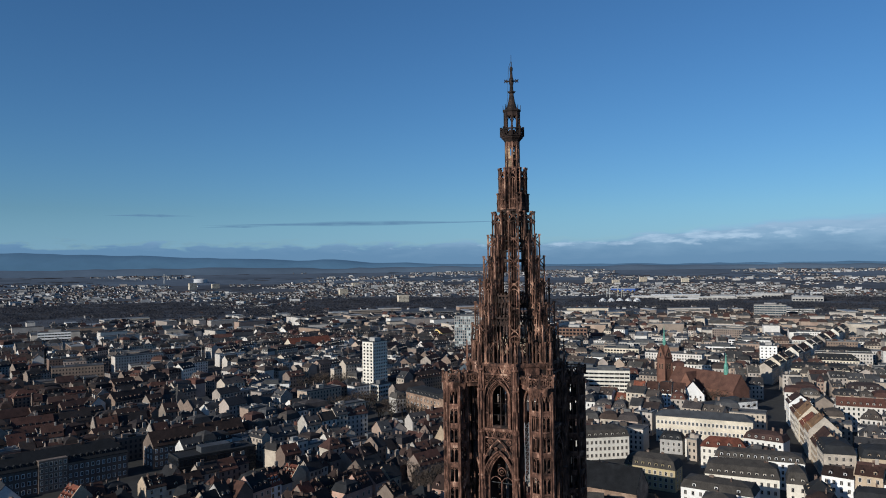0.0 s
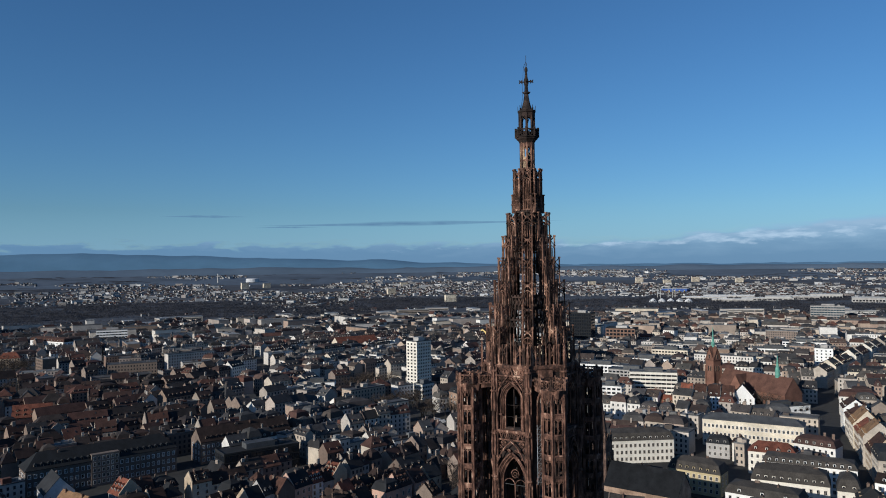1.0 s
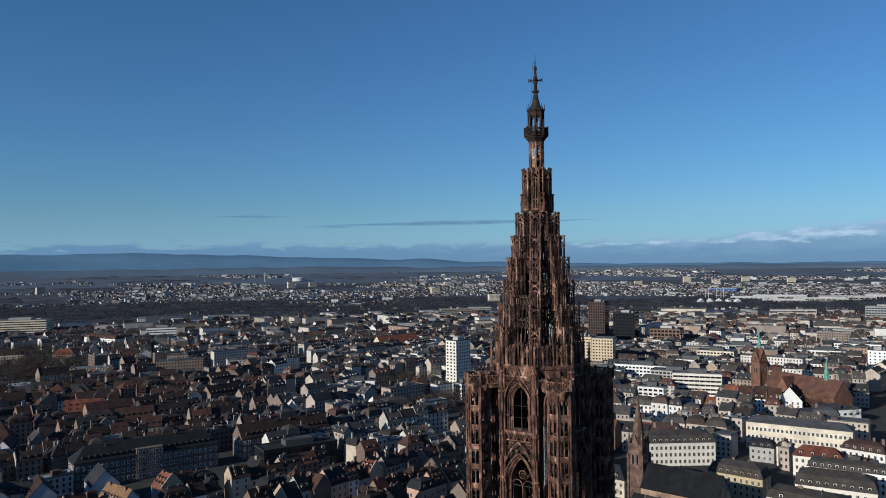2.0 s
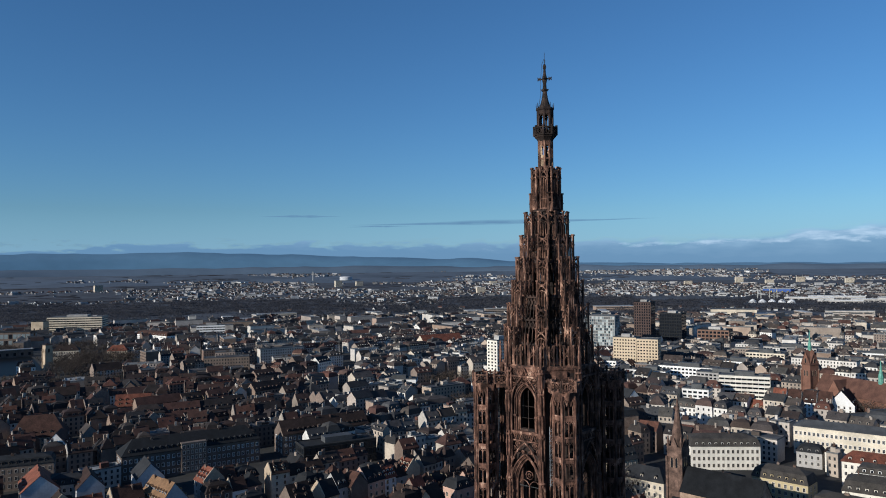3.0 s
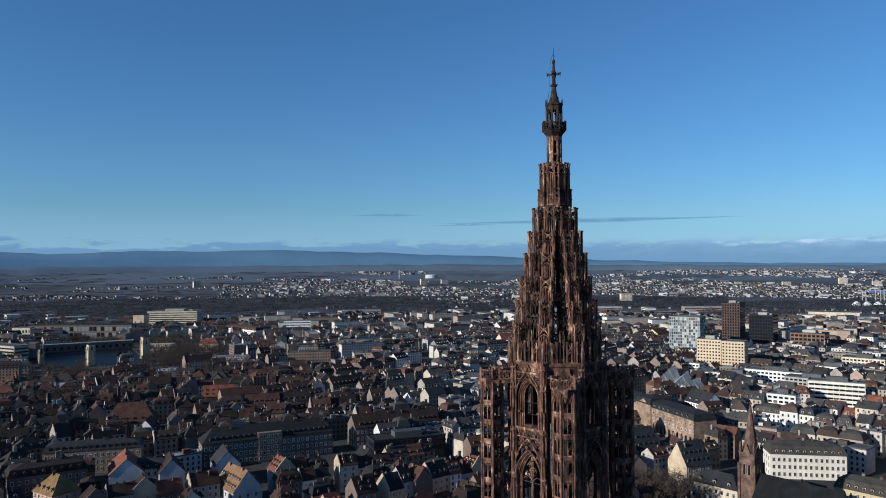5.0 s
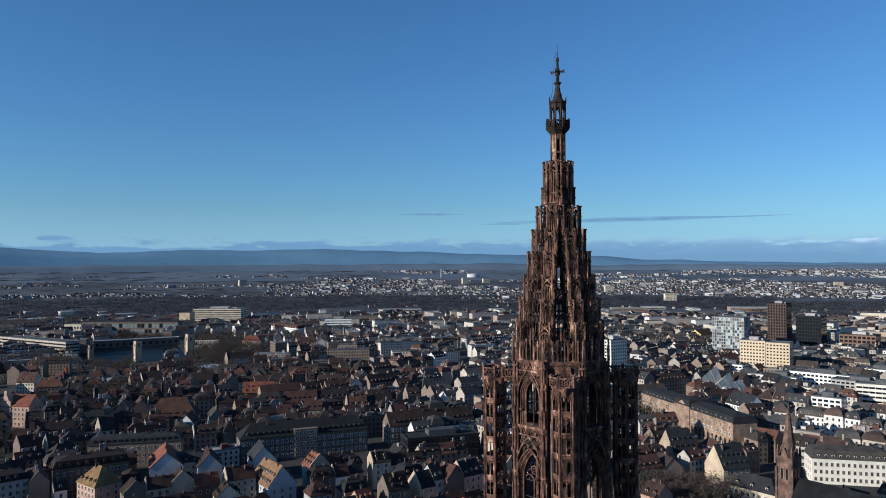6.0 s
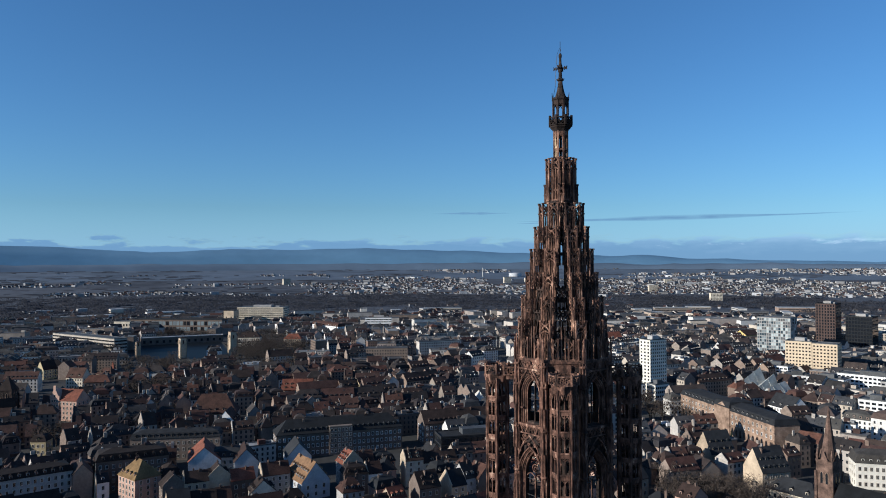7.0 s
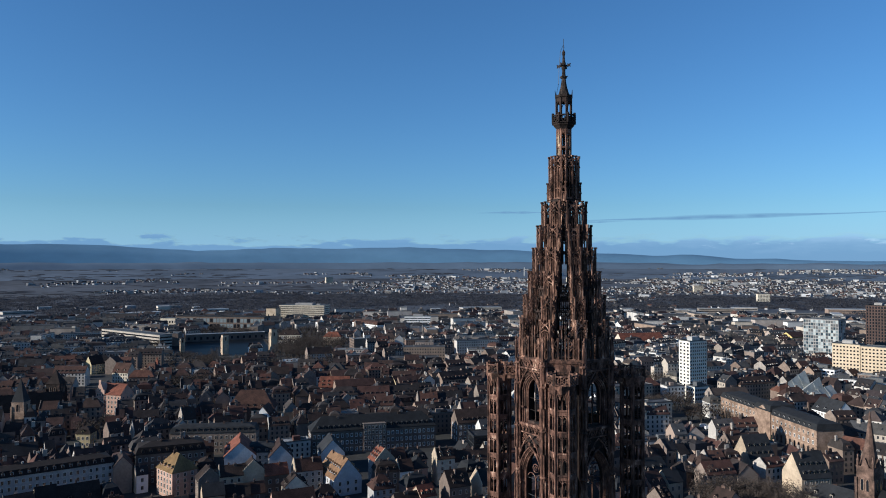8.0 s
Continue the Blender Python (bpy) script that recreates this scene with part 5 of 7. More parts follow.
# brick church with a copper-tipped tower and flèche
square_tower("brick_church_tower", "red brick church tower with gables and a green copper tip", 178, 648, deg(-59), 8.6, 32, 33, WALLS["brick"], ROOFS["redbrown"], "church tower", 2)
bt = bpy.data.objects["brick_church_tower"]
for k in range(4):
    g = Geo()
    g.at(0, 0, 0, k * math.pi / 2)
    g.add([(-4.4, -4.4, 32.4), (4.4, -4.4, 32.4), (0, -4.4, 42), (-4.4, -3.9, 32.4), (4.4, -3.9, 32.4), (0, -3.9, 42)], [(0, 1, 2), (3, 5, 4), (0, 2, 5, 3), (1, 4, 5, 2), (0, 3, 4, 1)])
    gable = part("gable", g.mesh("gable", [WALLS["brick"]]), bt)
    part("gable_window", arch_pane(1.5, 3.6), gable, "", spot(4.45 * math.sin(k * math.pi / 2), -4.45 * math.cos(k * math.pi / 2), 33.6, k * math.pi / 2))
    g = Geo()
    g.at(0, 0, 0, k * math.pi / 2)
    for sgn in (-1, 1):
        g.hexa([(0, -4.7, 42.0), (sgn * 4.7, -4.7, 32.0), (sgn * 4.7, 0, 32.0 + 9.6 * 0.0), (0, 0, 44.5), (0, -4.7, 42.35), (sgn * 4.9, -4.7, 32.1), (sgn * 4.9, 0, 32.3), (0, 0, 45.0)])
    part("gable_roof", g.mesh("gable_roof", [ROOFS["redbrown"]]), bt)
g = Geo()
g.lathe([(1.5, 43.0), (1.5, 46), (0.7, 51), (0.1, 60.5)], 8)
cap = thing("copper_spire_tip", 178, 648, 0, 0, "slim green copper spire tip on the brick tower", "spire")
part("cap", g.mesh("cap", [COPPER]), cap)
bn = house("brick_church_nave", "red brick church nave with a long brown tile roof", "church", 204, 616, deg(-59), 66, 19, 13.5, 25.5, "brick", "redbrown", "gable", 5.5, 9.0, 0, 0, True, win=ARCHED, first=3.0, gable_windows=False)
g = Geo()
g.lathe([(1.9, 24.5), (1.7, 29), (2.0, 29.3), (0.8, 35), (0.08, 42)], 8)
part("copper_fleche", g.mesh("copper_fleche", [COPPER]), bn, "slender green copper ridge turret", spot(19, 0, 0))
g = Geo()
walls_geo(g, 20, 13, 13.4, 24, "gable")
tr = part("transept", g.mesh("transept", [WALLS["brick"]]), bn, "", spot(-10, -4, 0, math.pi / 2))
g = Geo()
roof_geo(g, 20, 13, 13.4, 24, "gable")
part("transept_roof", g.mesh("transept_roof", [ROOFS["redbrown"]]), tr)
for k in range(9):
    g = Geo()
    g.box(-0.6, 0.6, -1.2, 0, 0, 9.5)
    part("buttress", g.mesh("buttress", [WALLS["brick"]]), bn, "", spot(-30 + 7.5 * k, -9.5, 0))

# tower block and its neighbours
office("tower_block", "tall white residential tower block with rows of small windows", -75, 653, deg(53), 18, 13, 48.5, WALLS["ivory"], 8, 16, GLASS, 0.5, 0.42, ROOFS["zinc"], 3, True, 3, "tower block", True)
office("low_white_block", "low white block with terraces at the tower block's foot", -69, 640, deg(53), 15, 10, 13, WALLS["ivory"], 7, 3, None, 0.5, 0.6, ROOFS["zinc"], 4)
office("glass_office", "office block with a chequered facade of pale and dark glass panels", 14, 962, deg(-18), 38, 22, 49, WALLS["grey"], 14, 13, (GLASS_BLUE, PALE_GLASS, ROOFS["zinc"], GREY_GLASS), 0.8, 0.8, ROOFS["zinc"], 7, False)
office("amber_block", "long sand-yellow office block with rows of windows", 38.7, 809.5, deg(-16), 24, 15, 37, WALLS["amber"], 8, 7, None, 0.42, 0.5, ROOFS["zinc"], 4, True, 14)
office("amber_block", "long sand-yellow office block with rows of windows", 61.3, 803, deg(-16), 22, 15, 36, WALLS["amber"], 7, 7, None, 0.42, 0.5, ROOFS["zinc"], 4, False, 14)
office("brown_tower", "dark brown high-rise with vertical ribs", 72, 1085, deg(-20), 24, 22, 60, OAK_DARK, 7, 15, GLASS, 0.7, 0.5, ROOFS["slate"], 6)
office("dark_tower", "dark glass office tower next to the brown high-rise", 108, 1060, deg(-20), 30, 24, 46, ROOFS["slate"], 9, 10, GLASS, 0.75, 0.8, ROOFS["slate"], 7)
office("dark_slab", "dark flat-roofed slab building in shade", 160, 1040, deg(-20), 40, 26, 26, OAK, 8, 5, GLASS, 0.6, 0.7, ROOFS["slate"], 5)
for k, (x, y, t, L, W, h, wall) in enumerate(((18, 790, -20, 26, 16, 15, "white"), (95, 745, -22, 54, 15, 16, "white"), (118, 700, -24, 40, 16, 17, "grey"), (60, 730, -20, 30, 18, 14, "white"), (35, 745, 8, 22, 15, 13, "white"), (86, 604, -20, 20, 14, 18, "white"), (150, 800, -20, 46, 20, 15, "white"), (190, 870, -25, 40, 18, 16, "cream"), (255, 800, -24, 44, 16, 17, "cream"), (300, 860, -22, 52, 18, 18, "white"), (360, 930, -22, 48, 18, 18, "white"), (230, 930, -20, 60, 22, 16, "grey"))):
    office("flat_block", "pale flat-roofed block with rows of windows", x, y, deg(t), L, W, h, WALLS[wall], int(L / 3.4), int(h / 3.4), None, 0.5, 0.66, ROOFS["zinc"], int(W / 4))
crink = thing("folded_hall", 10, 688, 0, deg(-30), "angular grey concrete hall with folded roof planes", "hall")
TAKEN.append((10, 688, deg(-30), 17, 15))
for x0, xr, x1, low, front, back in ((-17, -13, -5, 5, 13, 23), (-5, 0, 6, 4, 8, 19), (6, 10, 17, 4, 10, 14)):
    g = Geo()
    vs = [(x0, -14, 0), (x1, -14, 0), (x1, 14, 0), (x0, 14, 0), (x0, -14, low), (x1, -14, low * 0.8), (x1, 14, low * 1.6), (x0, 14, low * 1.8), (xr, -11, front), (xr + 1.5, 13, back)]
    g.add(vs, [(0, 1, 5, 8, 4), (1, 2, 6, 5), (2, 3, 7, 9, 6), (3, 0, 4, 7), (4, 8, 9, 7), (8, 5, 6, 9)])
    wing = part("folded_wing", g.mesh("folded_wing", [PALE_SHELL]), crink)
    for q in (0.3, 0.65):
        g = Geo()
        zq, zl = front + (back - front) * q, low * (0.8 + 0.8 * q)
        g.line([(x1, -14 + 28 * q, zl + 0.1), (xr + 1.5 * q, -11 + 24 * q, zq + 0.15), (x0, -14 + 28 * q, low * (1 + 0.8 * q) + 0.1)], 0.14, 4)
        part("seam", g.mesh("seam", [PALE_SHELL]), wing)

# the long institution and its neighbours in the old town
inst = house("long_institution", "long grey four-storey building with a dark slate roof and white dormers", "building", -216, 386, deg(45), 76, 16, 14, 21, "stone", "slate", "hip", 2.7, 3.3, 22, 3, True, win=WINDOW_PALE, gable_windows=True)
g = Geo()
g.box(-7, 7, -8.6, 8.6, 0, 17)
p = part("centre_bay", g.mesh("centre_bay", [WALLS["stone"]]), inst)
for k in range(6):
    for f in range(5):
        part("window", WINDOW, p, "", spot(-5.6 + 2.25 * k, -8.6, 1.6 + 3.1 * f))
house("dormered_block", "long dark-roofed block with pale dormers and party walls", "building", -160, 447, deg(45), 58, 15, 13, 20, "stone", "dark", "gable", 2.8, 3.3, 16, 4, True, win=WINDOW_PALE)
office("black_glass_annexe", "black glass annexe with a stepped flat roof", -138, 413, deg(40), 44, 16, 13, ROOFS["slate"], 12, 3, GLASS, 0.8, 0.85, ROOFS["slate"], 4, True, 1)
house("ochre_hotel", "rose-plastered hotel with a lit yellow-brown hipped roof and dormers", "building", -250, 266, deg(-14), 16, 13, 13, 20, "rose", "ochre", "hip", 2.6, 3.0, 4, 1, True)
house("red_roofed_house", "white house with tall blank gable and red tile roof", "house", -249, 308, deg(134), 24, 16, 12, 19, "chalk", "red", "gable", 3.0, 3.0, 2, 1, True, gable_windows=False)
house("grey_town_house", "grey plastered house with dormers between two white gables", "house", -239, 316, deg(35), 18, 13, 12, 16.5, "grey", "slate", "mansard", 2.6, 3.0, 4, 1, True)
house("blank_gable_house", "white house with blank gable and brown tile roof", "house", -228, 316, deg(134), 18, 12, 11.5, 17.8, "chalk", "brown", "gable", 3.0, 3.0, 2, 1, True, gable_windows=False)
house("white_gable_house", "white house with steep slate roof beside the long institution", "house", -213, 341, deg(134), 18, 13, 10, 17, "chalk", "slate", "gable", 3.0, 3.0, 0, 1, True, gable_windows=False)
house("tan_roofed_house", "tall house with a sunlit sun-bleached tile roof and small dormers", "house", -189, 314, deg(-31), 11, 14.5, 8.5, 17, "chalk", "tan", "gable", 3.0, 3.0, 4, 1, True, rows=2)
house("tan_roofed_house", "tall house with a sunlit sun-bleached tile roof and small dormers", "house", -179.5, 308, deg(-31), 11, 14.5, 8.5, 17.5, "chalk", "tan", "gable", 3.0, 3.0, 4, 1, True, rows=2)
house("white_residence", "long white five-storey residence with a dark roof and dormers", "building", -303, 217, deg(64), 84, 13, 15, 19, "grey", "dark", "mansard", 2.8, 3.0, 22, 5, True, gable_windows=False)
house("stone_residence", "grey stone residence with dark roof and dormers", "building", -272, 281, deg(52), 34, 15, 16, 21, "stone", "dark", "mansard", 2.8, 3.1, 8, 2, True)
house("slate_residence", "long grey building with a slate mansard roof", "building", -294, 333, deg(36), 50, 13, 13, 17.5, "stone", "slate", "mansard", 2.9, 3.1, 14, 4, True)
brick_house = house("brick_gable_house", "red brick house with a tall shaped gable", "building", -448, 380, deg(12), 22, 14, 15, 22, "rose", "red", "gable", 3.0, 3.4, 0, 1, True)
g = Geo()
g.add([(-11.2, -7.5, 0), (-3.4, -7.5, 0), (-3.4, 0, 0), (-11.2, 0, 0), (-11.2, -7.5, 16), (-3.4, -7.5, 16), (-3.4, 0, 16), (-11.2, 0, 16), (-7.3, -7.5, 24.5), (-7.3, 0, 22)], [(0, 1, 5, 8, 4), (1, 2, 6, 5), (2, 3, 7, 9, 6), (3, 0, 4, 7), (4, 8, 9, 7), (8, 5, 6, 9)])
g.box(-8.3, -6.3, -7.7, -7.2, 22.2, 25.4)
for x in (-10.9, -3.7):
    g.box(x - 0.5, x + 0.5, -7.7, -7.2, 15.2, 18.2)
gable_front = part("gable_front", g.mesh("gable_front", [WALLS["rose"]]), brick_house, "shaped brick gable with corner posts")
for z in (3.2, 6.6, 10.0, 13.4, 17.0):
    for x in (-9.4, -7.3, -5.2) if z < 16 else (-7.3,):
        part("window", WINDOW, gable_front, "", spot(x, -7.5, z))
house("timbered_house", "cream house with a window-filled front and brown tile roof", "house", -560, 474, deg(14), 17, 12, 11, 19, "cream", "brown", "gable", 2.4, 3.2, 2, 1, True)
house("yellow_gable_cottage", "house with a yellow gable between dark roofs", "house", -641, 501, deg(84), 14, 12, 10, 18, "yellow", "dark", "gable", 2.6, 3.0, 0, 1, True, gable_windows=False)
house("flat_capped_house", "beige house with a low brown hipped roof", "house", -553, 500, deg(10), 17, 12, 11, 16, "beige", "brown", "hip", 2.6, 3.2, 2, 1, True)
square_tower("old_church_tower", "dark stone church tower with a steep pyramid roof", -478, 352, deg(30), 10, 24, 34, STONE_DARK, ROOFS["dark"], "church tower", 2)
square_tower("old_church_steeple", "sandstone church tower with a pointed slate spire", -441, 303, deg(30), 8, 22, 37, STONE_PINK, ROOFS["slate"], "church tower", 1)
house("old_church_nave", "dark church nave with a steep roof", "church", -462, 322, deg(60), 40, 16, 12, 22, "rose", "dark", "gable", 5, 6, 0, 0, False)
house("yellow_cottage", "small yellow house with a dark mansard roof", "house", -373, 303, deg(30), 9, 9, 9, 13, "yellow", "dark", "mansard", 2.4, 3.0, 1, 1, True)
house("orange_roofed_house", "long house with an orange-red tile roof and dormers", "house", -347, 520, deg(28), 26, 15, 8, 16, "beige", "red", "gable", 3.0, 3.0, 5, 1, "far", rows=2)
house("yellow_gable_house", "house with a lit yellow gable", "house", -300, 553, deg(62), 18, 15, 9, 16, "yellow", "brown", "gable", 3.0, 3.0, 2, 1, True)
house("timbered_gable_house", "half-timbered white gable house with a brown tile roof", "house", -310, 394, deg(118), 16, 13, 9, 16.5, "white", "brown", "gable", 2.6, 2.8, 2, 1, True)
house("tithe_barn", "big old house with a broad brown tile roof", "house", -345, 418, deg(35), 34, 20, 8, 20, "beige", "brown", "hip", 3.0, 3.0, 6, 1, True)

# the right bank of the old town
house("curved_white_front", "long cream palace front with zinc roof and tall windows", "building", 156, 477, deg(-24.8), 58, 14, 16.5, 19.5, "cream", "zinc", "hip", 2.3, 4.4, 0, 0, True, win=WINDOW_PALE, gable_windows=False)
house("white_mansard_block", "long white building with weathered grey-brown mansard roof and dormers", "building", 137, 364, deg(-22.5), 33, 13, 12.5, 19.5, "ivory", "weathered", "mansard", 2.7, 3.2, 9, 2, True)
house("white_mansard_wing", "white gabled wing with a slate roof", "building", 158, 352, deg(-22.5), 9, 15, 12.5, 20, "ivory", "weathered", "mansard", 2.7, 3.2, 2, 1, True)
house("yellow_mansard_house", "yellow plastered house with a weathered mansard roof and dormers", "house", 100, 386, deg(-33), 26, 12, 11, 17, "yellow", "weathered", "mansard", 2.7, 3.2, 7, 2, True)
house("corner_residence", "cream residence with a weathered brown mansard roof and pale dormers", "building", 80, 444, deg(10), 38, 14, 13, 19, "ivory", "weathered", "mansard", 2.6, 3.2, 10, 2, True)
house("banded_white_block", "white block with a dark roof and wide attic windows", "building", 155, 388, deg(-24), 42, 13, 14, 18, "white", "weathered", "mansard", 2.6, 3.2, 12, 2, True)
house("red_roof_terrace", "white house with a red-brown tile roof and dormers", "house", 148, 419, deg(-24), 24, 11, 12.5, 17, "ivory", "red", "hip", 2.6, 3.2, 4, 1, True)
house("small_mansard_house", "small grey house with a slate mansard roof and dormers", "house", 129, 454, deg(-24), 13, 10, 8.5, 13, "grey", "slate", "mansard", 2.6, 3.2, 3, 1, True)
house("narrow_cream_house", "narrow cream plastered house with a tall chimney", "house", 139, 446, deg(-24), 8, 10, 11, 13.5, "ivory", "dark", "hip", 2.6, 3.2, 1, 1, True)
house("terrace_house", "white terrace house with red-brown roof between tall party walls", "house", 147, 609, deg(-22), 9, 15, 11, 18.5, "white", "red", "gable", 2.6, 3.0, 2, 1, True, group="terrace houses")
for k in range(1, 4):
    house("terrace_house", "white terrace house with brown roof between tall party walls", "house", 147 + 9.6 * k, 609 - 3.9 * k, deg(-22), 9, 15, 11, 18.5, "white", "brown", "gable", 2.6, 3.0, 2, 1, True, group="terrace houses")
house("slatted_gable_house", "white gabled house with a long dark slatted roof", "house", 189, 603, deg(68), 22, 17, 10, 20, "white", "dark", "gable", 2.6, 3.0, 3, 1, True)
for q, L, W, eave, top, wall, roof, kind in ((0.05, 22, 15, 15, 21, "ashlar", "slate", "mansard"), (0.20, 20, 14, 13, 20.5, "beige", "brown", "gable"), (0.34, 18, 17, 16, 24, "ashlar", "tan", "gable"), (0.48, 21, 14, 14, 20, "beige", "red", "gable"), (0.62, 19, 16, 15, 23.5, "cream", "tan", "gable"), (0.77, 22, 14, 14, 20, "ashlar", "brown", "hip"), (0.92, 18, 15, 16, 22, "white", "brown", "gable")):
    house("street_front_house", "%s plastered street-front house with %s" % ({"ashlar": "pale grey", "beige": "beige", "cream": "cream", "white": "white"}[wall], ROOF_KINDS[roof]), "house", 197 + 45 * q + 0.3 * (W - 15), 391 + 148 * q, deg(73), L, W, eave, top, wall, roof, kind, 2.6, 3.3, 4, 2, True, group="street front", party=0.6)
# white gabled houses along the straight street to the outer town
for k, (s, L, W, eave, top, wall, roof) in enumerate(((28, 24, 14, 15, 20, "ashlar", "weathered"), (60, 20, 15, 16, 22, "cream", "weathered"), (86, 16, 15, 16, 22, "cream", "brown"), (112, 24, 14, 15, 21, "cream", "weathered"), (146, 20, 15, 17, 23.5, "ivory", "slate"), (184, 34, 14, 16, 22, "ashlar", "brown"), (226, 22, 15, 17, 22.5, "ivory", "weathered"), (262, 30, 14, 16, 22, "grey", "weathered"), (306, 28, 15, 17, 23, "ashlar", "slate"), (356, 40, 14, 16, 22, "cream", "red"), (412, 30, 15, 17, 23, "ivory", "weathered"), (465, 36, 15, 17, 23, "ashlar", "weathered"))):
    house("avenue_house", "%s gabled house with steep roof on the straight avenue" % ("white" if wall == "white" else "pale plastered"), "house", 285 + 0.576 * s - 0.817 * (5 + W / 2), 680 + 0.817 * s + 0.576 * (5 + W / 2), deg(54.8), L, W, eave, top, wall, roof, "gable", 2.6, 3.2, 3, 2, "far", group="avenue houses", gable_windows=False)
for s, L, kind in ((40, 48, "mansard"), (118, 44, "hip"), (190, 50, "mansard")):
    house("avenue_block", "cream block with a dark mansard roof on the straight avenue", "building", 285 + 0.576 * s + 0.817 * 31, 680 + 0.817 * s - 0.576 * 31, deg(-24), L, 15, 15, 20.5, "cream", "slate", kind, 2.7, 3.2, 10, 3, "far", group="avenue blocks")
office("white_corner_block", "tall white rendered block with few windows", 330, 800, deg(-24), 17, 15, 25, WALLS["white"], 4, 7, None, 0.4, 0.3, ROOFS["zinc"], 3)
office("banded_apartments", "long ivory apartment block with continuous window bands", 131, 665, deg(-12), 40, 14, 20, WALLS["ivory"], 9, 5, None, 0.42, 0.92, ROOFS["zinc"], 3, True)
office("low_white_terrace", "low white block with a flat roof beside the brick church", 200, 560, deg(20), 46, 11, 10, WALLS["white"], 9, 2, None, 0.4, 0.4, ROOFS["zinc"], 2, True)
house("small_yellow_house", "small yellow plastered house with a red tile roof", "house", 126, 577, deg(-30), 11, 10, 9, 14.5, "yellow", "red", "gable", 2.6, 3.0, 2, 1, True)
house("ochre_town_hall", "ochre stone building with a slate mansard roof and arched windows", "building", 222, 382, deg(-20), 34, 15, 15, 21, "beige", "slate", "mansard", 3.2, 4.6, 8, 1, True, win=WINDOW_PALE)
house("beige_gable_house", "house with a broad beige gable and a dark dormered roof", "house", -5, 442, deg(40), 15, 15, 10.5, 21, "beige", "slate", "gable", 2.8, 3.0, 4, 1, True, gable_windows=False, rows=2)
house("beige_gable_house", "house with beige gable and a dark twice-dormered roof", "house", 22, 413, deg(40), 16, 15, 11, 21.5, "beige", "slate", "gable", 2.6, 3.0, 5, 2, True, gable_windows=False, rows=2)
house("slate_link_house", "cream house with a low slate roof next to the church", "house", 36, 385, deg(-30), 24, 12, 9, 14, "cream", "slate", "hip", 2.6, 3.2, 3, 1, True)
house("white_villa", "white villa with steep dark roofs and lit gables", "house", 30, 590, deg(-50), 24, 15, 11, 19, "white", "slate", "gable", 2.6, 3.0, 3, 2, True)

# farther landmarks
office("low_white_pavilion", "low white flat-roofed pavilion with a ribbon of windows", -166, 648, deg(8), 32, 14, 13, WALLS["white"], 9, 2, None, 0.42, 0.9, ROOFS["zinc"], 3)
for x, y, w, eave, tip in ((-638, 678, 7, 24, 26), (-600, 723, 7.5, 29.5, 31.5), (-703, 669, 4.5, 17, 18.5)):
    square_tower("rampart_tower", "square stone rampart tower standing in the river", x, y, deg(64), w, eave, tip, WALLS["beige"], ROOFS["dark"], "tower", 1)
office("weir_gallery", "long dark stone weir gallery with a flat terrace roof", -762, 801, deg(52), 112, 11, 10, WALLS["stone"], 13, 1, ROOFS["slate"], 0.5, 0.35, WALLS["grey"], 1, False)
house("quay_house", "white quayside house beside the rampart tower", "house", -612, 704, deg(20), 15, 10, 9, 13, "white", "brown", "gable", 2.8, 3.0, 1, 1, True)
house("quay_house", "narrow white house at the end of the quay", "house", -556, 652, deg(30), 10, 8, 8, 11, "white", "slate", "gable", 2.6, 3.0, 0, 1, True)
house("park_house", "cream house with a dark hipped roof among bare trees", "house", -648, 812, deg(30), 30, 14, 13, 19, "cream", "dark", "hip", 2.8, 3.2, 2, 1, True)
house("park_house", "cream house with a red-brown roof among bare trees", "house", -592, 836, deg(25), 24, 13, 11, 17, "beige", "red", "hip", 2.8, 3.2, 2, 1, True)
g = Geo()
g.box(-29, 29, -0.6, 0.6, 0, 2.2)
g.box(-29.3, 29.3, -0.9, 0.9, 2.2, 2.5)
tagged(new("quay_wall", g.mesh("quay_wall", [WALLS["beige"]])), "pale stone quay wall along the river", "quay wall", "", "structure").matrix_world = spot(-527, 632, 0, deg(-26))
square_tower("red_capped_turret", "small white turret with a bright red pointed roof", -564, 515, deg(20), 4.0, 12, 20, WALLS["white"], ROOFS["red"], "turret", 1)
office("banded_long_building", "long pale modern building with horizontal bands", -818, 690, deg(-9), 150, 18, 19, WALLS["ashlar"], 30, 4, GLASS, 0.45, 0.95, ROOFS["zinc"], 3, False)
office("green_glass_museum", "long glass-fronted museum with a pale roof", -904, 935, deg(21), 158, 26, 21, WALLS["stone"], 26, 2, (GLASS, GREY_GLASS, GREY_GLASS), 0.7, 0.82, ROOFS["slate"], 4, False)
office("museum_wing", "low pale wing with tall windows at the museum's end", -986, 896, deg(21), 30, 22, 18, WALLS["cream"], 6, 2, None, 0.5, 0.5, ROOFS["zinc"], 3, False)
office("stepped_white_block", "large cream stepped block with bands of windows", -872, 1112, deg(22), 88, 38, 33, WALLS["cream"], 20, 8, None, 0.42, 0.95, ROOFS["zinc"], 4)
office("tan_stair_tower", "plain tan stair tower beside the stepped block", -896, 1052, deg(18), 19, 22, 29, WALLS["beige"], 2, 2, None, 0.2, 0.2, ROOFS["slate"], 2, False)
office("low_terrace_block", "low white terraced building in front of the stepped block", -836, 1066, deg(20), 52, 16, 9, WALLS["white"], 11, 2, None, 0.45, 0.9, ROOFS["zinc"], 3)
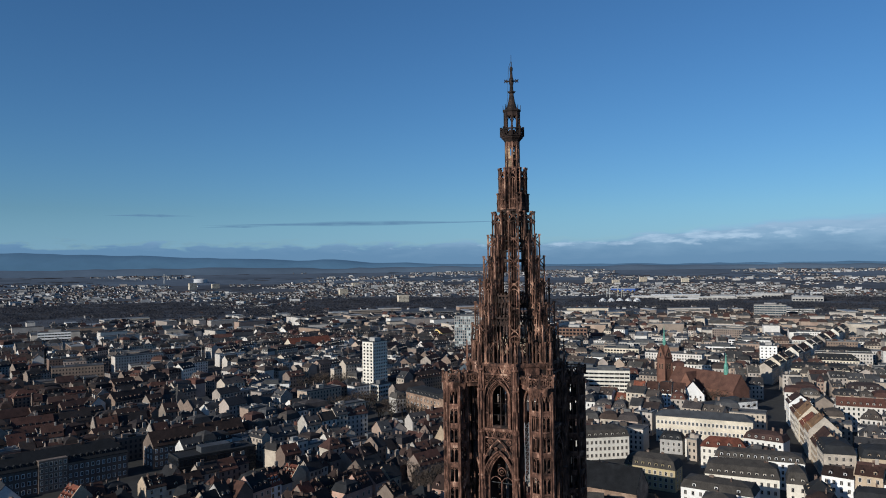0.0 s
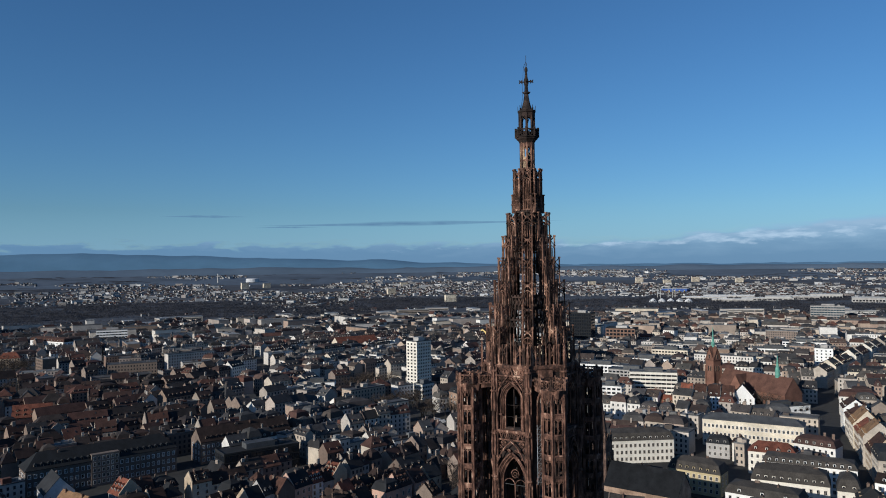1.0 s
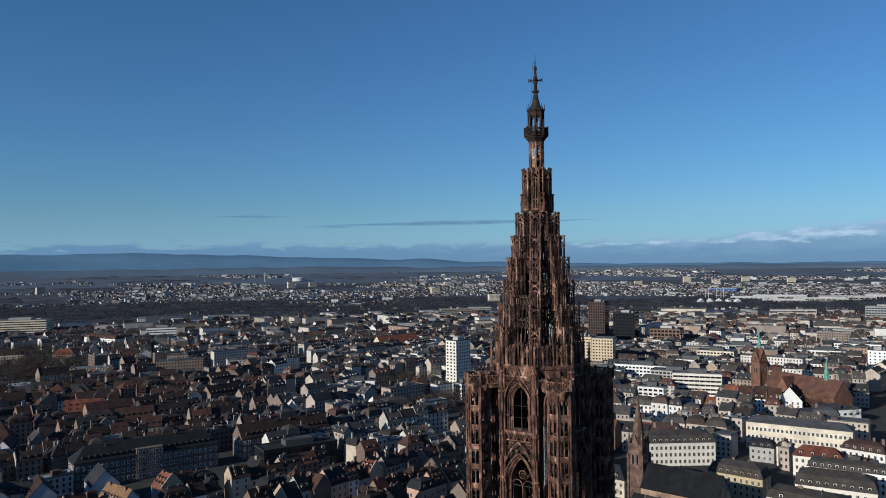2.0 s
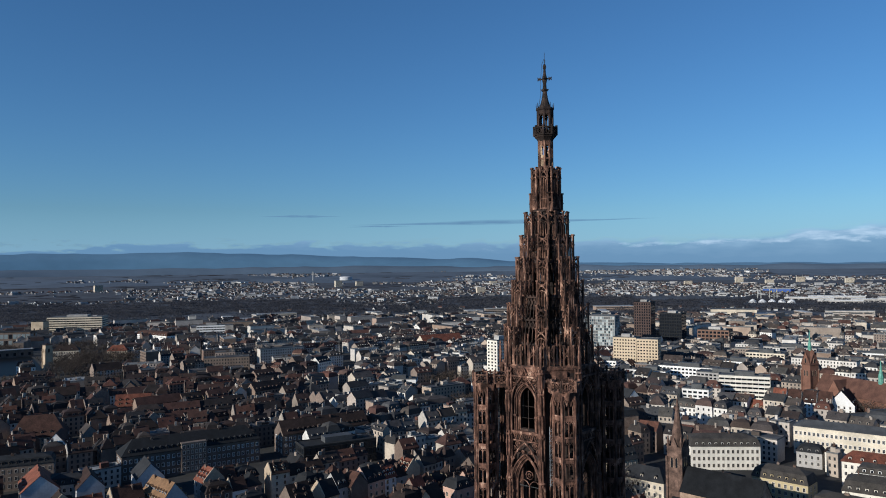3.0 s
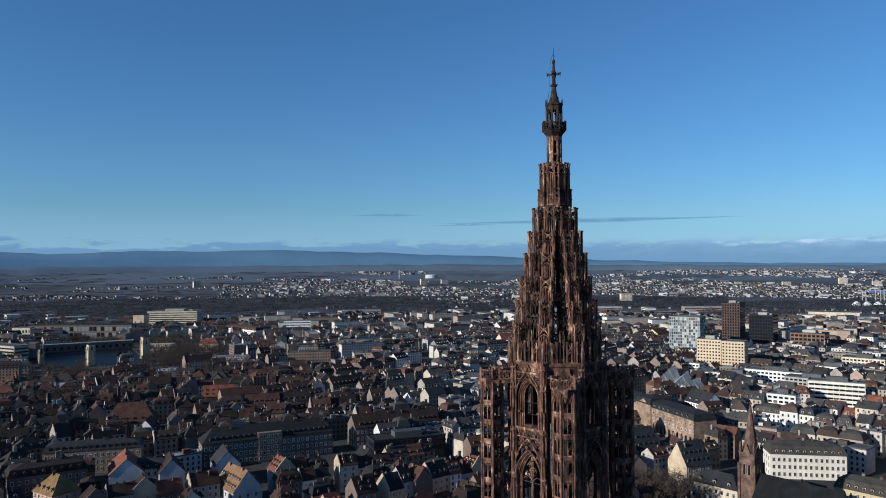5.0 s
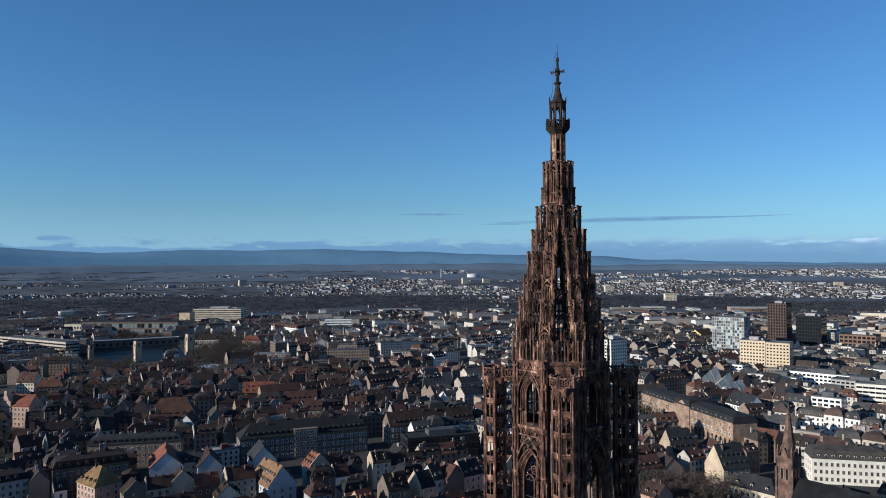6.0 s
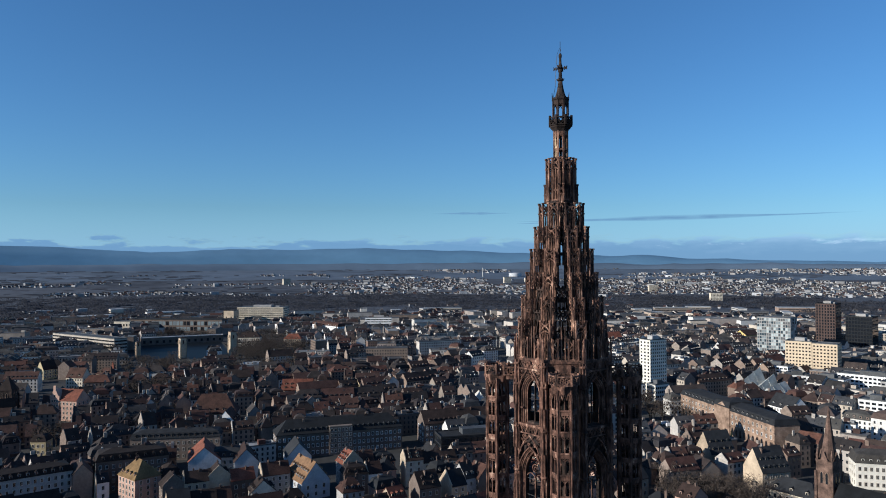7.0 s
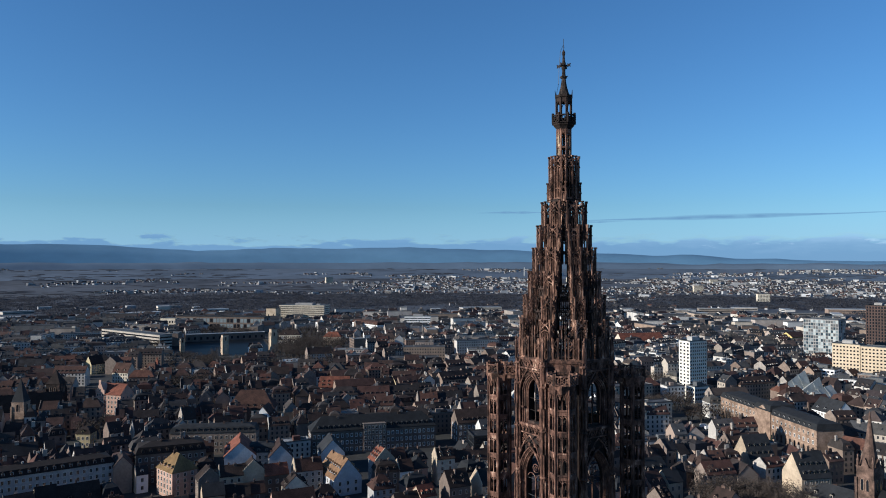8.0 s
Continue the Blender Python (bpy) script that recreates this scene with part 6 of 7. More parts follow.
office("low_white_hall", "long low white hall with a grey flat roof", -742, 1062, deg(12), 66, 18, 12, WALLS["white"], 12, 2, None, 0.35, 0.9, ROOFS["zinc"], 3, False)
house("white_terrace", "long white terrace of houses with a brown mansard roof", "building", -644, 996, deg(-24), 78, 14, 15, 21, "white", "brown", "mansard", 3.0, 3.2, 10, 3, True)
office("white_banded_block", "white block with bands of windows among old roofs", -608, 1092, deg(28), 44, 18, 22, WALLS["white"], 10, 5, None, 0.4, 0.9, ROOFS["zinc"], 4)
house("red_hall", "long hall with a big red-brown tile roof", "hall", -206, 996, deg(42), 62, 22, 11, 20, "cream", "red", "gable", 5, 5, 0, 0, False)
house("yellow_gable_hall", "house with a bright yellow gable end", "house", -27, 1100, deg(48), 24, 22, 15, 21, "yellow", "brown", "gable", 5, 5, 0, 0, False, wall_mat=BRIGHT_YELLOW)
office("car_deck", "long low building with horizontal bands", -70, 1566, deg(31), 110, 30, 17, WALLS["grey"], 20, 4, GLASS, 0.5, 0.95, ROOFS["zinc"], 4, False)
office("pale_superstore", "pale flat store with a rose panel", 283, 1656, deg(-10), 90, 40, 16, WALLS["cream"], 9, 1, None, 0.3, 0.5, ROOFS["zinc"], 3, False)
office("blue_store", "blue store with a yellow panel", 640, 2900, deg(-25), 95, 60, 16, SIGN_BLUE, 5, 1, SIGN_YELLOW, 0.5, 0.2, HALL, 0, False)
for d, r, L in ((22, 2560, 90), (19.0, 2380, 70), (24.5, 2350, 80)):
    x, y, _ = bearing(d, r)
    office("pale_exhibition_hall", "large white exhibition hall with a flat roof", x, y, deg(-22), L, 60, 13, WALLS["grey"], 10, 1, None, 0.4, 0.7, HALL, 0, False)
office("green_slab", "grey-green office slab with window bands", 585, 1410, deg(-24), 56, 18, 33, WALLS["grey"], 12, 7, GLASS_BLUE, 0.5, 0.9, ROOFS["zinc"], 3)
for d, r, h in ((-20.5, 3500, 46), (-18.9, 3550, 34), (-9.5, 2900, 40), (-5.0, 2300, 38), (-37.5, 3450, 44), (9.5, 3600, 40), (13.5, 3650, 36), (-8.5, 3500, 30), (6, 3450, 28), (11.5, 3550, 26), (16.5, 3600, 30)):
    x, y, _ = bearing(d, r)
    ob = office("far_tower_block", "distant pale apartment block", x, y, deg(-d + 20), 34, 14, 0.62 * h + rise(r), WALLS["cream"], 8, 6, None, 0.4, 0.6, ROOFS["zinc"], 0, False, rise(r))
g = Geo()
g.strut((0, 0, 0), (0, 0, 48), 3.0, 10, 0, 2.2)
ch = thing("factory_chimney", -1500, 3690, rise(3980), 0, "tall pale factory chimney on the plain", "chimney")
part("stack", g.mesh("stack", [CONCRETE]), ch)

g = Geo()
g.strut((0, 0, 0), (0, 0, 34), 1.2, 8, 0, 0.9)
g.lathe([(1.5, 33.4), (1.5, 34.4)], 8)
STACK = g.mesh("shaft", [CONCRETE])
for x, y in ((471, 2392), (480, 2390), (503, 2384), (515, 2380), (523, 2378)):
    part("shaft", STACK, thing("steel_stack", x, y, 0, 0, "thin grey smoke stack of the far works", "chimney", "works stacks"))
g = Geo()
g.lathe([(11, 0), (11, 3.0), (9.0, 6), (4.5, 9.5), (0.6, 11.5)], 10)
TENT = g.mesh("canopy", [PALE_HALL])
for k in range(5):
    part("canopy", TENT, thing("white_dome", 424 + 24 * k, 2214 - 5.5 * k, 0, 0, "white tent-like storage dome of the far works", "dome", "storage domes"))
for x, y, L, W, h in ((600, 2330, 130, 40, 10), (690, 2390, 150, 50, 11), (760, 2250, 140, 34, 9), (860, 2330, 150, 40, 10), (640, 2180, 110, 30, 9)):
    office("pale_exhibition_hall", "large white exhibition hall with a flat roof", x, y, deg(-18), L, W, h, WALLS["grey"], 10, 1, None, 0.4, 0.7, PALE_HALL, 0, False)
g = Geo()
g.lathe([(34, 0), (34, 17), (33, 18.5), (10, 20)], 28)
part("drum_wall", g.mesh("drum_wall", [WALLS["chalk"]]), thing("round_hall", -1340, 3760, rise(4000), 0, "low round pale hall on the plain", "hall"))

# ---------------------------------------------------------------- the old town's rows of houses
GRIDS = (radians(50), radians(-21))     # the streets' lie west and east of the cathedral


def warp(u, v, base):
    """The bent street grid: from rows and plots to the plan."""
    c, s = math.cos(base), math.sin(base)
    x, y = c * u - s * v, s * u + c * v
    x += 16 * math.sin(y / 95 + 0.7) + 7 * math.sin((x + 0.6 * y) / 47)
    y += 14 * math.sin(x / 110 + 1.9) + 6 * math.sin((y - 0.5 * x) / 53)
    return x, y


def seen(x, y, margin=2.0):
    """Inside the wedge of the plan that the flight looks over."""
    d = math.degrees(math.atan2(x - HX, y - HY))
    return -64 - margin < d < 36 + margin


def near_street(x, y):
    for (x0, y0, x1, y1, half) in STREETS:
        dx, dy = x1 - x0, y1 - y0
        q = max(0.0, min(1.0, ((x - x0) * dx + (y - y0) * dy) / (dx * dx + dy * dy)))
        if math.hypot(x - x0 - q * dx, y - y0 - q * dy) < half:
            return True
    return False


STREETS = [(-700, 690, -650, 760, 62), (-596, 478, -584, 486, 24), (-436, 366, -424, 358, 9), (-760, 800, -860, 900, 46), (-600, 640, -570, 560, 34), (-910, 960, -840, 985, 30), (-640, 660, -560, 590, 36), (-530, 690, -720, 935, 40), (-700, 690, -770, 800, 40), (176, 385, 221, 538, 12), (219, 538, 285, 680, 14), (281, 683, 426, 888, 15), (426, 888, 636, 1188, 15), (-60, 470, -20, 545, 18), (-70, 560, -45, 480, 14), (-260, 330, -235, 470, 7),
           (-540, 430, -650, 640, 22), (-650, 640, -760, 930, 22), (-625, 760, -600, 800, 40), (-222, 342, -172, 392, 19), (-142, 383, -108, 411, 8), (-51, 572, 23, 470, 11),
           (124, 475, 176, 451, 8), (113, 359, 149, 343, 8), (171, 634, 205, 578, 9), (-303, 170, -267, 246, 13), (-100, 570, -60, 610, 18), (-14, 376, 20, 378, 21), (-135, 640, -60, 900, 6),
           (138, 588, 185, 568, 12), (110, 632, 150, 612, 11), (160, 535, 210, 540, 9), (-610, 775, -545, 805, 42), (-373, 303, -345, 283, 12), (-250, 262, -226, 238, 13), (62, 402, 112, 424, 26), (96, 372, 90, 350, 15), (122, 566, 116, 548, 9), (-188, 424, -184, 414, 7), (-145, 722, -104, 668, 20), (-235, 700, -318, 920, 13), (-505, 630, -440, 642, 26), (-482, 482, -442, 462, 22)]
WALL_NAMES = {"white": "white plastered", "cream": "cream plastered", "beige": "beige plastered", "grey": "grey plastered", "rose": "rose plastered", "yellow": "yellow plastered", "stone": "dark stone", "brick": "red brick"}
ROOF_NAMES = {"brown": "steep brown tile roof", "dark": "steep blackened tile roof", "red": "steep red tile roof", "slate": "grey slate roof", "weathered": "weathered grey-brown roof", "tan": "sun-bleached tile roof", "zinc": "grey zinc roof", "ochre": "yellow-brown tile roof"}
rng = random.Random(11)


def lots(block_u, block_v, l0, l1, w0, w1, steep0, steep1):
    """Plots of a street grid: two rows back to back in each block, and small houses in the yards."""
    out = []
    for bv in range(int(-1450 / block_v), int(2350 / block_v)):
        for bu in range(int(-2720 / block_u), int(2720 / block_u)):
            u0 = bu * block_u + (bv % 3) * 0.31 * block_u
            deep = block_v * rng.uniform(0.86, 1.0)
            for row in (0, 1):
                u = u0
                style = (rng.random(), rng.uniform(8.0, 12.5), rng.uniform(steep0, steep1), rng.uniform(w0, w1), rng.uniform(-0.16, 0.16))
                while u < u0 + block_u - l0:
                    L = rng.uniform(l0, l1) if rng.random() < 0.85 else rng.uniform(l1, 1.7 * l1)
                    W = style[3] * rng.uniform(0.95, 1.05)
                    v = bv * block_v + (0.19 if row == 0 else 0.62) * deep + rng.uniform(-1.2, 1.2)
                    out.append((u + L / 2, v, L, W, row, rng.random(), style))
                    u += L + (rng.uniform(2, 6) if rng.random() < 0.12 else 0.0)
                if row == 0:
                    for k in range(rng.choice((0, 1, 1, 2))):
                        out.append((u0 + rng.uniform(0.1, 0.8) * block_u, bv * block_v + 0.40 * deep, rng.uniform(5, 9), rng.uniform(6, 10), 2, rng.random(), style))
    return out


city = []
OLD_LOTS, OUTER_LOTS, NEW_LOTS = lots(62, 39, 5.8, 12.0, 8.5, 11.5, 0.85, 1.22), lots(84, 46, 9.0, 19.0, 10.5, 13.5, 0.7, 1.05), lots(74, 44, 9.0, 17.0, 10.5, 13.5, 0.8, 1.1)
for base, inner, (u, v, L, W, row, luck, style) in [(GRIDS[0], True, p) for p in OLD_LOTS] + [(GRIDS[0], False, p) for p in OUTER_LOTS] + [(GRIDS[1], True, p) for p in NEW_LOTS]:
    x, y = warp(u, v, base)
    if (math.degrees(math.atan2(x - HX, y - HY)) < 2) != (base > 0):
        continue
    r = math.hypot(x - HX, y - HY)
    if base > 0 and inner != (r < 560 + 90 * noise.noise((x / 120.0, y / 120.0, 5.0)) + (130 if x < -330 else 0)):
        continue
    if not 215 < r < 1560 or not seen(x, y, 3 if r > 400 else 6):
        continue
    xa, ya = warp(u + 1, v, base)
    turn = math.atan2(ya - y, xa - x)
    stretch = math.hypot(xa - x, ya - y)
    L = L * stretch
    if luck < (0.16 if base > 0 else 0.10) and row < 2:
        turn, L, W = turn + math.pi / 2, W * rng.uniform(0.9, 1.2), min(L, 11.0)
    if near_street(x, y) or math.hypot(x - TX, y - TY) < 60:
        continue
    if base > 0 and noise.noise((x / 38.0, y / 38.0, 2.0)) > 0.36:
        continue
    city.append((r, x, y, turn + style[4] + rng.gauss(0, 0.03), L, W, luck, style))
blocks = []
for _ in range(900):
    d, r = rng.uniform(-66, 38), rng.uniform(760, 1560)
    if (-24 < d < 3 and r < 1150) or (d <= -24 and rng.random() < 0.7) or (3 <= d and r < 850 and rng.random() < 0.6) or len(blocks) > 420:
        continue
    x, y, _ = bearing(d, r)
    L, W, turn = rng.uniform(22, 62), rng.uniform(12, 19), rng.choice((0.68, 0.68 + math.pi / 2) if d < 2 else (-0.37, -0.37 + math.pi / 2)) + rng.uniform(-0.2, 0.2)
    if near_street(x, y) or not free(x, y, turn, L / 2, W / 2, 2.0):
        continue
    TAKEN.append((x, y, turn, L / 2 + 5, W / 2 + 5))
    blocks.append((r, x, y, turn, L, W, rng.uniform(10, 21), 0, "flat", 1.0 if rng.random() < (0.85 if d > -26 else 0.35) else 0.0))
city.sort()
near_count = 0
far_list = [b[:6] + (b[6], b[6] + 0.1) + b[8:] for b in blocks]
for r, x, y, turn, L, W, luck, style in city:
    if not free(x, y, turn, L / 2 - 0.5, W / 2 - 0.5, 0.0):
        continue
    d = math.degrees(math.atan2(x - HX, y - HY))
    new_town = 1 / (1 + math.exp(-(d - 4) / 6.0))
    if d < -3 and r < 420:
        new_town *= 0.2
    if r > 430:
        new_town = max(new_town, 0.72 * math.exp(-((d + 14) / 13) ** 2), 0.5 if r > 900 else 0.0)
    eave = style[1] + rng.uniform(-1.8, 1.8) + (3.0 + rng.uniform(-1.5, 2.5)) * new_town
    kind = "gable"
    q = style[0] if new_town > 0.5 else rng.random()
    if q < 0.12 + 0.23 * new_town:
        kind = "mansard"
    elif q < 0.27 + 0.21 * new_town:
        kind = "hip"
    elif q < 0.30 + 0.50 * new_town and r > 420:
        kind = "flat"
    top = eave + (W / 2) * (style[2] - 0.25 * new_town) if kind == "gable" else eave + 3.5 + 1.5 * style[2]
    if near_count < 300:
        near_count += 1
        pale = new_town if d > 2 else 0.25 * new_town
        wall = rng.choices(["white", "cream", "beige", "grey", "rose", "yellow", "stone"], [0.9 + 5 * pale, 0.9 + 3 * pale, 1.8, 1.2, 2.0, 0.12, 2.6 * (1 - pale)])[0]
        roof = rng.choices(["brown", "dark", "red", "slate"], [3.6, 3.8, 2.7, 1.7 + 5 * new_town])[0]
        kind = "gable" if kind == "flat" else kind
        if roof == "slate" and new_town > 0.4 and rng.random() < 0.7:
            roof = "weathered"
        if kind == "mansard":
            roof = "weathered" if new_town > 0.4 and rng.random() < 0.6 else "slate" if rng.random() < 0.6 else "dark"
        house("town_house", "%s town house with %s" % (WALL_NAMES[wall], ROOF_NAMES[roof] if kind != "mansard" else "%s mansard roof and dormers" % ("grey-brown" if roof == "weathered" else "dark")), "house", x, y, turn, L, W, eave, top, wall, roof, kind,
              bay=3.0, dormers=rng.choice((0, 2, 3)) if L > 8 else rng.choice((0, 1, 2)), chimneys=rng.choice((1, 1, 2)), windows=True if near_count <= 18 else "far", group="old town houses", rng=rng, party=0.4, gable_windows=rng.random() < 0.3, rows=2 if rng.random() < 0.3 and kind == "gable" else 1)
    else:
        TAKEN.append((x, y, turn, L / 2, W / 2))
        far_list.append((r, x, y, turn, L, W, eave, top, kind, new_town))


def far_town(name, label, items, roof_mat, wall_mat):
    """Many far houses in one mesh."""
    g = Geo()
    for r, x, y, turn, L, W, eave, top, kind, nt in items:
        g.at(x, y, 0, turn)
        walls_geo(g, L, W, eave, top, kind, 0)
        roof_geo(g, L, W, eave, top, kind, 4 if kind == "flat" else 1)
        if kind == "flat" and r < 1250:
            for k in range(rng.choice((1, 2, 3))):
                px, py, ps = rng.uniform(-0.35, 0.35) * L, rng.uniform(-0.25, 0.25) * W, rng.uniform(0.8, 2.6)
                g.box(px - ps, px + ps, py - ps * 0.7, py + ps * 0.7, eave + 0.25, eave + rng.uniform(1.0, 3.0), rng.choice((0, 1, 4)))
        elif kind != "flat" and r < 1150:
            for k in range(rng.choice((0, 1, 2, 4))):
                s, up = rng.choice((-1, 1)), rng.uniform(0.3, 0.8) * (top - eave)
                if kind == "mansard":
                    break
                px, py = rng.uniform(-0.4, 0.4) * (L - 3), s * slope_at(W, eave, top, kind, up)
                dz = -0.5 * (top - eave) / (W / 2)
                z = eave + up + 0.42
                p = [(px - 0.4, py, z), (px + 0.4, py, z), (px + 0.4, py + s * 0.9, z + 1.8 * dz), (px - 0.4, py + s * 0.9, z + 1.8 * dz)]
                g.add(p if s > 0 else p[::-1], [(3, 2, 1, 0)], 2)
        for k in range(rng.choice((0, 1, 1, 2))):
            cx, cy, cw = rng.uniform(-0.4, 0.4) * L, rng.uniform(-0.1, 0.1) * W, rng.uniform(0.4, 1.1)
            cz = top - 1.5 if kind != "flat" else eave
            g.box(cx - cw, cx + cw, cy - 0.4, cy + 0.4, cz, (top if kind != "flat" else eave) + rng.uniform(1.0, 2.4), 3)
        if kind == "gable" and rng.random() < 0.3:
            x0 = -L / 2 - 0.42
            prof = [(-W / 2 - 0.1, 0), (W / 2 + 0.1, 0), (W / 2 + 0.1, eave + 0.75), (0, top + 0.85), (-W / 2 - 0.1, eave + 0.75)]
            g.add([(x0, yy, zz) for yy, zz in prof] + [(x0 + 0.4, yy, zz) for yy, zz in prof], [(4, 3, 2, 1, 0), (5, 6, 7, 8, 9)] + [(k, (k + 1) % 5, 5 + (k + 1) % 5, 5 + k) for k in range(5)], 3)
        if r < 1150:
            floors = max(2, int(eave / 3.1))
            n = max(2, int(L / 2.9))
            for s in (-1, 1):
                for f in range(floors):
                    for k in range(n):
                        wx, z = (-0.5 + (k + 0.5) / n) * (L - 0.6), 1.4 + f * (eave - 1.2) / floors
                        yy = s * (W / 2 + 0.05)
                        p = [(wx - 0.55, yy, z), (wx + 0.55, yy, z), (wx + 0.55, yy, z + 1.7), (wx - 0.55, yy, z + 1.7)]
                        g.add(p if s < 0 else p[::-1], [(0, 1, 2, 3)], 2)
            if kind != "flat" and rng.random() < 0.6:
                nd = max(1, int(L / 4))
                for s in (-1, 1):
                    for k in range(nd):
                        up = 0.14 * (top - eave)
                        dy, dx, z = s * (slope_at(W, eave, top, kind, up) - 0.1), (-0.5 + (k + 0.5) / nd) * L * 0.9, eave + up
                        y0, y1 = min(dy, dy - s * 1.8), max(dy, dy - s * 1.8)
                        g.box(dx - 0.65, dx + 0.65, y0, y1, z, z + 1.5, 0)
                        g.box(dx - 0.8, dx + 0.8, y0 - 0.1, y1 + 0.1, z + 1.5, z + 1.68, 1)
                        wy = dy + s * 0.04
                        p = [(dx - 0.42, wy, z + 0.35), (dx + 0.42, wy, z + 0.35), (dx + 0.42, wy, z + 1.3), (dx - 0.42, wy, z + 1.3)]
                        g.add(p if s < 0 else p[::-1], [(0, 1, 2, 3)], 2)
    g.at()
    tagged(new(name, g.mesh(name, [wall_mat, roof_mat, FAR_WINDOW, FAR_CHIMNEY, FLAT_ROOF])), label, "houses", "", "stuff")


old = [h for h in far_list if h[9] < 0.45]
far_town("old_town_roofs", "dense old town houses with brown and red tile roofs", old, FAR_ROOF_OLD, FAR_WALL_OLD)
far_town("new_town_roofs", "dense town houses with slate, zinc and red roofs and pale walls", [h for h in far_list if h[9] >= 0.45], FAR_ROOF_NEW, FAR_WALL)

# large flat halls and blocks beyond the old town
g = Geo()
for k in range(85):
    d, r = rng.uniform(-66, 38), rng.uniform(1480, 1900)
    if d < -22 and rng.random() < 0.45:
        continue
    x, y, _ = bearing(d, r)
    g.at(x, y, 0, radians(-d) + rng.choice((0.25, 0.25 + math.pi / 2)) + rng.uniform(-0.15, 0.15))
    L, W, h = rng.uniform(25, 105), rng.uniform(14, 34), rng.uniform(5, 11)
    g.box(-L / 2, L / 2, -W / 2, W / 2, 0, h - 0.02, 0)
    g.box(-L / 2 - 0.3, L / 2 + 0.3, -W / 2 - 0.3, W / 2 + 0.3, h, h + 1.0, 1)
    for s in (-1, 1):
        for f in range(int(h / 4)):
            z = 1.5 + 4 * f
            p = [(-L / 2 + 1, s * (W / 2 + 0.06), z), (L / 2 - 1, s * (W / 2 + 0.06), z), (L / 2 - 1, s * (W / 2 + 0.06), z + 1.8), (-L / 2 + 1, s * (W / 2 + 0.06), z + 1.8)]
            g.add(p if s < 0 else p[::-1], [(0, 1, 2, 3)], 2)
tagged(new("large_halls", g.at().mesh("large_halls", [FAR_WALL, HALL, FAR_WINDOW])), "large pale flat-roofed halls and blocks beyond the old town", "halls", "", "stuff")

# far suburbs
g = Geo()
for k in range(27000):
    d = rng.uniform(-68, 40)
    r = 1900 + 2950 * rng.random() ** 0.8
    dens = noise.noise((d * 0.09, r / 420.0, 3.0)) + 0.35 * noise.noise((d * 0.5, r / 130.0, 9.0))
    side = 0.25 / (1 + math.exp(-(d + 22) / 9.0)) + 0.75 / (1 + math.exp(-(d + 40) / 3.0))
    if dens < 0.27 - 0.40 * side + (0.5 if 1950 < r < 2650 else 0.0) + (0.30 if r > 4200 else 0.16 if r > 3500 else -0.10 if r > 2650 else 0):
        continue
    x, y, _ = bearing(d, r)
    z = rise(r)
    g.at(x, y, z - 0.5, radians(-d) + rng.gauss(0.2, 0.5))
    big = rng.random() < 0.07
    L, W, h = (rng.uniform(14, 36), rng.uniform(8, 12), rng.uniform(6, 12)) if big else (rng.uniform(5.5, 12), rng.uniform(5, 8), rng.uniform(3.2, 5.5))
    if big:
        g.box(-L / 2, L / 2, -W / 2, W / 2, 0, h, 0)
        g.box(-L / 2 - 0.3, L / 2 + 0.3, -W / 2 - 0.3, W / 2 + 0.3, h, h + 0.8, 2)
    else:
        walls_geo(g, L, W, h, h + W * 0.45, "gable", 0)
        roof_geo(g, L, W, h, h + W * 0.45, "gable", 1, 0.4, 0.2)
tagged(new("far_suburbs", g.at().mesh("far_suburbs", [SUBURB, FAR_ROOF_NEW, HALL])), "distant suburbs of pale blocks and small houses on the plain", "houses", "", "stuff")

# winter woods on the plain
g = Geo()


def clump(x, y, z, w, h, n):
    """A bare crown: a loose heap of small slanting blades with gaps."""
    for _ in range(n):
        a, q, e = rng.uniform(0, 6.283), math.sqrt(rng.random()), rng.random()
        px, py, pz = x + w * q * math.cos(a), y + w * q * math.sin(a), z + h * (0.15 + 0.85 * e * (1 - 0.5 * q * q))
        t, s, b = rng.uniform(0, 6.283), w * rng.uniform(0.07, 0.16), h * rng.uniform(0.05, 0.13)
        g.add([(px - s * math.cos(t), py - s * math.sin(t), pz - b), (px + s * math.cos(t), py + s * math.sin(t), pz - b * rng.random()), (px + rng.uniform(-s, s) * 0.5, py + rng.uniform(-s, s) * 0.5, pz + b)], [(0, 1, 2)])


def copse(x, y, z, turn, L, W, h):
    """A low patch of bare wood with an uneven rim and top."""
    g.at(x, y, z, turn)
    n = 11
    rim = [(rng.uniform(0.75, 1.1), 2 * math.pi * k / n) for k in range(n)]
    vs = [(L * q * math.cos(a), W * q * math.sin(a), -1.0) for q, a in rim] + [(0.8 * L * q * math.cos(a), 0.62 * W * q * math.sin(a), h * rng.uniform(0.5, 0.9)) for q, a in rim]
    vs += [(0.45 * L * q * math.cos(a), 0.3 * W * q * math.sin(a), h * rng.uniform(0.75, 1.1)) for q, a in rim] + [(0, 0, h)]
    fs = [(i * n + k, i * n + (k + 1) % n, (i + 1) * n + (k + 1) % n, (i + 1) * n + k) for i in range(2) for k in range(n)] + [(2 * n + k, 2 * n + (k + 1) % n, 3 * n) for k in range(n)]
    g.add(vs, fs)
    g.at()


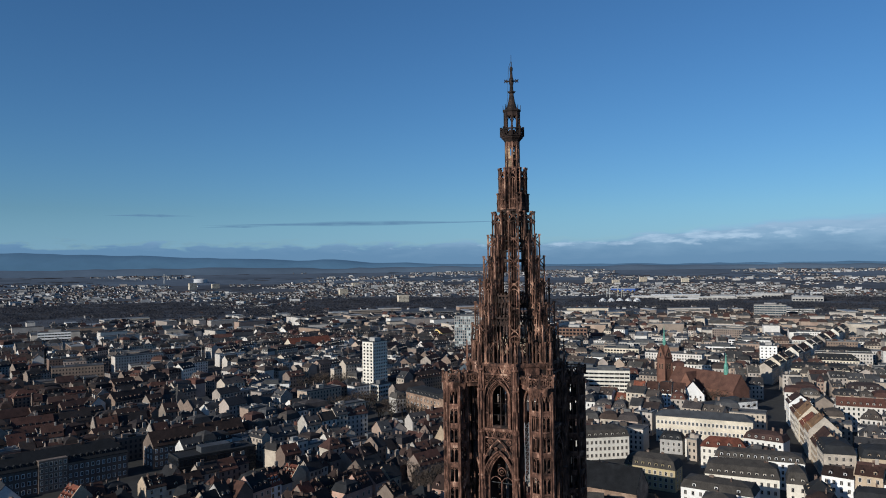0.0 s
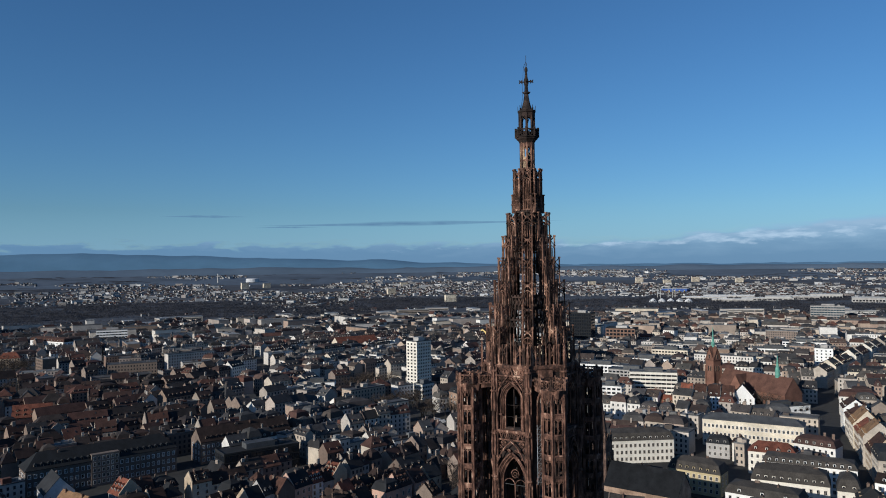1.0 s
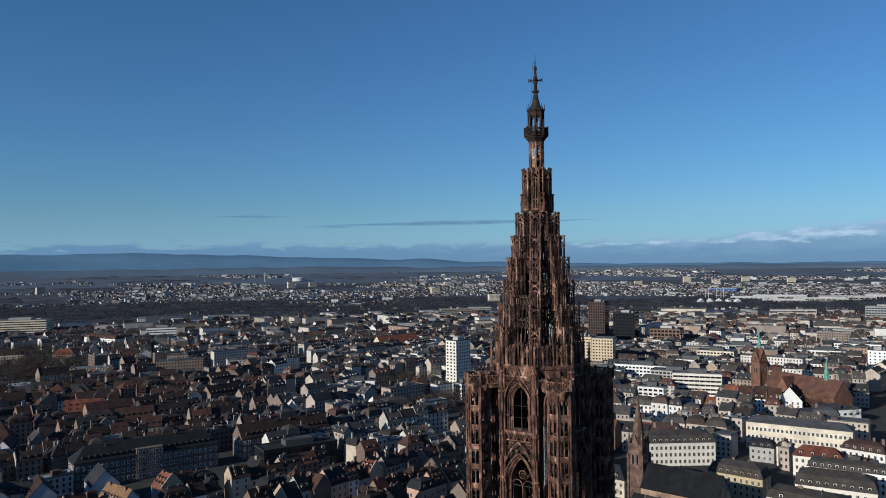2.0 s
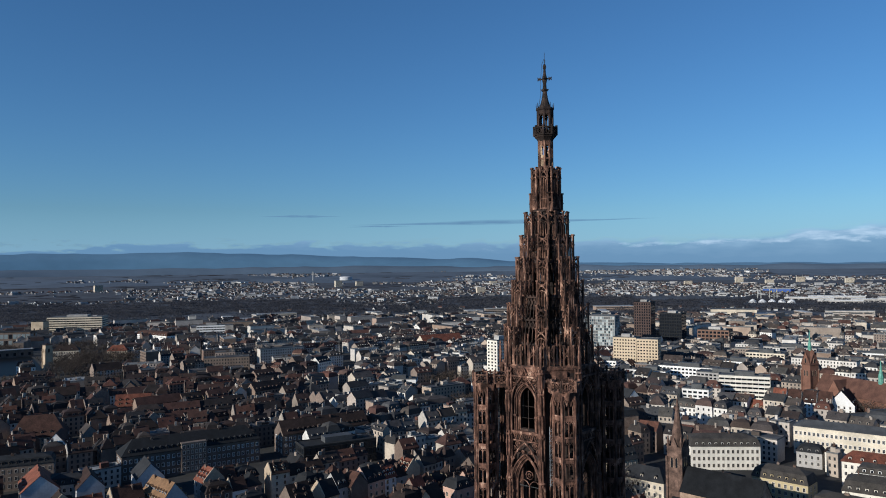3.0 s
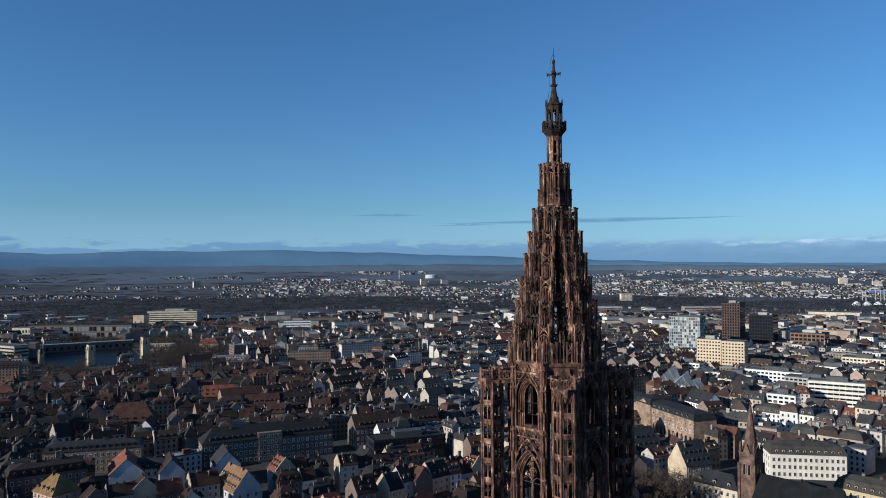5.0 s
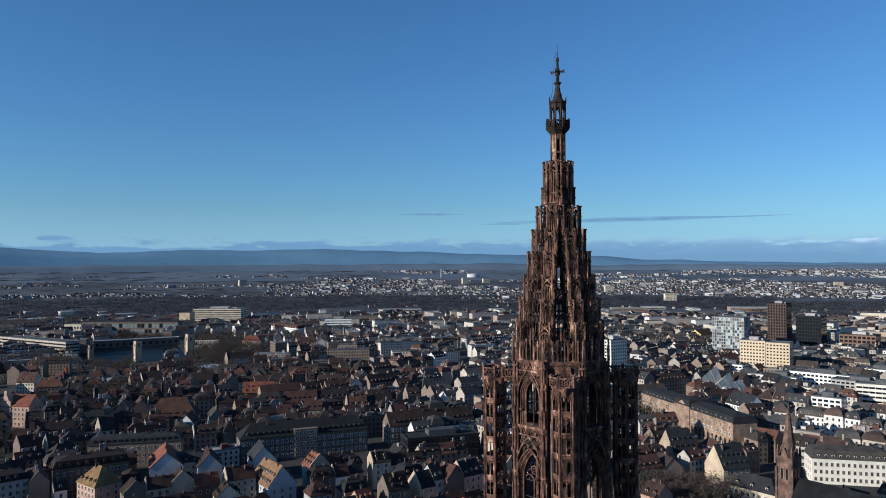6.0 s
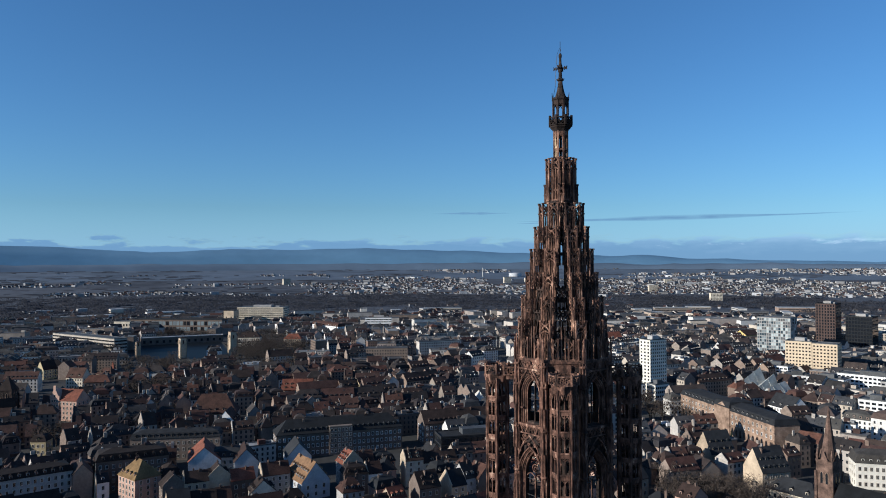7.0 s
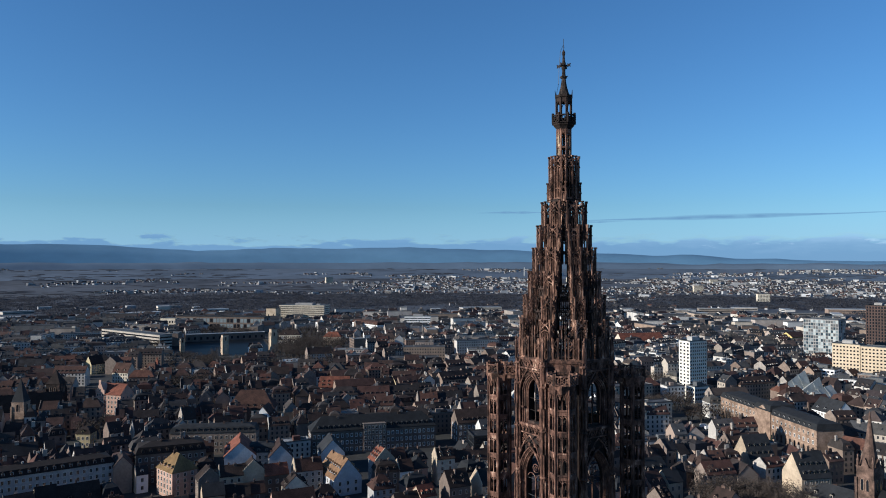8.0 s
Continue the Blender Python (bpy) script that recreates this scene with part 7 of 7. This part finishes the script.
for k in range(5200):
    d = rng.uniform(-68, 40)
    r = 1780 + 3040 * rng.random() ** 0.9
    dens = noise.noise((d * 0.11 + 40, r / 300.0, 6.0))
    belt = 0.5 if 1900 < r < 2600 else 0.0
    left = 0.3 / (1 + math.exp((d + 43) / 4))
    if dens + belt + left < 0.12 or (r > 2700 and rng.random() < 0.45):
        continue
    x, y, _ = bearing(d, r)
    copse(x, y, rise(r), radians(-d) + rng.gauss(0, 0.25), rng.uniform(14, 60), rng.uniform(9, 24), rng.uniform(2.0, 4.5) if r < 2700 else rng.uniform(1.2, 2.6))
for k in range(5000):
    d = rng.uniform(-68, 40)
    r = 1750 + 950 * rng.random()
    dens = noise.noise((d * 0.11 + 40, r / 300.0, 6.0))
    belt = 0.45 if 1900 < r < 2600 else 0.0
    left = 0.35 / (1 + math.exp((d + 30) / 6))
    if dens + belt + left < 0.05:
        continue
    x, y, _ = bearing(d, r)
    clump(x, y, rise(r), rng.uniform(8, 18), rng.uniform(7, 12), 34)
tagged(new("far_woods", g.mesh("far_woods", [WOOD])), "bare winter woods spread over the plain with haze painted in as blue-grey", "woods", "", "stuff")


# ---------------------------------------------------------------- trees, river, square


def bare_tree(seed, h, w):
    """A leafless tree: a tapered forked trunk and a crown of fine twigs with gaps."""
    q = random.Random(seed)
    g, t = Geo(), Geo()
    g.strut((0, 0, 0), (0.1, 0.05, h * 0.32), 0.32, 6, 0, 0.22)
    ends = []
    for k in range(7):
        a, e = k * 0.9 + q.uniform(-0.3, 0.3), q.uniform(0.55, 0.95)
        p = (w * 0.28 * math.cos(a), w * 0.28 * math.sin(a), h * (0.40 + 0.25 * e))
        g.strut((0.1, 0.05, h * q.uniform(0.24, 0.33)), p, 0.16, 5, 0, 0.09)
        for j in range(4):
            b = a + q.uniform(-0.9, 0.9)
            s = q.uniform(0.2, 0.55)
            r = (p[0] + w * s * math.cos(b) * 0.8, p[1] + w * s * math.sin(b) * 0.8, p[2] + h * q.uniform(0.05, 0.34))
            g.strut(p, r, 0.08, 4, 0, 0.03)
            ends += [p, r, r]
    for k in range(420):
        p = q.choice(ends)
        d = Vector((q.uniform(-1, 1), q.uniform(-1, 1), q.uniform(-0.35, 1.0))).normalized() * q.uniform(0.7, 1.9)
        o = Vector(p) + Vector((q.gauss(0, 0.5), q.gauss(0, 0.5), q.gauss(0, 0.45)))
        s = Vector((q.uniform(-1, 1), q.uniform(-1, 1), q.uniform(-1, 1))).normalized() * 0.11
        t.add([tuple(o - s), tuple(o + s), tuple(o + d)], [(0, 1, 2)])
        t.add([tuple(o + d * 0.4), tuple(o + d * 0.45 + s), tuple(o + d * 0.7 + s * 6)], [(0, 1, 2)])
    return g.mesh("trunk", [BARK]), t.mesh("crown", [TWIG])


def conifer(seed, h, w):
    q = random.Random(seed)
    g, t = Geo(), Geo()
    g.strut((0, 0, 0), (0, 0, h * 0.95), 0.25, 6, 0, 0.04)
    for k in range(620):
        e = q.random() ** 0.8
        a, r = q.uniform(0, 6.283), w * (1 - e) * q.uniform(0.35, 1.0)
        z = h * (0.1 + 0.9 * e)
        c, s = math.cos(a), math.sin(a)
        u = q.uniform(0.3, 0.7)
        t.add([(r * c * 0.5 - s * u * 0.5, r * s * 0.5 + c * u * 0.5, z + 0.3), (r * c * 0.5 + s * u * 0.5, r * s * 0.5 - c * u * 0.5, z + 0.3), (r * c * 1.15, r * s * 1.15, z - 0.5)], [(0, 1, 2)])
    return g.mesh("trunk", [BARK]), t.mesh("crown", [NEEDLE])


SORTS = [bare_tree(1, 13, 8), bare_tree(2, 15, 9), bare_tree(3, 11, 7.5)]
FIRS = [conifer(4, 16, 4.2), conifer(5, 12, 3.4)]
rng = random.Random(21)


def plant(x, y, fir=False):
    trunk, crown = rng.choice(FIRS if fir else SORTS)
    ob = thing("conifer" if fir else "bare_tree", x, y, 0, rng.uniform(0, 6.28), "dark green conifer between the houses" if fir else "leafless winter tree with fine brown twigs", "tree", "town trees")
    part("trunk", trunk, ob)
    part("crown", crown, ob)


for x, y, n, spread in ((2, 380, 24, 16), (14, 368, 14, 14), (-12, 368, 12, 14), (-48, 560, 12, 22), (-82, 590, 20, 20), (-505, 345, 12, 20), (-480, 600, 12, 40), (-420, 420, 14, 30), (-470, 470, 20, 45), (-520, 330, 14, 22), (-420, 620, 14, 40), (205, 596, 0, 0), (-560, 560, 16, 40), (-395, 330, 8, 16), (100, 560, 6, 30), (-475, 635, 22, 34), (-464, 472, 16, 24), (-125, 694, 26, 26)):
    for k in range(n):
        px, py = x + rng.gauss(0, spread * 0.55), y + rng.gauss(0, spread * 0.55)
        if free(px, py, 0, 1.2, 1.2, 0.0):
            plant(px, py)
g = Geo()
for x, y, n, spread in ((-540, 695, 34, 34), (-575, 745, 34, 36), (-625, 790, 30, 40), (-660, 850, 30, 42), (-705, 915, 26, 40), (-850, 850, 26, 40), (-785, 850, 14, 20), (-560, 580, 22, 30), (-610, 610, 14, 24), (-745, 655, 18, 30), (-592, 782, 26, 44), (-555, 800, 16, 30)):
    for k in range(n):
        px, py = x + rng.gauss(0, spread * 0.55), y + rng.gauss(0, spread * 0.55)
        if free(px, py, 0, 1.2, 1.2, 0.0) and not (-730 < px < -640 and 670 < py < 780):
            g.at(px, py, 0, rng.uniform(0, 6.28))
            for i, me in enumerate(rng.choice(SORTS)):
                g.add([tuple(v.co) for v in me.vertices], [tuple(p.vertices) for p in me.polygons], i)
tagged(new("park_trees", g.at().mesh("park_trees", [BARK, TWIG])), "bare brown winter trees of the riverside park", "trees", "", "stuff")
for k in range(9):
    plant(183 + 4.2 * k, 618 - 7.0 * k + rng.uniform(-1, 1))
# the last conifer stands in for a dark pointed silhouette, no tree known there
for x, y in ((-4, 492), (0, 486), (-2, 480), (150, 1010), (-330, 460), (196, 366)):
    if free(x, y, 0, 1.0, 1.0, 0.0):
        plant(x, y, True)

g = Geo()
bank = [(-520, 430), (-560, 540), (-600, 610), (-640, 660)]
g.add([(-720, 650, 0.05), (-650, 640, 0.05), (-590, 712, 0.05), (-722, 836, 0.05), (-790, 748, 0.05)], [(0, 1, 2, 3, 4)])
for (x0, y0), (x1, y1) in zip(bank, bank[1:]):
    g.add([(x0 - 16, y0 + 6, 0.05), (x0 + 16, y0 - 6, 0.05), (x1 + 16, y1 - 6, 0.05), (x1 - 16, y1 + 6, 0.05)], [(0, 1, 2, 3)])
tagged(new("river", g.mesh("river", [WATER])), "dark calm river arm between quays", "river", "", "structure")


def vehicle(x, y, turn, paint, van):
    """A parked car or van with body, glass and four wheels."""
    kind = "van" if van else "car"
    ob = thing("parked_" + kind, x, y, 0, turn, "white delivery van parked on the square" if van else "parked car beside the square", kind, "parked vehicles")
    L, h = (5.6, 2.3) if van else (4.3, 0.95)
    g = Geo()
    g.hexa([(-L / 2, -0.9, 0.3), (L / 2, -0.9, 0.3), (L / 2, 0.9, 0.3), (-L / 2, 0.9, 0.3), (-L / 2, -0.88, h), (L / 2 - (1.0 if van else 0.1), -0.88, h), (L / 2 - (1.0 if van else 0.1), 0.88, h), (-L / 2, 0.88, h)])
    part("body", g.mesh("body", [paint]), ob)
    g = Geo()
    if van:
        g.hexa([(L / 2 - 0.98, -0.85, 1.3), (L / 2 - 0.4, -0.85, 1.3), (L / 2 - 0.4, 0.85, 1.3), (L / 2 - 0.98, 0.85, 1.3), (L / 2 - 0.97, -0.8, 2.2), (L / 2 - 0.9, -0.8, 2.2), (L / 2 - 0.9, 0.8, 2.2), (L / 2 - 0.97, 0.8, 2.2)])
    else:
        g.hexa([(-1.6, -0.8, 0.95), (1.2, -0.8, 0.95), (1.2, 0.8, 0.95), (-1.6, 0.8, 0.95), (-1.2, -0.68, 1.45), (0.5, -0.68, 1.45), (0.5, 0.68, 1.45), (-1.2, 0.68, 1.45)])
    part("window", g.mesh("window", [GLASS]), ob)
    for sx in (-1, 1):
        for sy in (-1, 1):
            g = Geo()
            g.strut((sx * L * 0.32, sy * 0.78, 0.33), (sx * L * 0.32, sy * 0.95, 0.33), 0.33, 8)
            part("wheel", g.mesh("wheel", [METAL]), ob)


for x, y, t, van in ((-48, 545, 0.6, True), (-44, 540, 0.6, True), (-38, 530, 2.2, False), (-33, 523, 2.2, False), (-28, 516, 2.2, False), (-52, 530, 1.0, False), (-46, 520, 1.0, False), (180, 420, 1.28, False), (186, 440, 1.28, False), (192, 460, 1.28, True), (205, 500, 1.28, False)):
    vehicle(x, y, t, WALLS["white"] if van else METAL, van)
